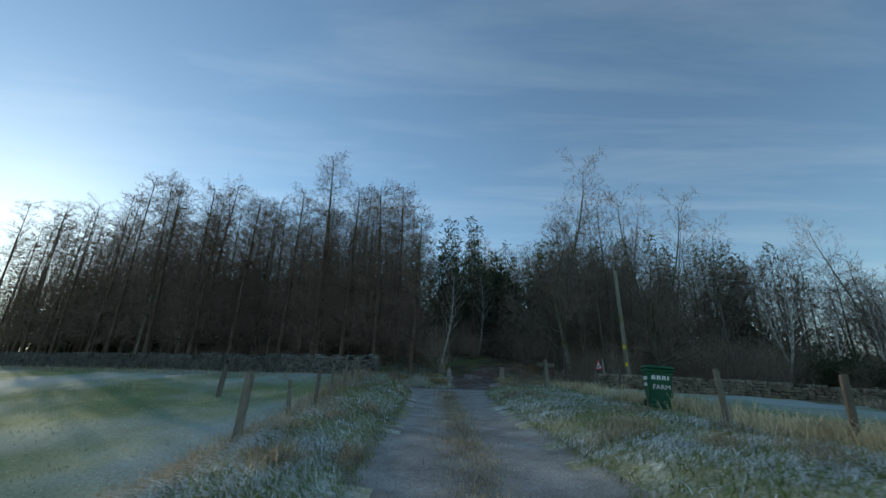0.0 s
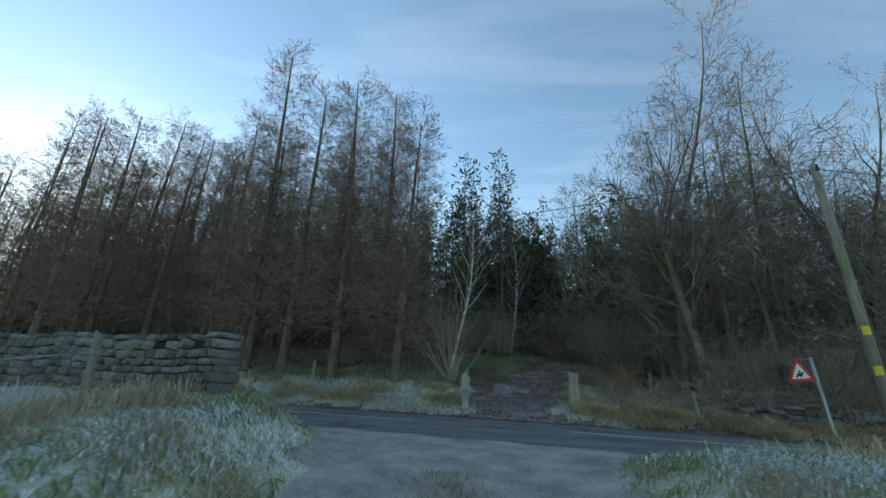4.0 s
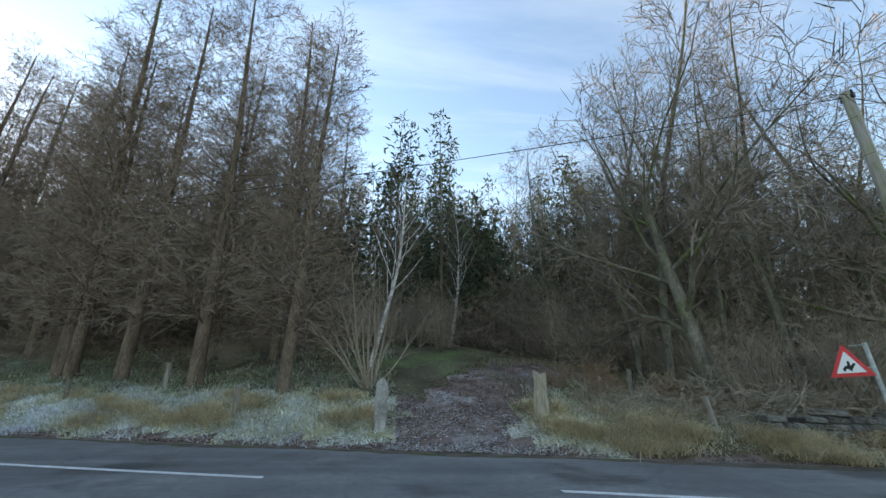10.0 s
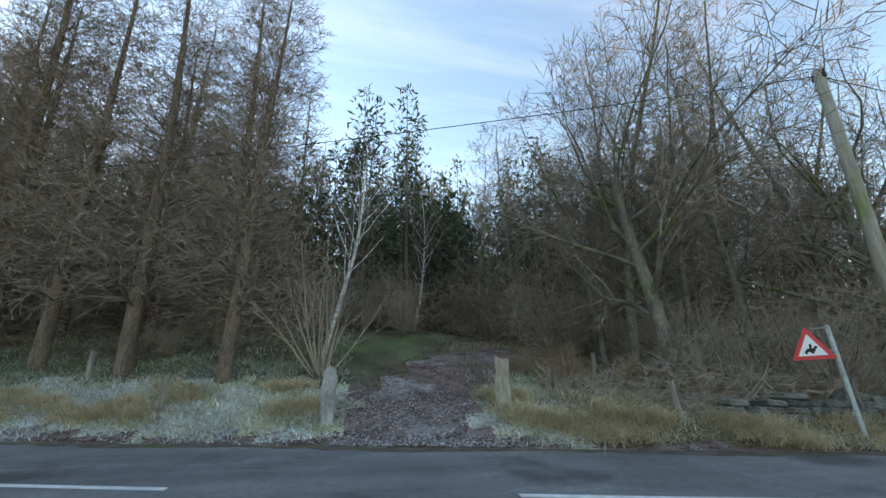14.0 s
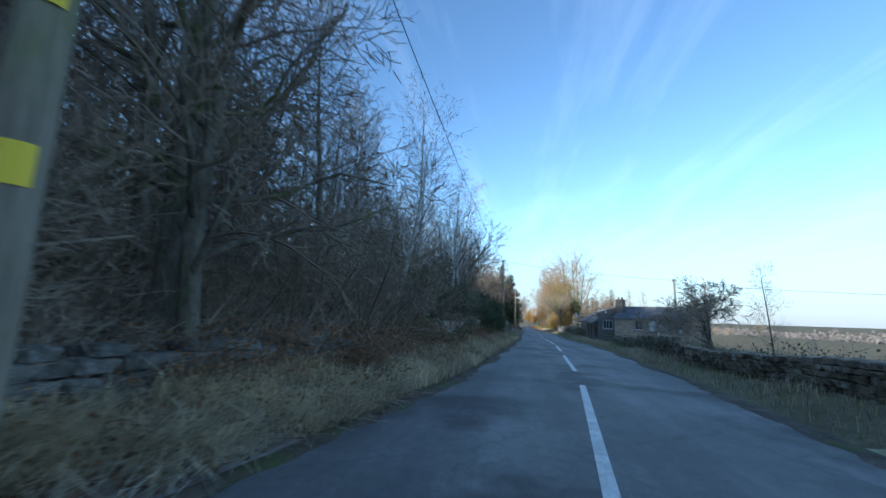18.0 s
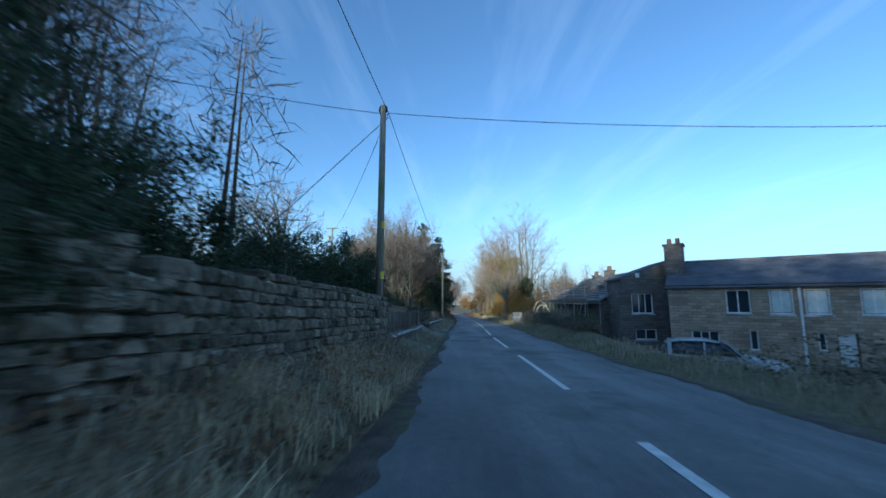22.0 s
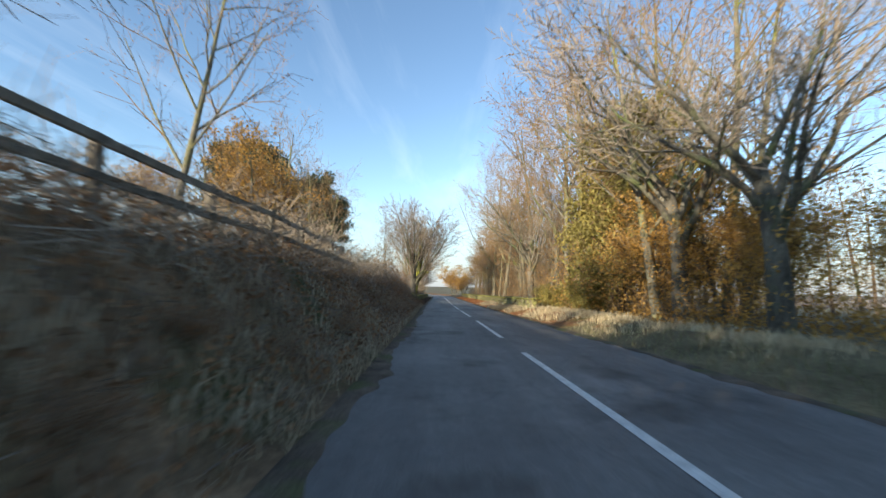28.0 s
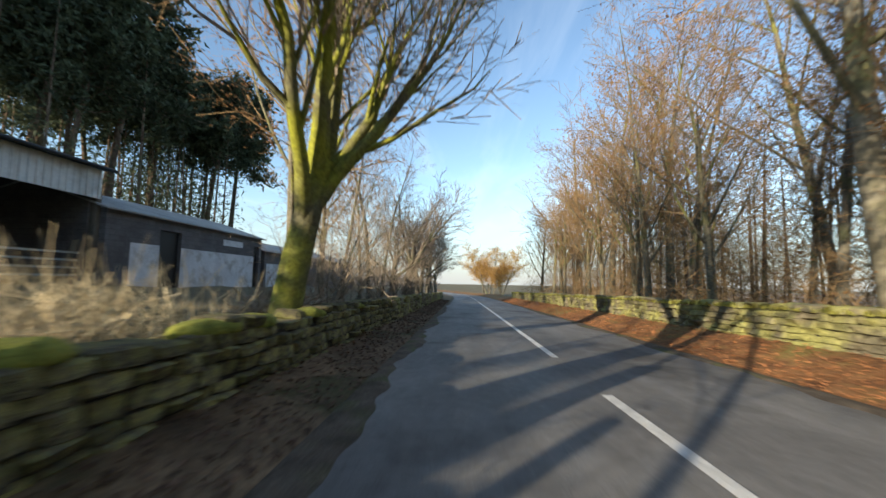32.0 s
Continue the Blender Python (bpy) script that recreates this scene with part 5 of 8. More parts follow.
for a, b in zip(fp[:-1], fp[1:]):
    for h in (0.45, 0.82):
        mid, d = (a + b) / 2 + Vector((0, 0, h)), b - a
        ob = part("rail", done(block(d.length + 0.1, 0.045, 0.1, 0.01, 0.004, _srng, (0, 0, -0.05)), "rail", M_OLDWOOD), root)
        ob.matrix_basis = Matrix.Translation(mid) @ d.to_track_quat("X", "Z").to_matrix().to_4x4()

# gate posts and stakes at the junction
M_PALESTONE = surface("pale_weathered_stone", (0.20, 0.19, 0.17), (0.40, 0.38, 0.34), 3.0, rough=0.9, fine=18, fine_amount=0.35, bump=0.6, bump_scale=20)
M_PALEWOOD = surface("pale_split_wood", (0.20, 0.17, 0.12), (0.44, 0.39, 0.29), 3.0, rough=0.9, fine=26, fine_amount=0.4, stretch=(1, 1, 0.15), bump=0.7, bump_scale=20)


def stake(name, x, y, top, w, label, category, group="", lean=(0, 0), round_top=False, mat=M_OLDWOOD):
    z = float(ground_z(x, y))
    h = top + 0.3
    bm = bmesh.new()
    bmesh.ops.create_cone(bm, cap_ends=True, segments=8, radius1=w * 0.56, radius2=w * 0.5, depth=h)
    bmesh.ops.translate(bm, vec=(0, 0, h / 2 - 0.3), verts=bm.verts)
    r = np.random.default_rng(int(abs(x * 100 + y * 10)))
    bmesh.ops.subdivide_edges(bm, edges=[e for e in bm.edges if abs(e.verts[0].co.z - e.verts[1].co.z) > 0.3], cuts=4)
    for v in bm.verts:
        v.co.x += r.normal(0, w * 0.04)
        v.co.y += r.normal(0, w * 0.04)
        if v.co.z > h - 0.35:
            v.co.z += r.normal(0, w * 0.12) - (abs(v.co.x) * 0.5 if round_top else v.co.x * 0.4)
    ob = new(name, done(bm, name, mat, False))
    ob.matrix_basis = pose(x, y, z, lean[0], lean[1], r.uniform(0, 90))
    return tagged(ob, label, category, group)


stake("gate_post", 0.05, 10.5, 1.0, 0.28, "weathered stone gatepost at the woodland path", "gate post", "posts of the woodland path", round_top=True, mat=M_PALESTONE)
stake("gate_post", 3.65, 10.0, 1.05, 0.3, "split weathered timber gatepost at the woodland path", "gate post", "posts of the woodland path", (0, 3), True, M_PALEWOOD)
for x, y, h, w, lean in ((-6.8, 14.9, 0.75, 0.13, (0, 0)), (-3.5, 11.7, 0.7, 0.12, (0, 2)), (-9.2, 14.4, 0.55, 0.11, (0, -3)), (7.3, 12.4, 0.6, 0.13, (3, 12)), (7.0, 9.0, 0.75, 0.12, (0, 18)), (-1.6, 13.6, 0.5, 0.08, (8, 15)), (11.0, 8.5, 0.8, 0.07, (0, 8)), (5.2, 11.0, 0.5, 0.1, (0, 10)), (-14, 15.5, 0.7, 0.11, (0, 4))):
    stake("fence_stake", x, y, h, w, "grey weathered fence stake in the rough grass", "stake", "old stakes at the wood's edge", lean)
for x, y, h, w, lean in ((-4.13, -11.0, 1.2, 0.14, (0, 4)), (-4.15, -8.6, 0.9, 0.09, (4, -4)), (-4.15, -6.7, 0.95, 0.09, (0, 3)), (-4.17, -5.1, 0.95, 0.09, (0, 3)), (-4.19, -3.1, 0.95, 0.1, (0, 4)), (-4.3, -1.2, 0.95, 0.09, (0, 2)), (-4.4, 0.6, 0.9, 0.08, (0, -3)), (-5.58, 2.7, 0.9, 0.09, (0, 2)), (-8.6, -3.0, 1.05, 0.16, (0, 6))):
    stake("fence_post", x, y, h, w, "grey timber post of the wire field fence", "post", "posts of the field fence", lean)
for x, y, h, w, lean in ((4.42, -10.25, 0.95, 0.1, (0, -8)), (4.8, -12.2, 0.9, 0.1, (0, -12)), (5.1, -7.6, 0.7, 0.07, (0, -14)), (6.4, -4.2, 0.85, 0.08, (0, -10)), (5.3, -2.2, 0.8, 0.09, (0, -6)), (8.7, -0.9, 0.85, 0.08, (0, -6)), (6.65, -1.2, 0.9, 0.1, (0, 3)), (7.2, 1.6, 0.75, 0.1, (0, -4))):
    stake("fence_post", x, y, h, w, "thin leaning timber stake beside the farm track", "post", "stakes beside the farm track", lean)
# two strands of wire on the field fence
for h in (0.35, 0.7):
    pts = [(-4.13, -11.0), (-4.15, -8.6), (-4.15, -6.7), (-4.17, -5.1), (-4.19, -3.1), (-4.3, -1.2), (-4.4, 0.6)]
    v, f = pipe(np.array([(xa, ya, float(ground_z(xa, ya)) + h) for xa, ya in pts]), np.full(len(pts), 0.004), 4)
    tagged(new("fence_wire", mesh_from("fence_wire", v, f, (M_GALV,), True)), "thin galvanised strand along the field fence", "fence wire", "wires of the field fence")

# finger post
root = empty("footpath_sign", pose(3.65, -1.1, float(ground_z(3.65, -1.1)) - 0.1))
tagged(root, "grey wooden footpath fingerpost on the grassy bank", "signpost")
part("post", done(block(0.13, 0.13, 1.25, 0.02), "post", M_OLDWOOD), root)
for s, zz in ((-1, 0.98), (1, 0.95)):
    part("finger", done(prism([(0.05 * s, zz), (0.32 * s, zz), (0.4 * s, zz + 0.08), (0.32 * s, zz + 0.16), (0.05 * s, zz + 0.16)][:: s], 0.035), "finger", M_OLDWOOD), root, "small pointed timber finger board")

# wheeled bin
root = empty("wheelie_bin", pose(4.25, -8.3, float(ground_z(4.25, -8.3)) - 0.02, 0, 4, -14))
tagged(root, "dark green wheelie bin with white hand-painted letters", "bin")
bm = bmesh.new()
lo, hi = 0.2, 0.27
vs = [bm.verts.new(v) for v in ((-lo, -lo, 0.02), (lo, -lo, 0.02), (lo, lo, 0.02), (-lo, lo, 0.02), (-hi, -hi, 0.84), (hi, -hi, 0.84), (hi, hi + 0.02, 0.84), (-hi, hi + 0.02, 0.84))]
for f in ((3, 2, 1, 0), (0, 1, 5, 4), (1, 2, 6, 5), (2, 3, 7, 6), (3, 0, 4, 7), (4, 5, 6, 7)):
    bm.faces.new([vs[i] for i in f])
bmesh.ops.bevel(bm, geom=bm.edges[:], offset=0.025, segments=2, affect="EDGES")
part("body", done(bm, "body", M_BINGREEN), root)
part("rim", done(block(0.6, 0.62, 0.05, 0.015, at=(0, 0.01, 0.81)), "rim", M_BINGREEN), root)
bm = block(0.61, 0.64, 0.09, 0.04, at=(0, 0.0, 0.862))
part("lid", done(bm, "lid", M_BINGREEN), root)
part("handle", done(rod((-0.2, 0.36, 0.86), (0.2, 0.36, 0.86), 0.018), "handle", M_BINGREEN), root)
for s in (-1, 1):
    bm = rod((0.17 * s, 0.24, 0.1), (0.25 * s, 0.24, 0.1), 0.1, sides=16)
    part("wheel", done(bm, "wheel", M_BLACK), root, "black plastic wheel")


def letters(text, size, mat, parent, m, name="lettering"):
    cu = bpy.data.curves.new(name, "FONT")
    cu.body, cu.size, cu.align_x, cu.extrude = text, size, "CENTER", 0.002
    ob = new(name + "_text", cu)
    dg = bpy.context.evaluated_depsgraph_get()
    me = bpy.data.meshes.new_from_object(ob.evaluated_get(dg))
    bpy.data.objects.remove(ob)
    me.materials.clear()
    me.materials.append(mat)
    o = part(name, me, parent, "white painted word")
    o.matrix_basis = m
    return o


letters("FARM", 0.15, M_WHITE, root, Matrix.Translation((0.02, -0.263, 0.43)) @ Matrix.Rotation(radians(90 - 4.5), 4, "X"))
for k in range(7):
    ob = part("paint_bar", done(block(0.035, 0.004, 0.09, 0.0), "paint_bar", M_WHITE), root)
    ob.matrix_basis = Matrix.Translation((-0.17 + k * 0.055, -0.268, 0.64)) @ Matrix.Rotation(radians(-4.5), 4, "X") @ Matrix.Rotation((-1) ** k * 0.12, 4, "Y")

# warning sign
sx, sy = 9.85, 7.82
root = empty("warning_sign", pose(sx, sy, float(ground_z(sx, sy)) - 0.1, 0, -3, -72))
sign_top = 2.08 - (float(ground_z(sx, sy)) - 0.1)
tagged(root, "red-bordered white triangular road sign on a grey post", "road sign")
part("post", done(rod((0, 0, -0.2), (0, 0, sign_top - 0.02), 0.04, sides=12), "post", M_GALV), root)
ztop, hgt = sign_top, 0.66


def tri(scale, drop):
    w, h = 0.365 * scale, hgt * scale
    c = ztop - hgt * 0.62
    raw = [Vector((-w, c - h * 0.38)), Vector((w, c - h * 0.38)), Vector((0, c + h * 0.62))]
    out = []
    for k in range(3):
        a, b, d = raw[k - 1], raw[k], raw[(k + 1) % 3]
        for t in (0.07, 0.03):
            out.append(b.lerp(a, t))
        for t in (0.03, 0.07):
            out.append(b.lerp(d, t))
    return [(p[0] - 0.34, p[1]) for p in out]


part("plate", done(prism(tri(1.0, 0), 0.012, Matrix.Translation((0, -0.06, 0))), "plate", M_RED), root, "red triangular border plate")
part("face", done(prism(tri(0.66, 0), 0.006, Matrix.Translation((0, -0.07, -0.01))), "face", M_WHITE), root, "white inner triangle")
blob = [(-0.13, 0.10), (-0.10, 0.10), (-0.09, 0.155), (-0.03, 0.15), (0.02, 0.10), (0.045, 0.11), (0.05, 0.155), (0.085, 0.165), (0.10, 0.22), (0.135, 0.235), (0.155, 0.27), (0.12, 0.295), (0.09, 0.28), (0.06, 0.245), (0.03, 0.24), (0.035, 0.33), (0.015, 0.36), (-0.02, 0.33), (-0.03, 0.24), (-0.09, 0.23), (-0.13, 0.18), (-0.155, 0.15)]
zb = ztop - hgt
part("symbol", done(prism([(a * 0.75 - 0.34, zb + 0.03 + b * 0.8) for a, b in blob], 0.005, Matrix.Translation((0, -0.076, 0))), "symbol", M_BLACK), root, "plain black symbol")
for zz in (ztop - 0.06, ztop - 0.5):
    part("bracket", done(rod((-0.25, -0.045, zz), (0.03, -0.045, zz), 0.012, sides=6), "bracket", M_GALV), root)


# poles and cables
def pole(x, y, top, r, label, group="poles", labels=(), arm=False, lean=(0, 0)):
    z = float(ground_z(x, y)) - 0.3
    root = empty("telegraph_pole", pose(x, y, z, lean[0], lean[1], 0))
    tagged(root, label, "pole", group)
    part("shaft", done(rod((0, 0, 0), (0, 0, top - z), r, r * 0.72, 14), "shaft", M_POLE, True), root)
    for zz in labels:
        bm = bmesh.new()
        bmesh.ops.create_cone(bm, cap_ends=False, segments=16, radius1=r * 1.02, radius2=r * 1.02, depth=0.24)
        bmesh.ops.delete(bm, geom=[f for f in bm.faces if f.calc_center_median().dot(Vector((-0.6, -0.8, 0))) < r * 0.8], context="FACES")
        bmesh.ops.solidify(bm, geom=bm.faces[:], thickness=0.004)
        bmesh.ops.translate(bm, vec=(0, 0, zz - z), verts=bm.verts)
        part("label_plate", done(bm, "label_plate", M_YELLOW), root, "small yellow plate wrapped on the pole")
    part("bracket", done(block(0.1, 0.3, 0.12, 0.02, at=(0, 0, top - z - 0.25)), "bracket", M_BLACK), root)
    for s in (-1, 1):
        part("insulator", done(rod((0, 0.12 * s, top - z - 0.14), (0, 0.12 * s, top - z - 0.02), 0.03, 0.02, 8), "insulator", M_BLACK), root)
    if arm:
        part("crossarm", done(block(0.1, 1.7, 0.1, 0.01, at=(0, 0, top - z - 0.1)), "crossarm", M_POLE), root)
        part("transformer", done(rod((0, 0.42, top - z - 1.75), (0, 0.42, top - z - 1.05), 0.26, sides=12), "transformer", M_GALV), root, "grey drum transformer")
    return root


def cable(a, b, sag, label="thin black overhead cable between poles", r=0.012):
    pts = []
    for k in range(17):
        t = k / 16
        p = Vector(a).lerp(Vector(b), t)
        p.z -= sag * 4 * t * (1 - t)
        pts.append(np.array(p))
    v, f = pipe(pts, r, 5)
    return tagged(new("overhead_cable", mesh_from("overhead_cable", v, f, (M_WIRE,))), label, "cable", "overhead cables")


POLE1, POLEB, POLEC, POLED, POLEE, POLEF = (11.2, 7.55, 8.15), (53.95, 6.15, 6.9), (50.8, -10.3, 4.75), (50.3, -12.7, 4.25), (86.6, 4.75, 5.6), (91.4, 19.4, 9.6)
pole(POLE1[0], POLE1[1], POLE1[2], 0.15, "tall weathered telegraph pole with yellow plates at the roadside", labels=(1.72, 2.8))
pole(POLEB[0], POLEB[1], POLEB[2], 0.14, "tall telegraph pole with a yellow plate behind the fence", labels=(0.9, 2.6))
pole(POLEC[0], POLEC[1], POLEC[2], 0.12, "dark telegraph pole beside the cottage")
pole(POLED[0], POLED[1], POLED[2], 0.13, "dark telegraph pole beside the hawthorn")
pole(POLEE[0], POLEE[1], POLEE[2], 0.13, "grey telegraph pole at the end of the fence")
pole(POLEF[0], POLEF[1], POLEF[2], 0.15, "pole carrying a crossarm and transformer", arm=True)
pole(-33.0, 26.0, 9.6, 0.15, "telegraph pole half hidden at the wood's edge")
for a, b, s in (((-33, 26, 9.4), (11.2, 7.55, 8.0), 0.7), ((11.2, 7.55, 8.0), (54.2, 6.0, 6.75), 0.9), ((54.2, 6.0, 6.75), (50.8, -10.3, 4.6), 0.25), ((50.8, -10.3, 4.6), (50.3, -12.7, 4.1), 0.03), ((50.3, -12.7, 4.1), (30, -40, 2.5), 0.5), ((54.2, 6.0, 6.75), (86.6, 4.75, 5.45), 0.5), ((54.2, 6.0, 6.75), (91.4, 19.4, 9.3), 0.8), ((54.2, 6.0, 6.7), (48, 22, 7.5), 0.4)):
    cable(a, b, s)
cable((54.2, 6.0, 6.6), (49.5, 9.0, 0.6), 0.0, "taut steel stay wire holding the pole")

# garden gate and arches
root = empty("garden_gate", pose(82.2, -3.1, float(ground_z(82.2, -3.1)) - 0.12, 0, 0, 68))
tagged(root, "pale painted garden gate with a slatted top", "gate")
for sx_ in (-0.4, 0.4):
    part("stile", done(block(0.1, 0.06, 1.0, 0.01, at=(sx_, 0, 0.08)), "stile", M_COPING), root)
for zz in (0.12, 0.6, 0.95):
    part("rail", done(block(0.8, 0.04, 0.1, 0.01, at=(0, 0, zz)), "rail", M_COPING), root)
part("panel", done(block(0.74, 0.025, 0.45, 0.005, at=(0, 0, 0.18)), "panel", M_COPING), root)
for k in range(5):
    part("slat", done(block(0.06, 0.025, 0.3, 0.005, at=(-0.28 + 0.14 * k, 0, 0.68)), "slat", M_COPING), root)
M_PIPE = material("pale_plastic_hoop", (0.62, 0.55, 0.4), 0.5, 0.4)
for ax, ay, s in ((83.2, -5.75, 1.5), (85.6, -6.5, 1.2)):
    z0 = float(ground_z(ax, ay))
    pts = [np.array((0.0, -0.85 * math.cos(math.pi * k / 18), 1.6 * s * math.sin(math.pi * k / 18) ** 0.8 + 0.3)) for k in range(19)]
    pts = [np.array((0, -0.85, -0.2))] + pts + [np.array((0, 0.85, -0.2))]
    v, f = pipe(pts, 0.03, 8)
    ob = new("garden_arch", mesh_from("garden_arch", v, f, (M_PIPE,), True))
    ob.matrix_basis = pose(ax, ay, z0, 0, 0, -20)
    tagged(ob, "pale bent hoop standing in the garden", "garden arch", "garden arches")


# painted marks on the bin's side
side = bpy.data.objects["wheelie_bin"]
for row, (zz, n) in enumerate(((0.66, 4), (0.53, 3))):
    for k in range(n):
        part("lettering", done(block(0.012, 0.05, 0.085, 0.002, at=(-0.262 + 0.035 * row / 3, 0.1 - 0.085 * k, zz - 0.04)), "lettering", M_WHITE), side, "white painted mark")

# old post and moss cushions by the yard
stake("old_post", 153.2, 5.6, 2.0, 0.34, "thick weathered broken post behind the mossy wall", "post", "", (0, -3), False, M_PALEWOOD)
stake("old_post", 151.6, 6.0, 1.5, 0.2, "thin weathered post behind the mossy wall", "post", "", (0, 4), False, M_PALEWOOD)
M_MOSS = surface("bright_moss", (0.13, 0.15, 0.03), (0.30, 0.31, 0.06), 5.0, rough=0.95, fine=30, fine_amount=0.5, bump=0.9, bump_scale=30)
mrng = np.random.default_rng(77)
for x, l in ((151.1, 0.42), (152.9, 0.3), (154.6, 0.35), (156.2, 0.3), (157.9, 0.5), (158.7, 0.4), (160.4, 0.3), (163.0, 0.35), (166.5, 0.3)):
    bm = bmesh.new()
    bmesh.ops.create_icosphere(bm, subdivisions=3, radius=1.0)
    for v in bm.verts:
        k = 1 + 0.12 * math.sin(v.co.x * 5 + x) * math.cos(v.co.y * 6 - x) + mrng.normal(0, 0.02)
        v.co = Vector((v.co.x * l * k, v.co.y * 0.24 * k, max(v.co.z, -0.3) * 0.11 * k))
    y = float(road_y(x)) + 4.05
    ob = new("moss_cushion", done(bm, "moss_cushion", M_MOSS, True))
    ob.matrix_basis = pose(x, y, float(ground_z(x, y)) - 0.15 + 0.72)
    tagged(ob, "bright yellow-green moss cushion on top of the wall", "moss", "moss cushions on the wall")

# ---- cottages, scaffolding, car, barns ----
def masonry(name, base, dark, joint, size=(0.38, 0.14), rnd=0.25):
    m = surface(name, dark, base, 0.8, rough=0.9, fine=16, fine_amount=0.3)
    b = m.node_tree.nodes["Principled BSDF"]
    src = b.inputs["Base Color"].links[0].from_socket
    tc = node(m, "ShaderNodeTexCoord")
    sep = node(m, "ShaderNodeSeparateXYZ")
    add = node(m, "ShaderNodeMath")
    add.operation = "ADD"
    com = node(m, "ShaderNodeCombineXYZ")
    link(m, tc.outputs["Object"], sep.inputs[0])
    link(m, sep.outputs["X"], add.inputs[0])
    link(m, sep.outputs["Y"], add.inputs[1])
    link(m, add.outputs[0], com.inputs["X"])
    link(m, sep.outputs["Z"], com.inputs["Y"])
    br = node(m, "ShaderNodeTexBrick", Scale=1.0, Mortar_Size=0.012, Brick_Width=size[0], Row_Height=size[1], Bias=0.0)
    br.inputs["Color1"].default_value = (1 - rnd, 1 - rnd, 1 - rnd, 1)
    br.inputs["Color2"].default_value = (1 + rnd, 1 + rnd, 1 + rnd, 1)
    br.inputs["Mortar"].default_value = (joint, joint, joint, 1)
    link(m, com.outputs[0], br.inputs["Vector"])
    mul = node(m, "ShaderNodeMix")
    mul.data_type, mul.blend_type = "RGBA", "MULTIPLY"
    mul.inputs["Factor"].default_value = 1.0
    link(m, src, mul.inputs["A"])
    link(m, br.outputs["Color"], mul.inputs["B"])
    link(m, mul.outputs["Result"], b.inputs["Base Color"])
    bp = node(m, "ShaderNodeBump", Strength=0.6, Distance=0.02)
    link(m, br.outputs["Color"], bp.inputs["Height"])
    link(m, bp.outputs["Normal"], b.inputs["Normal"])
    return m


M_HOUSESTONE = masonry("house_stone", (0.42, 0.33, 0.24), (0.26, 0.20, 0.145), 0.7)
M_DARKSTONE = masonry("dark_stone", (0.19, 0.17, 0.15), (0.115, 0.10, 0.088), 0.65)
M_SLATE = surface("slate_roof", (0.075, 0.075, 0.082), (0.15, 0.15, 0.165), 1.2, rough=0.75, fine=12, fine_amount=0.35, stretch=(1, 1, 3), bump=0.5, bump_scale=8)
M_FRAME = surface("white_frame", (0.62, 0.62, 0.6), (0.8, 0.8, 0.78), 4, rough=0.5)
M_GLASS = material("window_glass", (0.03, 0.04, 0.05), 0.06, 0.6)
# pale greenish colour that imitates reflection in the window glass
M_PANESHEEN = surface("pale_pane_sheen", (0.5, 0.55, 0.52), (0.68, 0.72, 0.68), 3, rough=0.9)
M_POT = surface("terracotta", (0.12, 0.075, 0.06), (0.19, 0.115, 0.09), 5, rough=0.85)
M_FELT = surface("roof_membrane", (0.22, 0.24, 0.26), (0.42, 0.44, 0.46), 0.9, rough=0.8, fine=12, fine_amount=0.3)
M_TUBE = surface("scaffold_tube", (0.30, 0.29, 0.27), (0.5, 0.49, 0.46), 6, rough=0.5, metal=0.5)
M_PLANK = surface("scaffold_plank", (0.12, 0.09, 0.06), (0.24, 0.19, 0.13), 2, rough=0.9, fine=20, fine_amount=0.4)


def box(x0, x1, y0, y1, z0, z1, bevel=0.0):
    bm = bmesh.new()
    bmesh.ops.create_cube(bm, size=1)
    bmesh.ops.scale(bm, vec=(x1 - x0, y1 - y0, z1 - z0), verts=bm.verts)
    bmesh.ops.translate(bm, vec=((x0 + x1) / 2, (y0 + y1) / 2, (z0 + z1) / 2), verts=bm.verts)
    if bevel:
        bmesh.ops.bevel(bm, geom=bm.edges[:], offset=bevel, segments=1, affect="EDGES")
    return bm


def merge(*bms):
    out = bmesh.new()
    for t in bms:
        tmp = bpy.data.meshes.new("tmp")
        t.to_mesh(tmp)
        t.free()
        out.from_mesh(tmp)
        bpy.data.meshes.remove(tmp)
    return out


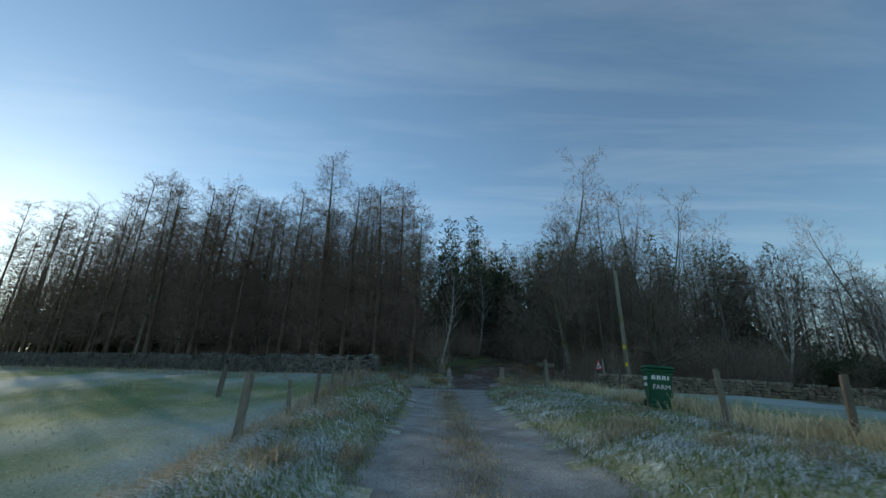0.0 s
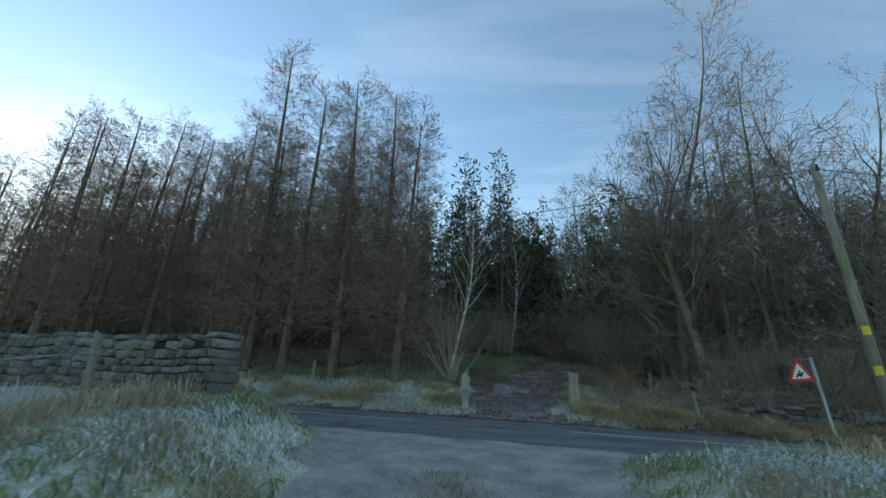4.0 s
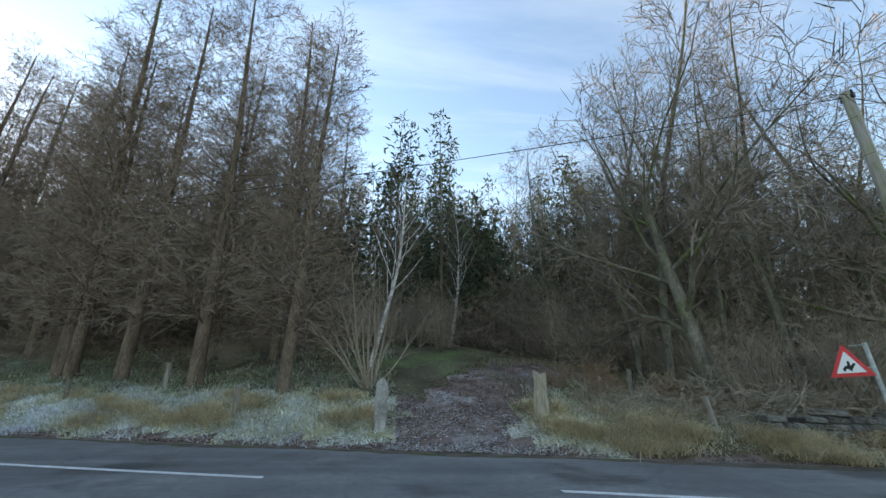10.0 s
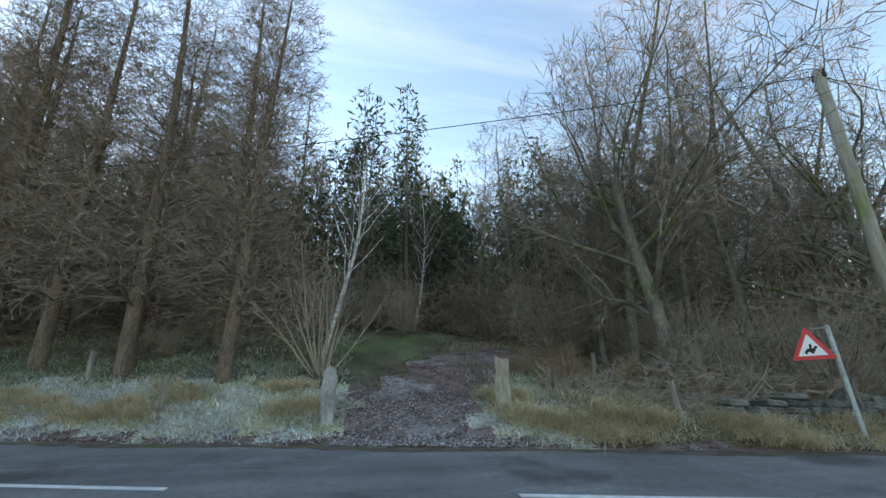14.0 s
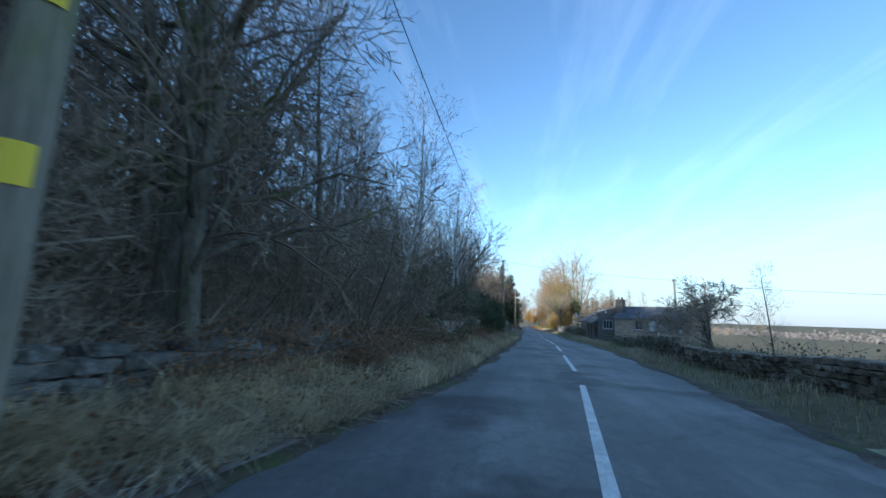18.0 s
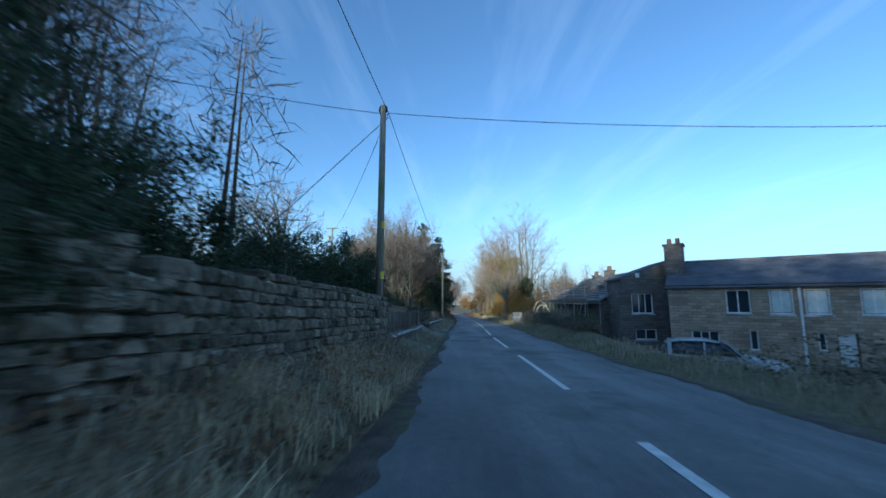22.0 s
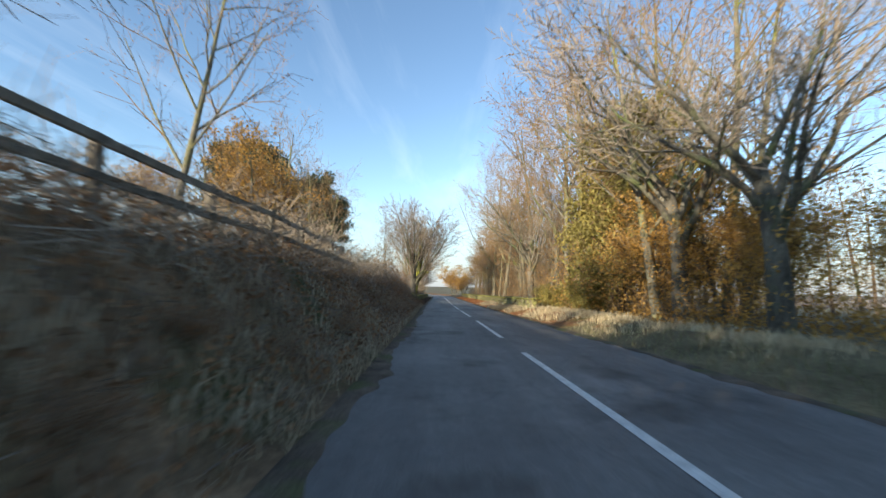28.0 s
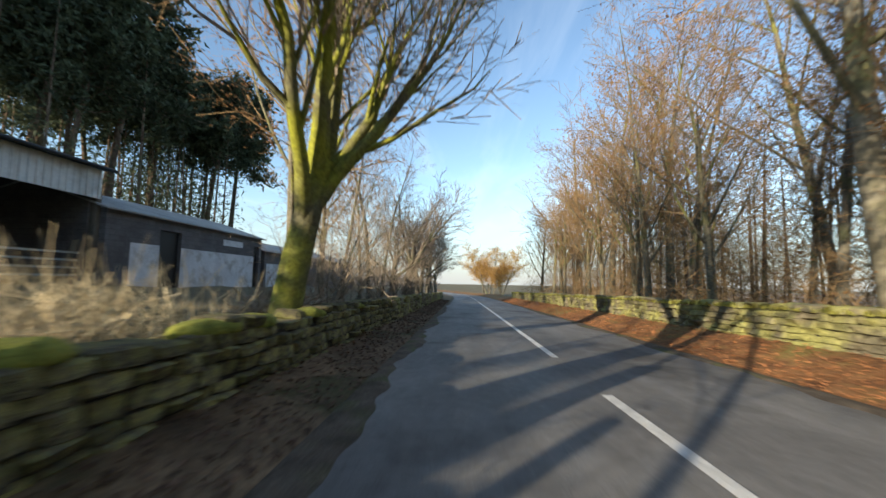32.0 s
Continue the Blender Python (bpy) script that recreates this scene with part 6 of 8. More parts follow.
def wall_with_holes(length, z0, z1, holes, thick):
    """A wall in x, z from 0 to length with real openings (x0, x1, z0, z1), its face at y = 0."""
    xs = sorted({0.0, length, *[h[0] for h in holes], *[h[1] for h in holes]})
    zs = sorted({z0, z1, *[h[2] for h in holes], *[h[3] for h in holes]})
    out = []
    bm = bmesh.new()
    cells = [(a, b, c, d) for a, b in zip(xs[:-1], xs[1:]) for c, d in zip(zs[:-1], zs[1:])]
    open_ = lambda x, z: any(h[0] < x < h[1] and h[2] < z < h[3] for h in holes)
    solid = {(i, j): not open_((xs[i] + xs[i + 1]) / 2, (zs[j] + zs[j + 1]) / 2) for i in range(len(xs) - 1) for j in range(len(zs) - 1)}
    for (i, j), s in solid.items():
        if not s:
            continue
        a, b, c, d = xs[i], xs[i + 1], zs[j], zs[j + 1]
        quads = [((a, 0, c), (b, 0, c), (b, 0, d), (a, 0, d)), ((b, thick, c), (a, thick, c), (a, thick, d), (b, thick, d))]
        if not solid.get((i - 1, j), False):
            quads.append(((a, thick, c), (a, 0, c), (a, 0, d), (a, thick, d)))
        if not solid.get((i + 1, j), False):
            quads.append(((b, 0, c), (b, thick, c), (b, thick, d), (b, 0, d)))
        if not solid.get((i, j - 1), False):
            quads.append(((a, thick, c), (b, thick, c), (b, 0, c), (a, 0, c)))
        if not solid.get((i, j + 1), False):
            quads.append(((a, 0, d), (b, 0, d), (b, thick, d), (a, thick, d)))
        for q in quads:
            bm.faces.new([bm.verts.new(v) for v in q])
    bmesh.ops.remove_doubles(bm, verts=bm.verts, dist=0.001)
    return bm


def window(parent, x0, x1, z0, z1, m, bars=1, pane_sheen=False):
    """A window set into a wall opening at y = 0.12: frame, panes, sill."""
    w = part("window", done(merge(box(x0, x1, 0.10, 0.16, z0, z0 + 0.06), box(x0, x1, 0.10, 0.16, z1 - 0.06, z1), box(x0, x0 + 0.06, 0.10, 0.16, z0 + 0.06, z1 - 0.06), box(x1 - 0.06, x1, 0.10, 0.16, z0 + 0.06, z1 - 0.06)), "window", M_FRAME), parent, "white window frame")
    w.matrix_basis = m
    n = bars + 1
    for k in range(n):
        a, b = x0 + 0.06 + (x1 - x0 - 0.12) * k / n, x0 + 0.06 + (x1 - x0 - 0.12) * (k + 1) / n
        part("pane", done(box(a, b, 0.125, 0.135, z0 + 0.06, z1 - 0.06), "pane", M_GLASS), w)
        if k:
            part("mullion", done(box(a - 0.025, a + 0.025, 0.098, 0.158, z0 + 0.06, z1 - 0.06), "mullion", M_FRAME), w)
    # added panel before the glass: the pane's pale reflection put into its colour
    if pane_sheen:
        part("curtain", done(box(x0 + 0.08, x1 - 0.08, 0.108, 0.12, z0 + 0.08, z1 - 0.08), "curtain", M_PANESHEEN), w, "pale greenish panel imitating the glass reflection")
    part("sill", done(box(x0 - 0.06, x1 + 0.06, -0.05, 0.1, z0 - 0.09, z0 - 0.005, 0.01), "sill", M_COPING), w)


def gable_roof(length, y0, y1, ez0, ez1, rz, ry, mat, over=0.18, thick=0.12):
    """Two sloping slabs along x from 0 to length; eaves at y0, y1, ridge at ry."""
    def slab(ya, za, yb, zb):
        d = Vector((0, yb - ya, zb - za)).normalized()
        n = Vector((0, -d.z, d.y)) * thick
        if n.z < 0:
            n = -n
        pts = [(ya - d.y * over, za - d.z * over), (yb, zb)]
        bm = bmesh.new()
        vs = []
        for x in (-over, length + over):
            for y, z in pts:
                vs.append(bm.verts.new((x, y, z)))
                vs.append(bm.verts.new((x, y + n.y, z + n.z)))
        for f in ((0, 1, 3, 2), (4, 6, 7, 5), (0, 4, 5, 1), (2, 3, 7, 6), (0, 2, 6, 4), (1, 5, 7, 3)):
            bm.faces.new([vs[i] for i in f])
        bmesh.ops.recalc_face_normals(bm, faces=bm.faces)
        return bm
    return slab(y0, ez0, ry, rz), slab(y1, ez1, ry, rz)


def side_wall(y0, y1, z0, eave0, eave1, ry, rz, thick=0.4):
    """A gable end in the y, z plane, thickened along x."""
    pts = [(y0, z0), (y1, z0), (y1, eave1), (ry, rz), (y0, eave0)]
    bm = bmesh.new()
    f = bm.faces.new([bm.verts.new((0, y, z)) for y, z in pts])
    r = bmesh.ops.extrude_face_region(bm, geom=[f])
    bmesh.ops.translate(bm, vec=(thick, 0, 0), verts=[g for g in r["geom"] if isinstance(g, bmesh.types.BMVert)])
    bmesh.ops.recalc_face_normals(bm, faces=bm.faces)
    return bm


def chimney(parent, x, y, z0, z1, w, d, pots, mat, pot_mat):
    c = part("chimney", done(merge(box(x - w / 2, x + w / 2, y - d / 2, y + d / 2, z0, z1), box(x - w / 2 - 0.06, x + w / 2 + 0.06, y - d / 2 - 0.06, y + d / 2 + 0.06, z1, z1 + 0.1)), "chimney", mat), parent)
    for k in range(pots):
        px = x + (k - (pots - 1) / 2) * w / max(pots, 1) * 0.9
        part("chimney_pot", done(rod((px, y, z1 + 0.1), (px, y, z1 + 0.42), 0.12, 0.1, 12), "chimney_pot", pot_mat), c)


# first cottage: long front with four upper windows
LA, DA = 8.8, 5.4
base_a = -3.25
house = empty("stone_cottage", pose(60.7, -7.0, 0, 0, 0, -124.75))
tagged(house, "two-storey brown stone cottage with a slate roof and white windows", "house")
holes = [(2.3, 3.2, -0.48, 0.6), (3.85, 4.65, -0.48, 0.6), (5.0, 5.8, -0.48, 0.6), (6.65, 7.45, -0.48, 0.6), (0.85, 1.95, -1.98, -1.3), (3.05, 3.36, -2.08, -1.2), (5.28, 5.55, -1.95, -1.2), (5.85, 6.45, -2.9, -1.2)]
I = Matrix()
part("wall", done(wall_with_holes(LA, base_a, 0.78, holes, 0.4), "wall", M_HOUSESTONE), house)
part("wall", done(side_wall(0.4, DA - 0.4, base_a, 0.78 + 0.2, 0.78 + 0.2, DA / 2, 2.02), "wall", M_DARKSTONE), house, "dark stone gable wall")
ob = part("wall", done(side_wall(0.4, DA - 0.4, base_a, 0.98, 0.98, DA / 2, 2.02), "wall", M_DARKSTONE), house, "dark stone gable wall")
ob.matrix_basis = Matrix.Translation((LA - 0.4, 0, 0))
part("wall", done(box(0, LA, DA - 0.4, DA, base_a, 0.78), "wall", M_HOUSESTONE), house)
r1, r2 = gable_roof(LA, 0, DA, 0.78, 0.78, 2.05, DA / 2, M_SLATE, 0.1)
part("roof", done(r1, "roof", M_SLATE), house)
part("roof", done(r2, "roof", M_SLATE), house)
part("ridge", done(rod((-0.1, DA / 2, 2.16), (LA + 0.1, DA / 2, 2.16), 0.1, sides=8), "ridge", M_SLATE), house)
for k, h in enumerate(holes[:7]):
    window(house, *h[:2], h[2], h[3], I, bars=2 if k == 4 else (1 if k < 4 else 0), pane_sheen=k in (1, 2, 3))
part("door", done(box(5.9, 6.4, 0.12, 0.18, -2.9, -1.2), "door", M_FRAME), house, "white plank door")
part("drainpipe", done(rod((4.85, -0.06, base_a), (4.85, -0.06, 0.75), 0.05), "drainpipe", M_FRAME), house, "white drainpipe")
part("gutter", done(rod((-0.1, -0.12, 0.72), (LA + 0.1, -0.12, 0.72), 0.06), "gutter", M_SLATE), house)
chimney(house, 0.25, 1.5, 0.0, 2.95, 0.85, 0.85, 2, M_DARKSTONE, M_POT)
chimney(house, LA + 0.1, 1.6, -1.0, 2.15, 0.9, 1.6, 0, M_DARKSTONE, M_POT)
part("aerial", done(merge(rod((0.3, 2.6, 2.0), (0.3, 2.6, 3.0), 0.015), rod((0.0, 2.6, 2.9), (0.7, 2.6, 2.95), 0.01)), "aerial", M_GALV), house)

# taller gable block beside it
block_b = empty("gable_cottage", pose(62.9, -5.65, 0, 0, 0, -98.6))
tagged(block_b, "tall dark stone gable end with white casement windows", "house")
holes = [(0.5, 1.6, -0.6, 0.5), (0.62, 1.7, -2.0, -1.42)]
part("wall", done(wall_with_holes(5.2, -3.25, 1.3, holes, 0.4), "wall", M_DARKSTONE), block_b)
bm = bmesh.new()
f = bm.faces.new([bm.verts.new(v) for v in ((0, 0, 1.3), (5.2, 0, 1.3), (2.6, 0, 2.2))])
r = bmesh.ops.extrude_face_region(bm, geom=[f])
bmesh.ops.translate(bm, vec=(0, 0.4, 0), verts=[g for g in r["geom"] if isinstance(g, bmesh.types.BMVert)])
bmesh.ops.recalc_face_normals(bm, faces=bm.faces)
part("gable", done(bm, "gable", M_DARKSTONE), block_b)
part("wall", done(box(0, 0.4, 0.4, 3.2, -3.25, 1.3), "wall", M_DARKSTONE), block_b)
part("wall", done(box(4.8, 5.2, 0.4, 3.2, -3.25, 1.3), "wall", M_DARKSTONE), block_b)
for s in (0, 1):
    xa, xb = (-0.15, 2.6) if s == 0 else (5.35, 2.6)
    bm = bmesh.new()
    vs = [bm.verts.new(v) for v in ((xa, 0.02, 1.24), (xb, 0.02, 2.22), (xb, 3.3, 2.22), (xa, 3.3, 1.24), (xa, 0.02, 1.36), (xb, 0.02, 2.35), (xb, 3.3, 2.35), (xa, 3.3, 1.36))]
    for q in ((0, 1, 2, 3), (4, 5, 6, 7), (0, 4, 5, 1), (1, 5, 6, 2), (2, 6, 7, 3), (3, 7, 4, 0)):
        bm.faces.new([vs[i] for i in q])
    bmesh.ops.recalc_face_normals(bm, faces=bm.faces)
    part("roof", done(bm, "roof", M_SLATE), block_b)
for h in holes:
    window(block_b, h[0], h[1], h[2], h[3], I, bars=2 if h[3] > 0 else 1)
part("lamp", done(box(0.75, 0.95, -0.12, 0.0, 1.35, 1.6, 0.02), "lamp", M_FRAME), block_b, "small white wall lamp")

# low range being re-roofed
LB = 11.0
low = empty("cottage_range", pose(65.9, -5.6, 0, 0, 0, 0))
tagged(low, "low cottage range with a half-stripped battened roof", "house")
part("wall", done(box(0, LB, -0.4, 0, -3.3, 0.1), "wall", M_DARKSTONE), low)
part("wall", done(box(0, LB, -5.8, -5.4, -3.3, 0.1), "wall", M_DARKSTONE), low)
for xx in (0.0, LB - 0.4):
    ob = part("wall", done(side_wall(-5.4, -0.4, -3.3, 0.3, 0.3, -2.9, 1.8), "wall", M_DARKSTONE), low)
    ob.matrix_basis = Matrix.Translation((xx, 0, 0))
r1, r2 = gable_roof(LB, 0, -5.8, 0.12, 0.12, 1.9, -2.9, M_FELT, 0.15)
part("roof", done(r1, "roof", M_FELT), low, "pale roofing membrane under battens")
part("roof", done(r2, "roof", M_SLATE), low)
for k in range(14):
    t = k / 13.5
    y, z = -2.9 * t + 0.1 * (1 - t), 0.12 + 1.78 * t + 0.145
    part("batten", done(box(-0.1 + (0.8 * (k % 3 == 1)), LB + 0.1 - 0.6 * (k % 4 == 2), y - 0.05, y + 0.05, z, z + 0.05), "batten", M_SLATE if k % 2 else M_PLANK), low)
for k, (bx, bz) in enumerate(((2.6, 0.75), (3.6, 0.6), (5.6, 0.7))):
    part("slate_stack", done(block(0.6, 0.3, 0.25, 0.03, 0.02, _srng, (bx, -1.0, bz + 0.18)), "slate_stack", M_SLATE), low)
chimney(low, 5.6, -2.9, 1.5, 2.35, 0.7, 0.55, 2, M_DARKSTONE, M_POT)
chimney(low, 8.6, -3.0, 1.5, 2.15, 0.6, 0.5, 2, M_DARKSTONE, M_POT)
part("door", done(box(4.0, 5.2, 0.0, 0.05, -3.2, -1.0), "door", M_PLANK), low)

# scaffolding
sc = empty("scaffolding", pose(65.5, -4.5, 0, 0, 0, 0))
tagged(sc, "steel tube scaffolding with plank deck along the stripped roof", "scaffolding")
gz = float(ground_z(70, -4.5))
for k in range(6):
    x = k * 2.2
    for y in (0.0, -0.9):
        part("standard", done(rod((x, y, gz - 0.05), (x, y, 1.1 if y == 0 else 0.3), 0.03, sides=8), "standard", M_TUBE), sc)
    part("transom", done(rod((x, 0.15, -0.06), (x, -1.0, -0.06), 0.03, sides=6), "transom", M_TUBE), sc)
    if k < 5:
        part("brace", done(rod((x + (0 if k % 2 else 2.2), 0.05, gz), (x + (2.2 if k % 2 else 0.2), 0.05, 0.15), 0.03, sides=6), "brace", M_TUBE), sc)
for z in (-0.1, 0.5, 0.95):
    part("ledger", done(rod((-0.4, 0.02, z), (11.6, 0.02, z), 0.03, sides=8), "ledger", M_TUBE), sc)
for k in range(4):
    part("plank", done(block(11.8, 0.21, 0.045, 0.005, 0.0, _srng, (5.6, -0.12 - 0.23 * k, -0.03)), "plank", M_PLANK), sc)
part("toe_board", done(block(11.8, 0.03, 0.18, 0.005, 0, _srng, (5.6, 0.06, 0.02)), "toe_board", M_PLANK), sc)
for k in range(3):
    part("loose_tube", done(rod((8.2 + 0.12 * k, -0.3, 0.05), (10.8 + 0.1 * k, -0.2 - 0.1 * k, 1.45), 0.03, sides=6), "loose_tube", M_TUBE), sc)

# parked car
M_CARPAINT = surface("silver_white_paint", (0.42, 0.44, 0.46), (0.55, 0.57, 0.58), 1.0, rough=0.25, spec=0.6)
M_TYRE = material("tyre_rubber", (0.015, 0.015, 0.016), 0.85, 0.2)
M_RIM = material("alloy_rim", (0.5, 0.5, 0.52), 0.3, 0.5, 0.9)
M_LAMP = material("head_lamp", (0.6, 0.62, 0.62), 0.15, 0.6)
cx, cy = 56.4, -6.3
car = empty("parked_car", pose(cx, cy, float(ground_z(cx, cy)) + 0.0, 0, 0, -118))
tagged(car, "pale silver hatchback car parked before the cottage", "car")
prof_low = [(-2.05, 0.25), (2.05, 0.25), (2.12, 0.55), (2.0, 0.78), (1.0, 0.98), (-1.95, 0.98), (-2.1, 0.7)]
prof_top = [(-1.95, 0.96), (1.0, 0.96), (0.25, 1.42), (-0.3, 1.5), (-1.2, 1.48), (-1.75, 1.3)]
bm = prism(prof_low, 1.74)
bmesh.ops.bevel(bm, geom=bm.edges[:], offset=0.08, segments=3, affect="EDGES")
part("body", done(bm, "body", M_CARPAINT, True), car)
bm = prism(prof_top, 1.5)
bmesh.ops.bevel(bm, geom=bm.edges[:], offset=0.1, segments=2, affect="EDGES")
part("cabin_glass", done(bm, "cabin_glass", M_GLASS, True), car, "dark window glass")
bm = prism([(0.1, 1.44), (-0.3, 1.525), (-1.2, 1.51), (-1.7, 1.36), (-1.2, 1.47), (-0.3, 1.485)], 1.46)
part("roof", done(bm, "roof", M_CARPAINT, True), car)
for s in (-1, 1):
    for px, pw in ((0.62, 0.06), (-0.45, 0.07), (-1.6, 0.14)):
        part("pillar", done(prism([(px + 0.1, 0.95), (px + 0.1 + pw, 0.95), (px - 0.35 + pw, 1.46), (px - 0.35, 1.46)] if px > 0 else [(px, 0.95), (px + pw, 0.95), (px + pw, 1.46), (px, 1.46)], 0.05, Matrix.Translation((0, 0.745 * s, 0))), "pillar", M_CARPAINT), car)
    for wx in (-1.28, 1.3):
        wheel = part("wheel", done(rod((wx, 0.68 * s, 0.31), (wx, 0.89 * s, 0.31), 0.31, sides=20), "wheel", M_TYRE, False), car)
        part("rim", done(rod((wx, 0.86 * s, 0.31), (wx, 0.9 * s, 0.31), 0.2, sides=14), "rim", M_RIM), wheel)
    part("headlight", done(block(0.12, 0.34, 0.14, 0.04, 0, None, (2.0, 0.62 * s, 0.62)), "headlight", M_LAMP), car, "clear headlight")
    part("mirror", done(block(0.12, 0.2, 0.13, 0.03, 0, None, (0.75, 0.95 * s, 0.98)), "mirror", M_CARPAINT), car)

# barns
M_CLAD = surface("pale_cladding", (0.56, 0.60, 0.59), (0.72, 0.76, 0.75), 1.2, rough=0.5, fine=8, fine_amount=0.12, patch=(0.45, 0.46, 0.43), patch_scale=0.7)
M_SHEET = surface("grey_sheet_roof", (0.26, 0.26, 0.25), (0.42, 0.42, 0.4), 0.6, rough=0.75, fine=9, fine_amount=0.25)
M_BLOCKWORK = masonry("grey_blockwork", (0.16, 0.15, 0.15), (0.10, 0.095, 0.095), 0.8, (0.45, 0.22), 0.12)
M_WHITEWASH = surface("whitewash", (0.55, 0.56, 0.58), (0.74, 0.75, 0.76), 1.0, rough=0.85, fine=10, fine_amount=0.15, patch=(0.42, 0.4, 0.37), patch_scale=1.2)


def ribbed(x0, x1, z0, z1, pitch=0.25, depth=0.035):
    """Profiled sheet in x, z with real ribs."""
    ribs = []
    x = x0 + 0.1
    while x < x1 - 0.1:
        ribs.append(box(x, x + 0.07, -depth, -0.001, z0, z1))
        x += pitch
    return merge(box(x0, x1, 0.0, 0.02, z0, z1), *ribs)


b1 = empty("open_barn", pose(148.6, 16.1, 0.36))
tagged(b1, "open-fronted farm barn with pale profiled cladding over a dark bay", "barn")
L1 = 20.0
zt, zc = 0.58, -0.55
gz1 = float(ground_z(150, 16)) - 0.9
part("cladding", done(ribbed(0, L1, zc, zt), "cladding", M_CLAD), b1)
for k in range(5):
    part("post", done(box(k * 5 - 0.1 + (0.1 if k == 0 else 0), k * 5 + 0.1, 0.06, 0.3, gz1, zc + 0.3), "post", M_OLDWOOD), b1)
part("back_wall", done(box(0, L1, 9.8, 10.0, gz1, 1.6), "back_wall", M_BLOCKWORK), b1)
for xx in (0.0, L1 - 0.15):
    part("end_wall", done(box(xx, xx + 0.15, 0.32, 9.8, gz1, 0.5), "end_wall", M_BLOCKWORK), b1)
bm = bmesh.new()
vs = [bm.verts.new(v) for v in ((-0.3, -0.25, 0.6), (L1 + 0.3, -0.25, 0.6), (L1 + 0.3, 10.2, 1.75), (-0.3, 10.2, 1.75), (-0.3, -0.25, 0.7), (L1 + 0.3, -0.25, 0.7), (L1 + 0.3, 10.2, 1.85), (-0.3, 10.2, 1.85))]
for q in ((0, 1, 2, 3), (4, 5, 6, 7), (0, 4, 5, 1), (1, 5, 6, 2), (2, 6, 7, 3), (3, 7, 4, 0)):
    bm.faces.new([vs[i] for i in q])
bmesh.ops.recalc_face_normals(bm, faces=bm.faces)
part("roof", done(bm, "roof", M_SLATE), b1)
part("gutter", done(rod((-0.3, -0.3, 0.6), (L1 + 0.3, -0.3, 0.6), 0.07), "gutter", M_BLACK), b1)
for k in range(3):
    part("hurdle", done(merge(*[box(5 * k + 5.3, 5 * k + 9.7, 0.4, 0.45, gz1 + 0.35 + 0.28 * r, gz1 + 0.42 + 0.28 * r) for r in range(4)]), "hurdle", M_GALV), b1, "galvanised feed barrier")

b2 = empty("low_barn", pose(168.7, 15.9, 0.45))
tagged(b2, "low farm building, grey above and whitewashed below", "barn")
L2 = 12.0
gz2 = float(ground_z(172, 16)) - 0.9
part("wall", done(wall_with_holes(L2, gz2, -0.95, [(2.8, 4.2, gz2 + 0.02, -1.45), (11.0, 11.7, gz2 + 0.02, -1.5)], 0.25), "wall", M_BLOCKWORK), b2)
for xa, xb in ((1.2, 2.8), (4.2, 11.0)):
    part("whitewash", done(box(xa, xb, -0.012, -0.003, gz2 + 0.3, -2.2), "whitewash", M_WHITEWASH), b2, "whitewashed lower wall")
part("door", done(box(2.85, 4.15, 0.15, 0.2, gz2, -1.46), "door", M_BLACK), b2, "dark doorway")
part("door", done(box(11.05, 11.65, 0.15, 0.2, gz2, -1.52), "door", M_BLACK), b2, "dark doorway")
part("board", done(box(7.6, 9.6, -0.04, -0.003, -1.75, -1.4), "board", M_WHITEWASH), b2, "pale notice board")
part("end_wall", done(box(0, 0.2, 0.25, 6, gz2, -0.95), "end_wall", M_BLOCKWORK), b2)
part("end_wall", done(box(L2 - 0.2, L2, 0.25, 6, gz2, -0.95), "end_wall", M_BLOCKWORK), b2)
part("back_wall", done(box(0, L2, 6, 6.2, gz2, -0.95), "back_wall", M_BLOCKWORK), b2)
r1, r2 = gable_roof(L2, 0, 6.2, -0.93, -0.93, 0.1, 3.1, M_SHEET, 0.25, 0.07)
part("roof", done(r1, "roof", M_SHEET), b2, "pale grey sheet roof")
part("roof", done(r2, "roof", M_SHEET), b2)

b3 = empty("long_shed", pose(182.2, 16.4, 0.4))
tagged(b3, "long low farm shed with a sheet roof beyond the yard", "barn")
L3, gz3 = 24.0, float(ground_z(190, 16)) - 1.0
part("wall", done(box(0, L3, 0, 0.25, gz3, -1.6), "wall", M_BLOCKWORK), b3)
part("wall", done(box(0, L3, 7.0, 7.25, gz3, -1.6), "wall", M_BLOCKWORK), b3)
for xx in (0, L3 - 0.25):
    ob = part("wall", done(side_wall(0.25, 7.0, gz3, -1.6, -1.6, 3.6, -0.6, 0.25), "wall", M_BLOCKWORK), b3)
    ob.matrix_basis = Matrix.Translation((xx, 0, 0))
part("whitewash", done(box(0.3, 7, -0.012, -0.003, gz3 + 0.3, -2.5), "whitewash", M_WHITEWASH), b3)
r1, r2 = gable_roof(L3, 0, 7.25, -1.6, -1.6, -0.5, 3.6, M_SHEET, 0.25, 0.07)
part("roof", done(r1, "roof", M_SHEET), b3)
part("roof", done(r2, "roof", M_SHEET), b3)

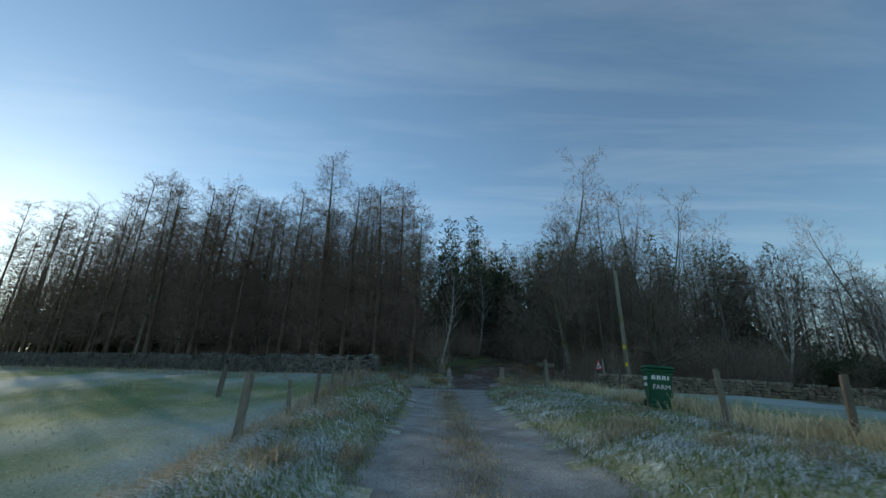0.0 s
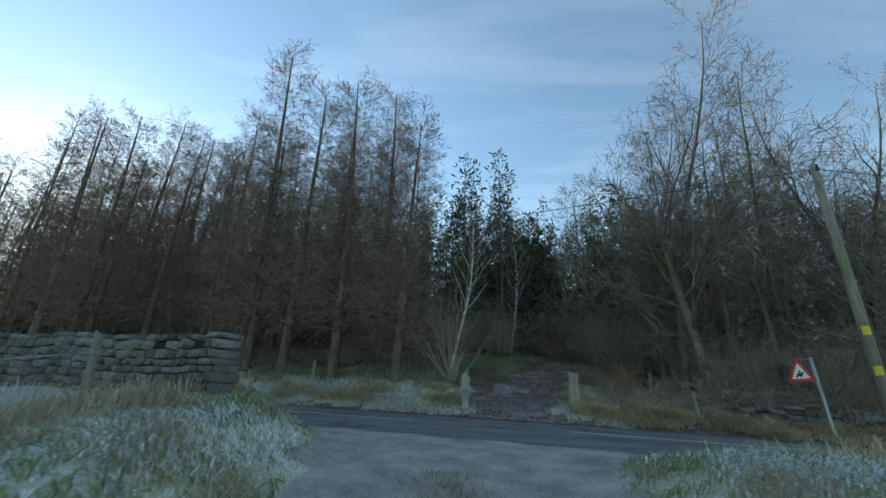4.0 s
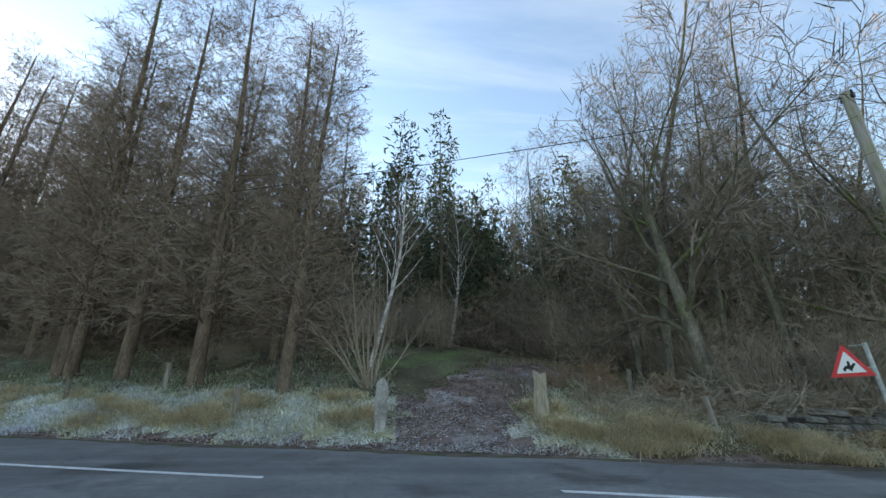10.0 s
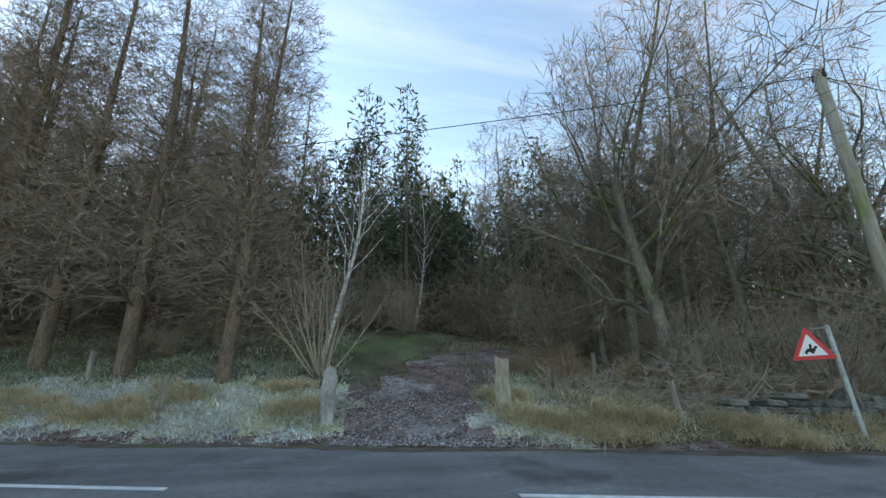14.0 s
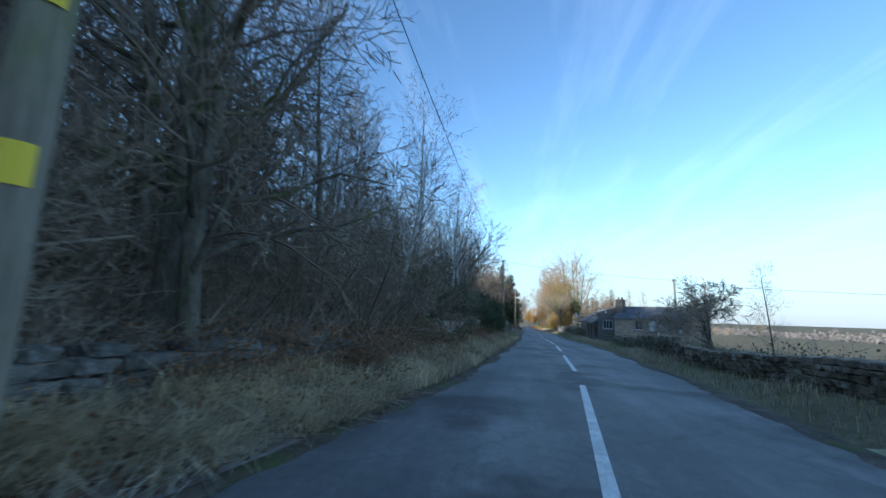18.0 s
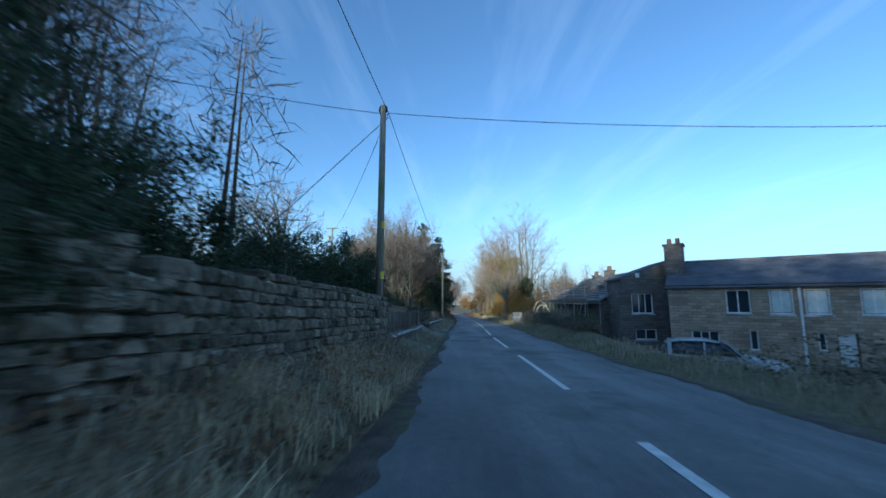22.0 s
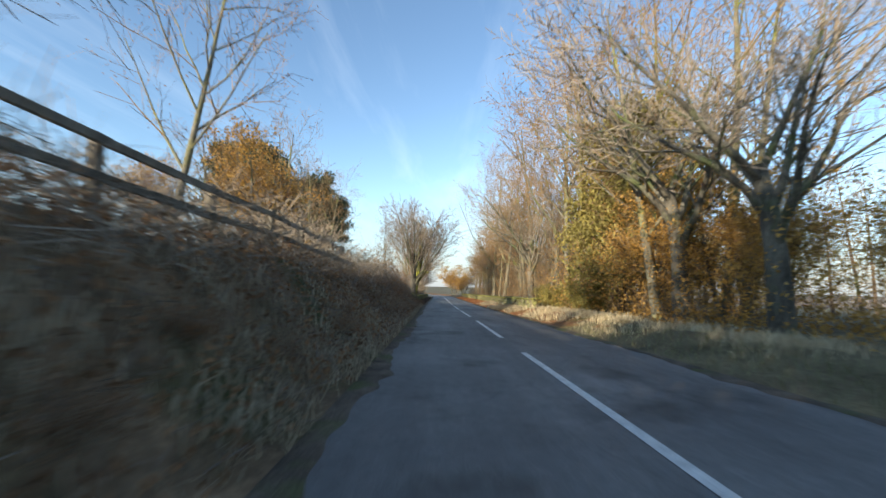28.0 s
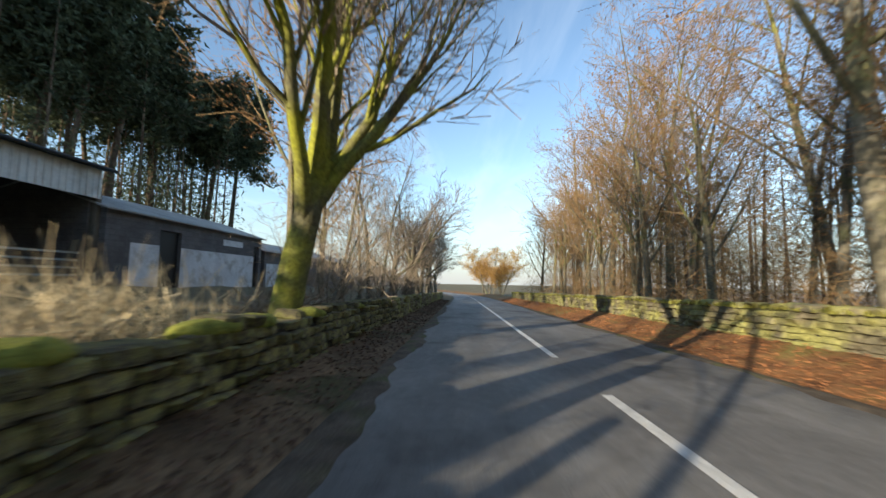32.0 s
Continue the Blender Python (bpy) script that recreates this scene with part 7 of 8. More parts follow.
# ---- grass, litter, undergrowth ----
M_BLADE = thin(surface("green_grass_blades", (0.19, 0.185, 0.09), (0.40, 0.37, 0.21), 1.2, rough=0.8, island=0.4))
M_STRAW = thin(surface("straw_grass_blades", (0.53, 0.43, 0.265), (0.80, 0.69, 0.46), 1.0, rough=0.85, island=0.35))
M_FROST = thin(surface("frosted_grass_blades", (0.66, 0.70, 0.70), (0.88, 0.90, 0.91), 1.6, rough=0.85, island=0.3))
M_DRYGRASS = thin(surface("dull_dry_blades", (0.30, 0.245, 0.16), (0.55, 0.465, 0.33), 1.0, rough=0.85, island=0.4))
M_PALEGRASS = thin(surface("bleached_grass_blades", (0.47, 0.44, 0.33), (0.80, 0.77, 0.63), 1.1, rough=0.85, island=0.4))
M_GREEN = thin(surface("green_bank_blades", (0.13, 0.18, 0.055), (0.29, 0.33, 0.13), 0.7, rough=0.8, island=0.45))
M_HERB = thin(surface("frosted_herb_blades", (0.22, 0.27, 0.15), (0.55, 0.60, 0.50), 0.9, rough=0.85, island=0.4))
M_MOSSY = thin(surface("mossy_blades", (0.24, 0.24, 0.05), (0.46, 0.44, 0.12), 1.0, rough=0.85, island=0.4))
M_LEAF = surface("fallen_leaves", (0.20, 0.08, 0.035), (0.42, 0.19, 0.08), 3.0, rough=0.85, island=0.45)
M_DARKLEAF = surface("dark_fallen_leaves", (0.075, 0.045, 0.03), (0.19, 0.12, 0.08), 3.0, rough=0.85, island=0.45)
M_FROSTLEAF = surface("frosted_litter", (0.30, 0.28, 0.28), (0.55, 0.54, 0.55), 3.0, rough=0.85, island=0.4)


def blades(name, rng, x, y, height, width, mat, lean=0.6, label="", droop=0.35, flow=None):
    """Bent, tapering blades standing on the land at x, y: one object of many."""
    n = len(x)
    z = ground_z(x, y) - 0.02
    a = rng.uniform(0, 2 * np.pi, n) if flow is None else flow + rng.normal(0, 0.7, n)
    h = height * rng.uniform(0.5, 1.25, n)
    w = width * rng.uniform(0.7, 1.4, n)
    l = lean * rng.uniform(0.1, 1.0, n) * h
    ca, sa = np.cos(a), np.sin(a)
    b = a + np.pi / 2 + rng.normal(0, 0.5, n)
    cb, sb = np.cos(b) * w / 2, np.sin(b) * w / 2
    base = np.stack([x, y, z], 1)
    mid = base + np.stack([ca * l * 0.4, sa * l * 0.4, h * 0.62], 1)
    tip = base + np.stack([ca * l * 1.3, sa * l * 1.3, h * (1 - droop * rng.uniform(0, 1, n))], 1)
    side = np.stack([cb, sb, np.zeros(n)], 1)
    v = np.stack([base - side, base + side, mid + side * 0.75, mid - side * 0.75, tip + side * 0.12, tip - side * 0.12], 1).reshape(-1, 3)
    o = (np.arange(n) * 6)[:, None]
    f = np.concatenate([o + np.array([[0, 1, 2, 3]]), o + np.array([[3, 2, 4, 5]])], 0)
    ob = new(name, mesh_from(name, v, f, (mat,), True))
    return tagged(ob, label, "grass", kind="stuff")


def verge_points(rng, n, x0, x1, d0, d1, clump=0.0, clumps=60, gap=()):
    """Points between two distances from the road's middle line, even or in clumps."""
    if clump:
        cx, cd = rng.uniform(x0, x1, clumps), rng.uniform(d0, d1, clumps)
        k = rng.integers(0, clumps, n)
        x, d = cx[k] + rng.normal(0, clump, n), cd[k] + rng.normal(0, clump * 0.8, n)
    else:
        x, d = rng.uniform(x0, x1, n), rng.uniform(d0, d1, n)
    lo, hi = min(d0, d1), max(d0, d1)
    ok = (np.abs(d) > HALF + 0.12) & (d > lo - 0.6) & (d < hi + 0.6)
    for g0, g1 in gap:
        ok &= ~((x > g0) & (x < g1))
    x, d = x[ok], d[ok]
    return x, road_y(x) + d


grng = np.random.default_rng(31)
GATE = ((0.35, 3.3),)
# verge before the wood
x, y = verge_points(grng, 13000, -30, 6.5, 3.4, 7.5, gap=GATE)
blades("verge_grass", grng, x, y, 0.15, 0.013, M_BLADE, 2.2, label="short green grass along the wood's edge")
x, y = verge_points(grng, 9000, -13, -0.2, 3.6, 5.6, clump=0.17, clumps=30, gap=GATE)
blades("straw_tussocks", grng, x, y, 0.27, 0.014, M_STRAW, 3.0, "pale straw-coloured tussocks on the verge", 0.8)
x, y = verge_points(grng, 9000, -22, 0.2, 3.3, 7.5, clump=0.4, clumps=70, gap=GATE)
blades("pale_grass", grng, x, y, 0.2, 0.013, M_PALEGRASS, 3.2, "bleached matted grass on the verge", 0.7)
x, y = verge_points(grng, 8500, 3.7, 8.5, 3.2, 5.2, clump=0.2, clumps=26)
blades("straw_tussocks", grng, x, y, 0.3, 0.014, M_STRAW, 2.6, "pale straw-coloured tussocks beside the path", 0.8)
x, y = verge_points(grng, 6000, 3.7, 14, 3.0, 6.5, clump=0.35, clumps=50)
blades("pale_grass", grng, x, y, 0.2, 0.013, M_PALEGRASS, 3.0, "bleached matted grass beside the path", 0.7)
x, y = verge_points(grng, 7000, 8, 16, 2.8, 3.9, clump=0.2, clumps=34)
blades("straw_tussocks", grng, x, y, 0.3, 0.014, M_STRAW, 2.6, "pale straw-coloured tussocks beside the path", 0.75)
x, y = verge_points(grng, 14000, -20, 0.2, 3.1, 5.8, clump=0.4, clumps=60, gap=GATE)
blades("frosted_grass", grng, x, y, 0.13, 0.016, M_FROST, 3.4, "white frosted grass on the verge", 0.7)
x, y = verge_points(grng, 12000, -26, 0.2, 5.5, 11, clump=0.55, clumps=90, gap=GATE)
blades("frosted_herbs", grng, x, y, 0.17, 0.03, M_HERB, 2.8, "grey-green frosted herbs before the larches", 0.7)
x, y = verge_points(grng, 10000, -20, 12, 6.5, 14, clump=0.5, clumps=60, gap=GATE)
blades("wood_grass", grng, x, y, 0.25, 0.014, M_BLADE, 0.8, "green woodland grass under the trees", 0.5)
# banks of the farm track
for sgn, a, b in ((-1, -4.6, -1.75), (1, 0.95, 4.8)):
    n = 22000
    tx, ty = grng.uniform(a, b, n), grng.uniform(-17.5, 3.6, n)
    ok = np.abs(tx + 0.4) > 1.33 + 2.4 * np.exp(-np.maximum(road_y(tx) - ty - HALF, 0) / 1.8)
    blades("bank_grass", grng, tx[ok], ty[ok], 0.12, 0.012, M_GREEN, 2.6, "matted pale green grass on the bank of the farm track", 0.6, math.pi / 2 - sgn * 1.3)
    cxs, cys = grng.uniform(a, b, 70), grng.uniform(-17, 3, 70)
    k = grng.integers(0, 70, 20000)
    tx, ty = cxs[k] + grng.normal(0, 0.26, 20000), cys[k] + grng.normal(0, 0.38, 20000)
    k = grng.integers(0, 26, 2600)
    sx_, sy_ = grng.uniform(a, b, 26)[k] + grng.normal(0, 0.14, 2600), grng.uniform(-17, 3, 26)[k] + grng.normal(0, 0.2, 2600)
    ok = (np.abs(sx_ + 0.4) > 1.5 + 2.4 * np.exp(-np.maximum(road_y(sx_) - sy_ - HALF, 0) / 1.8)) & (sy_ < road_y(sx_) - HALF - 0.2)
    blades("straw_tussocks", grng, sx_[ok], sy_[ok], 0.26, 0.012, M_DRYGRASS, 1.8, "straw-coloured tufts on the bank of the farm track", 0.8)
    ok = (np.abs(tx + 0.4) > 1.55 + 2.4 * np.exp(-np.maximum(road_y(tx) - ty - HALF, 0) / 1.8)) & (ty < road_y(tx) - HALF - 0.2)
    blades("frosted_grass", grng, tx[ok], ty[ok], 0.1, 0.014, M_FROST, 4.0, "white frosted matted grass beside the farm track", 0.7, math.pi / 2 - sgn * 1.3)
    k = grng.integers(0, 24, 5000)
    tx, ty = (a if sgn < 0 else b) + grng.normal(0, 0.35, 5000), cys[k] + grng.normal(0, 0.8, 5000)
    blades("dry_tussocks", grng, tx, ty, 0.4, 0.014, M_STRAW if sgn > 0 else M_DRYGRASS, 0.8, "dry tussocks along the field fence", 0.6)
tx, ty = grng.uniform(-17, -4.9, 15000), grng.uniform(-17.5, 2.2, 15000)
blades("field_grass", grng, tx, ty, 0.07, 0.014, M_HERB, 1.2, "short frosted grass of the field", 0.5)
tx, ty = -0.42 + grng.normal(0, 0.24, 9000), grng.uniform(-17.5, 1.5, 9000)
blades("track_grass", grng, tx, ty, 0.09, 0.012, M_DRYGRASS, 0.9, "thin worn grass between the wheel ruts", 0.4)
x, y = verge_points(grng, 6000, -30, -4, -8.0, -3.0)
blades("roadside_grass", grng, x, y, 0.25, 0.014, M_DRYGRASS, 0.8, "dull grass along the field wall", 0.5)
# onward verges
for x0, x1, n, lab in ((12, 52, 21000, "dry roadside grass below the wood"), (52, 98, 15000, "dry roadside grass below the garden walls"), (98, 140, 13000, "dull dry grass at the foot of the bank")):
    x, y = verge_points(grng, n, x0, x1, 2.8, 4.1, clump=0.35, clumps=int((x1 - x0) * 3), gap=((63.9, 67.3),))
    blades("roadside_grass", grng, x, y, 0.32, 0.014, M_DRYGRASS, 1.3, lab, 0.7)
x, y = verge_points(grng, 7000, 54, 84, 2.75, 3.9, clump=0.32, clumps=60, gap=((63.9, 67.3),))
blades("frosted_herbs", grng, x, y, 0.16, 0.03, M_HERB, 1.6, "grey-green frosted herbs below the garden wall", 0.6)
x, y = verge_points(grng, 11000, 12, 50, 2.8, 4.0, clump=0.3, clumps=70)
blades("straw_tussocks", grng, x, y, 0.42, 0.013, M_STRAW, 0.9, "straw-coloured tussocks along the road", 0.6)
x, y = verge_points(grng, 9000, 12, 120, -4.2, -2.8)
blades("roadside_grass", grng, x, y, 0.22, 0.014, M_BLADE, 0.8, "short grass on the open verge", 0.5)
x, y = verge_points(grng, 9000, 14, 58, -9, -3.0, clump=0.4, clumps=90)
blades("rough_grass", grng, x, y, 0.35, 0.015, M_DRYGRASS, 0.9, "rough dull grass before the heath wall", 0.5)
x, y = verge_points(grng, 11000, 112, 150, -5.6, -2.9, clump=0.5, clumps=60)
blades("golden_grass", grng, x, y, 0.3, 0.014, M_STRAW, 0.9, "golden sunlit grass on the verge", 0.6)


x, y = verge_points(grng, 15000, 130, 200, -4.75, -4.2)
moss = blades("wall_moss", grng, x, y, 0.09, 0.03, M_MOSSY, 1.5, "yellow-green moss and grass growing over the stone wall", 0.5)
moss.location.z = 0.6


def litter(name, rng, x, y, size, mat, label):
    pos = np.stack([x, y, ground_z(x, y) + 0.012], 1)
    v, f = leaf_quads(rng, pos, size, 0.0)
    v = v.reshape(-1, 4, 3)
    v[:, :, 2] = pos[:, None, 2] + np.abs(v[:, :, 2] - pos[:, None, 2]) * 0.35
    return tagged(new(name, mesh_from(name, v.reshape(-1, 3), f, (mat,))), label, "leaf litter", kind="stuff")


x, y = verge_points(grng, 17000, 128, 200, -4.3, -2.75)
litter("fallen_leaves", grng, x, y, 0.08, M_LEAF, "orange-brown fallen leaves along the mossy wall")
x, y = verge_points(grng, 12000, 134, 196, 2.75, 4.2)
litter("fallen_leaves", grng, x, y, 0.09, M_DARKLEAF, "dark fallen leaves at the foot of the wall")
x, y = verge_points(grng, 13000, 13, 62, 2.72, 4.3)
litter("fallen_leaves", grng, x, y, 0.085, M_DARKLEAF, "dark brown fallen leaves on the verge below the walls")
x, y = verge_points(grng, 1200, 62, 70, 2.72, 7.5)
litter("fallen_leaves", grng, x, y, 0.07, M_DARKLEAF, "brown leaves trodden into the drive")
x, y = verge_points(grng, 9000, -26, 14, 2.72, 3.5)
litter("fallen_leaves", grng, x, y, 0.07, M_DARKLEAF, "dark reddish fallen leaves at the road's edge")
px = grng.uniform(0.2, 3.6, 7000)
py = road_y(px) + grng.uniform(2.7, 12, 7000)
litter("fallen_leaves", grng, px + 0.75 * np.maximum(py - road_y(px) - 5, 0), py, 0.07, M_DARKLEAF, "trodden brown leaves on the woodland path")
px = grng.uniform(0.2, 3.6, 6000)
py = road_y(px) + 2.8 + np.abs(grng.normal(0, 1.1, 6000))
litter("frosted_litter", grng, px, py, 0.06, M_FROSTLEAF, "frost-whitened litter in the gateway")

# dark undergrowth that closes the wood
def undergrowth(name, rng, n, x0, x1, near, far, top, size, mat, label):
    x = rng.uniform(x0, x1, n)
    d = rng.uniform(near, far, n)
    y = road_y(x) + d
    z = ground_z(x, y) + top * rng.uniform(0, 1, n) ** 1.4 * (0.65 + 0.35 * np.sin(x * 0.7) * np.cos(x * 0.23 + 1))
    v, f = leaf_quads(rng, np.stack([x, y, z], 1), size, 0.2)
    return tagged(new(name, mesh_from(name, v, f, (mat,))), label, "undergrowth", kind="stuff")


def brush(name, rng, n, x0, x1, near, far, top, length, r, mat, label, up=0.8):
    """A tangle of bare twigs: short thin rods, denser near the ground."""
    x, d = rng.uniform(x0, x1, n), rng.uniform(near, far, n)
    y = road_y(x) + d
    hill = 0.55 + 0.45 * np.sin(x * 0.9 + 1.3 * np.sin(y * 0.6)) * np.cos(y * 0.5 + x * 0.21)
    z = ground_z(x, y) + top * rng.uniform(0, 1, n) ** 1.3 * hill
    p0 = np.stack([x, y, z], 1)
    a = rng.normal(0, 1, (n, 3))
    a[:, 2] = a[:, 2] * 0.6 + up
    a /= np.linalg.norm(a, axis=1, keepdims=True)
    l = length * rng.uniform(0.4, 1.3, (n, 1))
    bend = p0 + a * l * 0.55
    a2 = a + rng.normal(0, 0.3, (n, 3))
    p2 = bend + a2 / np.linalg.norm(a2, axis=1, keepdims=True) * l * 0.5
    rr = r * rng.uniform(0.5, 1.4, n)
    v, f = ribbons(rng, np.concatenate([p0, bend]), np.concatenate([bend, p2]), np.concatenate([rr, rr * 0.7]), np.concatenate([rr * 0.7, rr * 0.35]))
    return tagged(new(name, mesh_from(name, v, f, (mat,))), label, "undergrowth", kind="stuff")


undergrowth("woodland_understorey", grng, 26000, -30, 48, 22, 38, 9.5, 0.5, M_NEEDLE, "dark conifer boughs behind the roadside trees")
undergrowth("heath_scrub", grng, 15000, 20, 52, -8.6, -4.2, 1.0, 0.08, M_EVERGREEN, "low dark heath scrub along the stone wall")
brush("heath_twigs", grng, 5000, 20, 54, -8.8, -4.7, 1.0, 0.5, 0.006, M_SCRUB, "dry brown stems on the heath bank")
undergrowth("woodland_understorey", grng, 26000, -80, 16, 24, 46, 14, 0.8, M_NEEDLE, "dense dark conifer understorey deep in the wood")
undergrowth("woodland_understorey", grng, 15000, 12, 60, 19, 40, 5, 0.4, M_NEEDLE, "dark undergrowth behind the roadside trees")
brush("woodland_scrub", grng, 8000, 9.0, 40, 5.6, 10, 2.4, 1.1, 0.008, M_SCRUB, "tangle of bare grey-brown twigs at the wood's edge")
brush("woodland_scrub", grng, 10000, 6.0, 46, 10, 22, 5.0, 1.4, 0.010, M_TWIG, "tangle of bare twigs between the trees")
brush("dead_branches", grng, 9000, -34, -1.2, 7.5, 20, 4.2, 1.3, 0.009, M_LARCHTWIG, "dead lower branches and twigs under the larches", 0.1)
brush("wood_saplings", grng, 16000, -30, 16, 12, 34, 6.0, 1.6, 0.012, M_LARCHTWIG, "thin bare saplings inside the wood")
brush("dead_stems", grng, 6000, 5.0, 24, 4.2, 6.2, 0.8, 0.8, 0.007, M_SCRUB, "dead brown stems and fallen twigs on the verge", 0.3)
brush("bank_scrub", grng, 17000, 96, 150, 4.2, 7.0, 1.5, 0.7, 0.007, M_SCRUB, "dry brown stems on the bank", 0.7)
brush("roadside_twigs", grng, 18000, 119, 205, -16, -6.0, 7.0, 1.3, 0.009, M_TAN, "fine tan twigs between the roadside beeches")
undergrowth("roadside_hedge", grng, 13000, 60.5, 80.6, -5.2, -4.0, 0.95, 0.08, M_EVERGREEN, "dark rough hedge on the bank before the cottages")
brush("hedge_twigs", grng, 6000, 60.5, 80.6, -5.2, -3.9, 1.0, 0.5, 0.006, M_TWIG, "bare twigs in the roadside hedge")
undergrowth("wall_ivy", grng, 9000, 20, 46, 3.95, 4.75, 1.15, 0.075, M_EVERGREEN, "dark ivy straggling over the roadside wall")
undergrowth("dead_bramble_leaves", grng, 9000, 9, 50, 3.0, 4.6, 0.55, 0.06, M_DEADBROWN, "dead brown leaves caught in the roadside stems")
undergrowth("wall_bramble", grng, 10000, 13, 42, 3.7, 4.7, 1.0, 0.07, M_DEADBROWN, "dead brown bramble hanging over the collapsed wall")
brush("roadside_stems", grng, 3500, 12, 52, 3.2, 4.8, 0.6, 0.38, 0.005, M_TWIG, "bare bramble stems on the verge", 0.35)
undergrowth("heather_slope", grng, 26000, 66.5, 85.5, 8.0, 15.0, 1.8, 0.08, M_EVERGREEN, "dark heather and evergreen scrub covering the slope")
brush("heather_twigs", grng, 5000, 66.5, 86, 8.8, 15.5, 1.2, 0.45, 0.006, M_TWIG, "bare twigs in the dark scrub of the slope")
undergrowth("bank_bracken", grng, 15000, 98, 148, 2.9, 5.6, 0.55, 0.085, M_DEADBROWN, "dead brown bracken leaves on the face of the bank")
brush("bank_stems", grng, 6000, 98, 148, 2.9, 5.4, 0.5, 0.4, 0.006, M_TWIG, "bare stems hanging on the face of the bank", 0.3)
undergrowth("bank_ivy", grng, 5000, 144, 152, 3.7, 4.8, 1.0, 0.075, M_EVERGREEN, "dark ivy over the start of the mossy wall")
undergrowth("pine_understorey", grng, 12000, 145, 225, 34, 55, 6, 0.5, M_NEEDLE, "dark undergrowth below the pines")


undergrowth("withered_leaves", grng, 13000, 126, 205, -14, -5.8, 5, 0.075, M_RUSSET, "withered russet leaves on the low beech growth")
undergrowth("withered_leaves", grng, 9000, 106, 135, -10, -5.4, 4.5, 0.12, M_GOLDLEAF, "golden withered leaves on the low oak growth")
undergrowth("withered_leaves", grng, 9000, 118, 205, -18, -7.5, 9, 0.13, M_RUSSET, "withered russet leaves on the young beeches")
undergrowth("withered_leaves", grng, 7000, 108, 150, -16, -8, 8, 0.14, M_GOLDLEAF, "withered golden leaves on the young oaks")
undergrowth("russet_scrub", grng, 9000, 128, 146, 4.0, 7.5, 2.4, 0.1, M_RUSSET, "russet leaves on the scrub above the bank")


def deep_wood(name, rng, n, x0, x1, near, far, height, sprays, size, bare, mat, label, slim=0.11):
    """A stand of trees seen only from afar: trunks and crowns of needle sprays or twigs."""
    x = rng.uniform(x0, x1, n)
    y = road_y(x) + rng.uniform(near, far, n)
    keep = ~((np.abs(x - 1.8 - 0.35 * np.maximum(y - road_y(x) - 5, 0)) < 3.0) & (y - road_y(x) < 26))
    x, y = x[keep], y[keep]
    n = len(x)
    h = height * rng.uniform(0.75, 1.1, n)
    p0 = np.stack([x, y, ground_z(x, y) - 0.2], 1)
    p1 = p0 + np.stack([rng.normal(0, 0.4, n), rng.normal(0, 0.4, n), h], 1)
    v1, f1 = tubes(p0, p1, np.full(n, 0.13), np.full(n, 0.008), 5)
    k = np.repeat(np.arange(n), sprays)
    u = bare + (1 - bare) * rng.uniform(0, 1, len(k))
    rad = (0.25 + (1.0 - u) ** 0.7 * 2.4) * np.sqrt(rng.uniform(0, 1, len(k)))
    a = rng.uniform(0, 6.28, len(k)) + np.floor(u * 9) * 2.4
    pos = p0[k] + (p1[k] - p0[k]) * u[:, None] + np.stack([np.cos(a) * rad, np.sin(a) * rad, 0.25 * rad], 1)
    v2, f2 = leaf_quads(rng, pos, size, 0.2, slim)
    me = mesh_from(name, np.concatenate([v1, v2]), np.concatenate([f1, f2 + len(v1)]), (M_LARCHBARK, mat), False, np.concatenate([np.zeros(len(f1), int), np.ones(len(f2), int)]))
    return tagged(new(name, me), label, "woodland", kind="stuff")


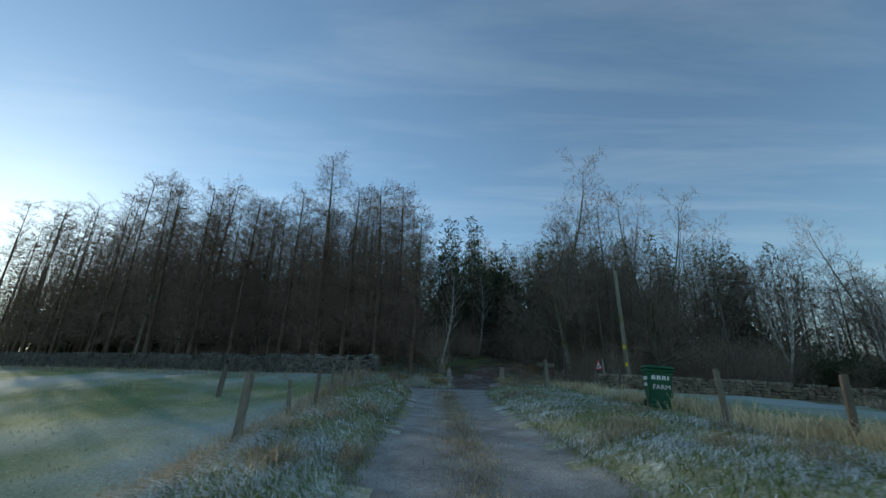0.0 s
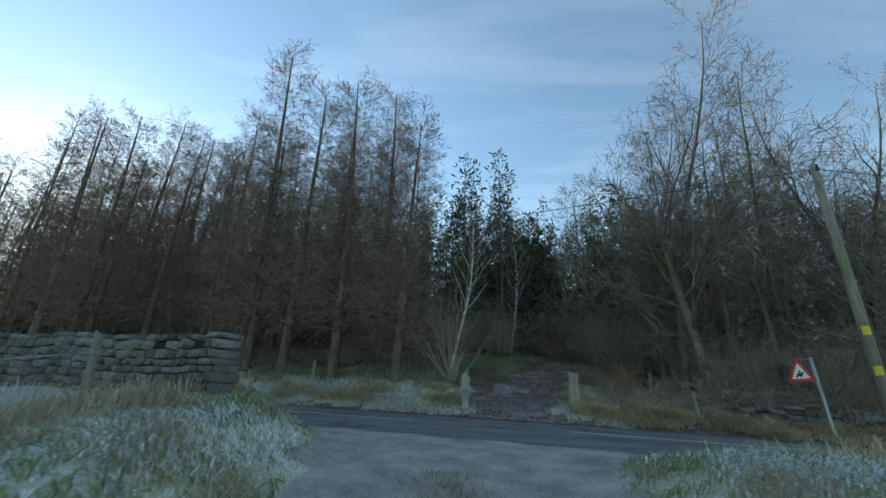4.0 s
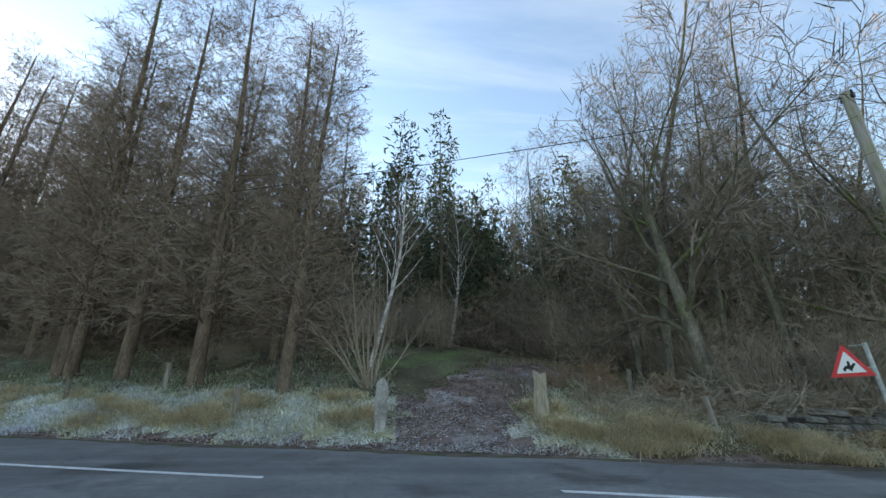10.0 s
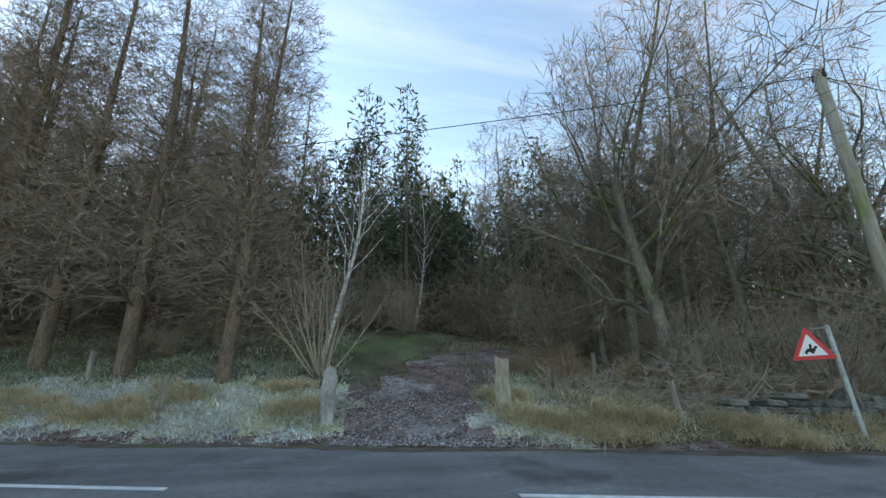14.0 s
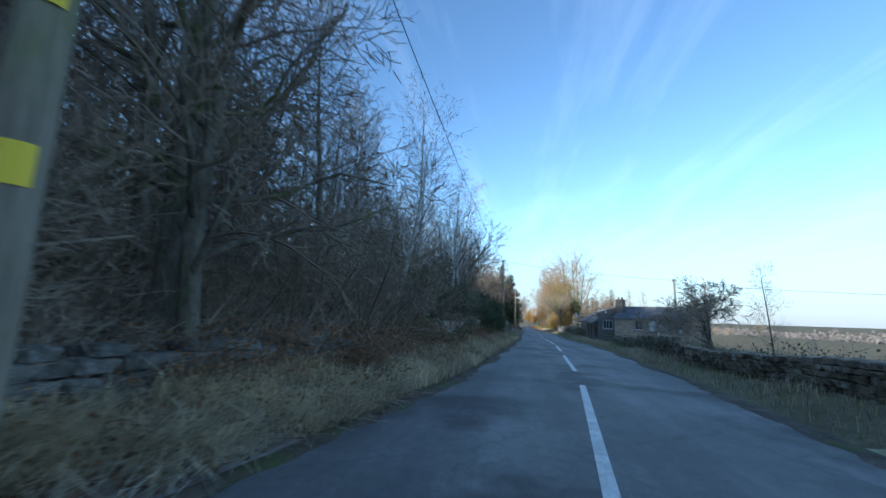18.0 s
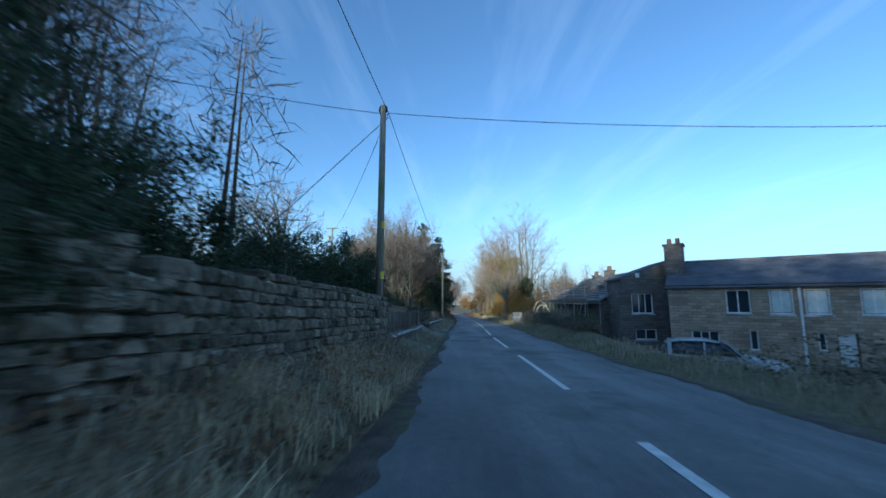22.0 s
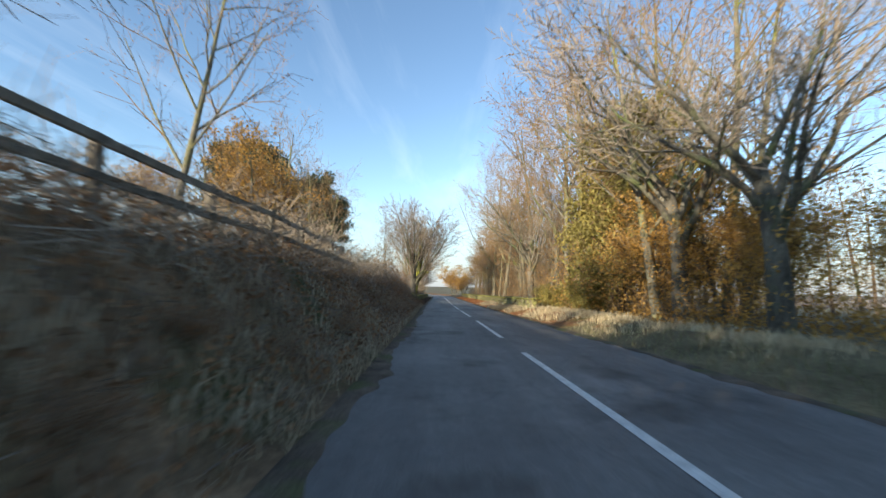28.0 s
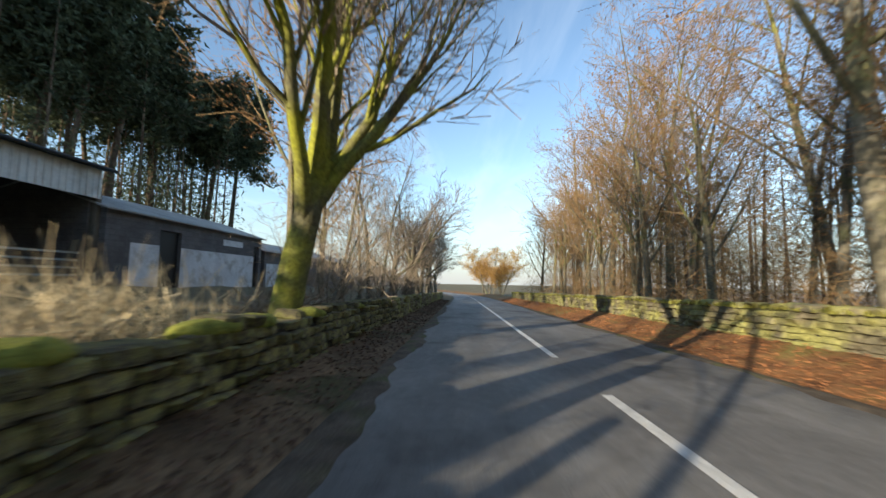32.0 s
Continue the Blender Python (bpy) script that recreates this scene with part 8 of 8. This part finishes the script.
deep_wood("deep_wood", grng, 270, -90, -2, 19, 42, 15.5, 330, 0.56, 0.1, M_NEEDLE, "dark conifers standing close in the depth of the wood")
deep_wood("deep_wood", grng, 160, -2, 36, 15, 38, 14.0, 340, 0.56, 0.12, M_NEEDLE, "dark pines standing close behind the roadside trees")
deep_wood("deep_wood", grng, 90, 0, 26, 24, 42, 15.5, 350, 0.56, 0.06, M_NEEDLE, "dark conifers closing the view along the woodland path")
deep_wood("deep_wood", grng, 55, 164, 194, 22, 34, 20, 560, 0.46, 0.16, M_NEEDLE, "tall pines standing close behind the barns")
deep_wood("bare_wood", grng, 100, 133, 215, -34, -11, 12, 420, 1.2, 0.15, M_TAN, "bare grey-brown young trees behind the beeches", 0.018)
deep_wood("bare_wood", grng, 70, 6, 56, 9.5, 20, 11, 300, 1.2, 0.15, M_TWIG, "close stand of bare young trees in the wood", 0.016)
brush("dry_stems", grng, 2600, 148.5, 160, 4.9, 7.5, 0.9, 0.8, 0.008, M_STRAW, "pale dry stalks behind the mossy wall", 1.6)
brush("branch_heap", grng, 500, 161.2, 163.4, 4.6, 5.8, 0.5, 1.0, 0.014, M_SCRUB, "heap of cut branches at the foot of the mossy tree", 0.2)


# far woods on the valley's other side
# distance haze is put into this greyed leaf colour
M_HAZE = surface("hazy_wood", (0.13, 0.12, 0.12), (0.2, 0.18, 0.17), 0.1, rough=0.95, island=0.25)


def far_wood(name, rng, n, x0, x1, y0, y1, top, size, mat, label):
    x, y = rng.uniform(x0, x1, n), rng.uniform(y0, y1, n)
    z = ground_z(x, y) + top * rng.uniform(0, 1, n) * (0.6 + 0.4 * np.sin(x * 0.05) * np.cos(x * 0.021 + y * 0.03))
    v, f = leaf_quads(rng, np.stack([x, y, z], 1), size, 0.4)
    return tagged(new(name, mesh_from(name, v, f, (mat,))), label, "woodland", kind="stuff")


far_wood("distant_wood", grng, 12000, -40, 700, -330, -170, 6, 2.2, M_HAZE, "hazy brown woods across the valley")
far_wood("distant_wood", grng, 8000, 280, 700, 30, 190, 12, 2.4, M_HAZE, "hazy woods beyond the end of the road")
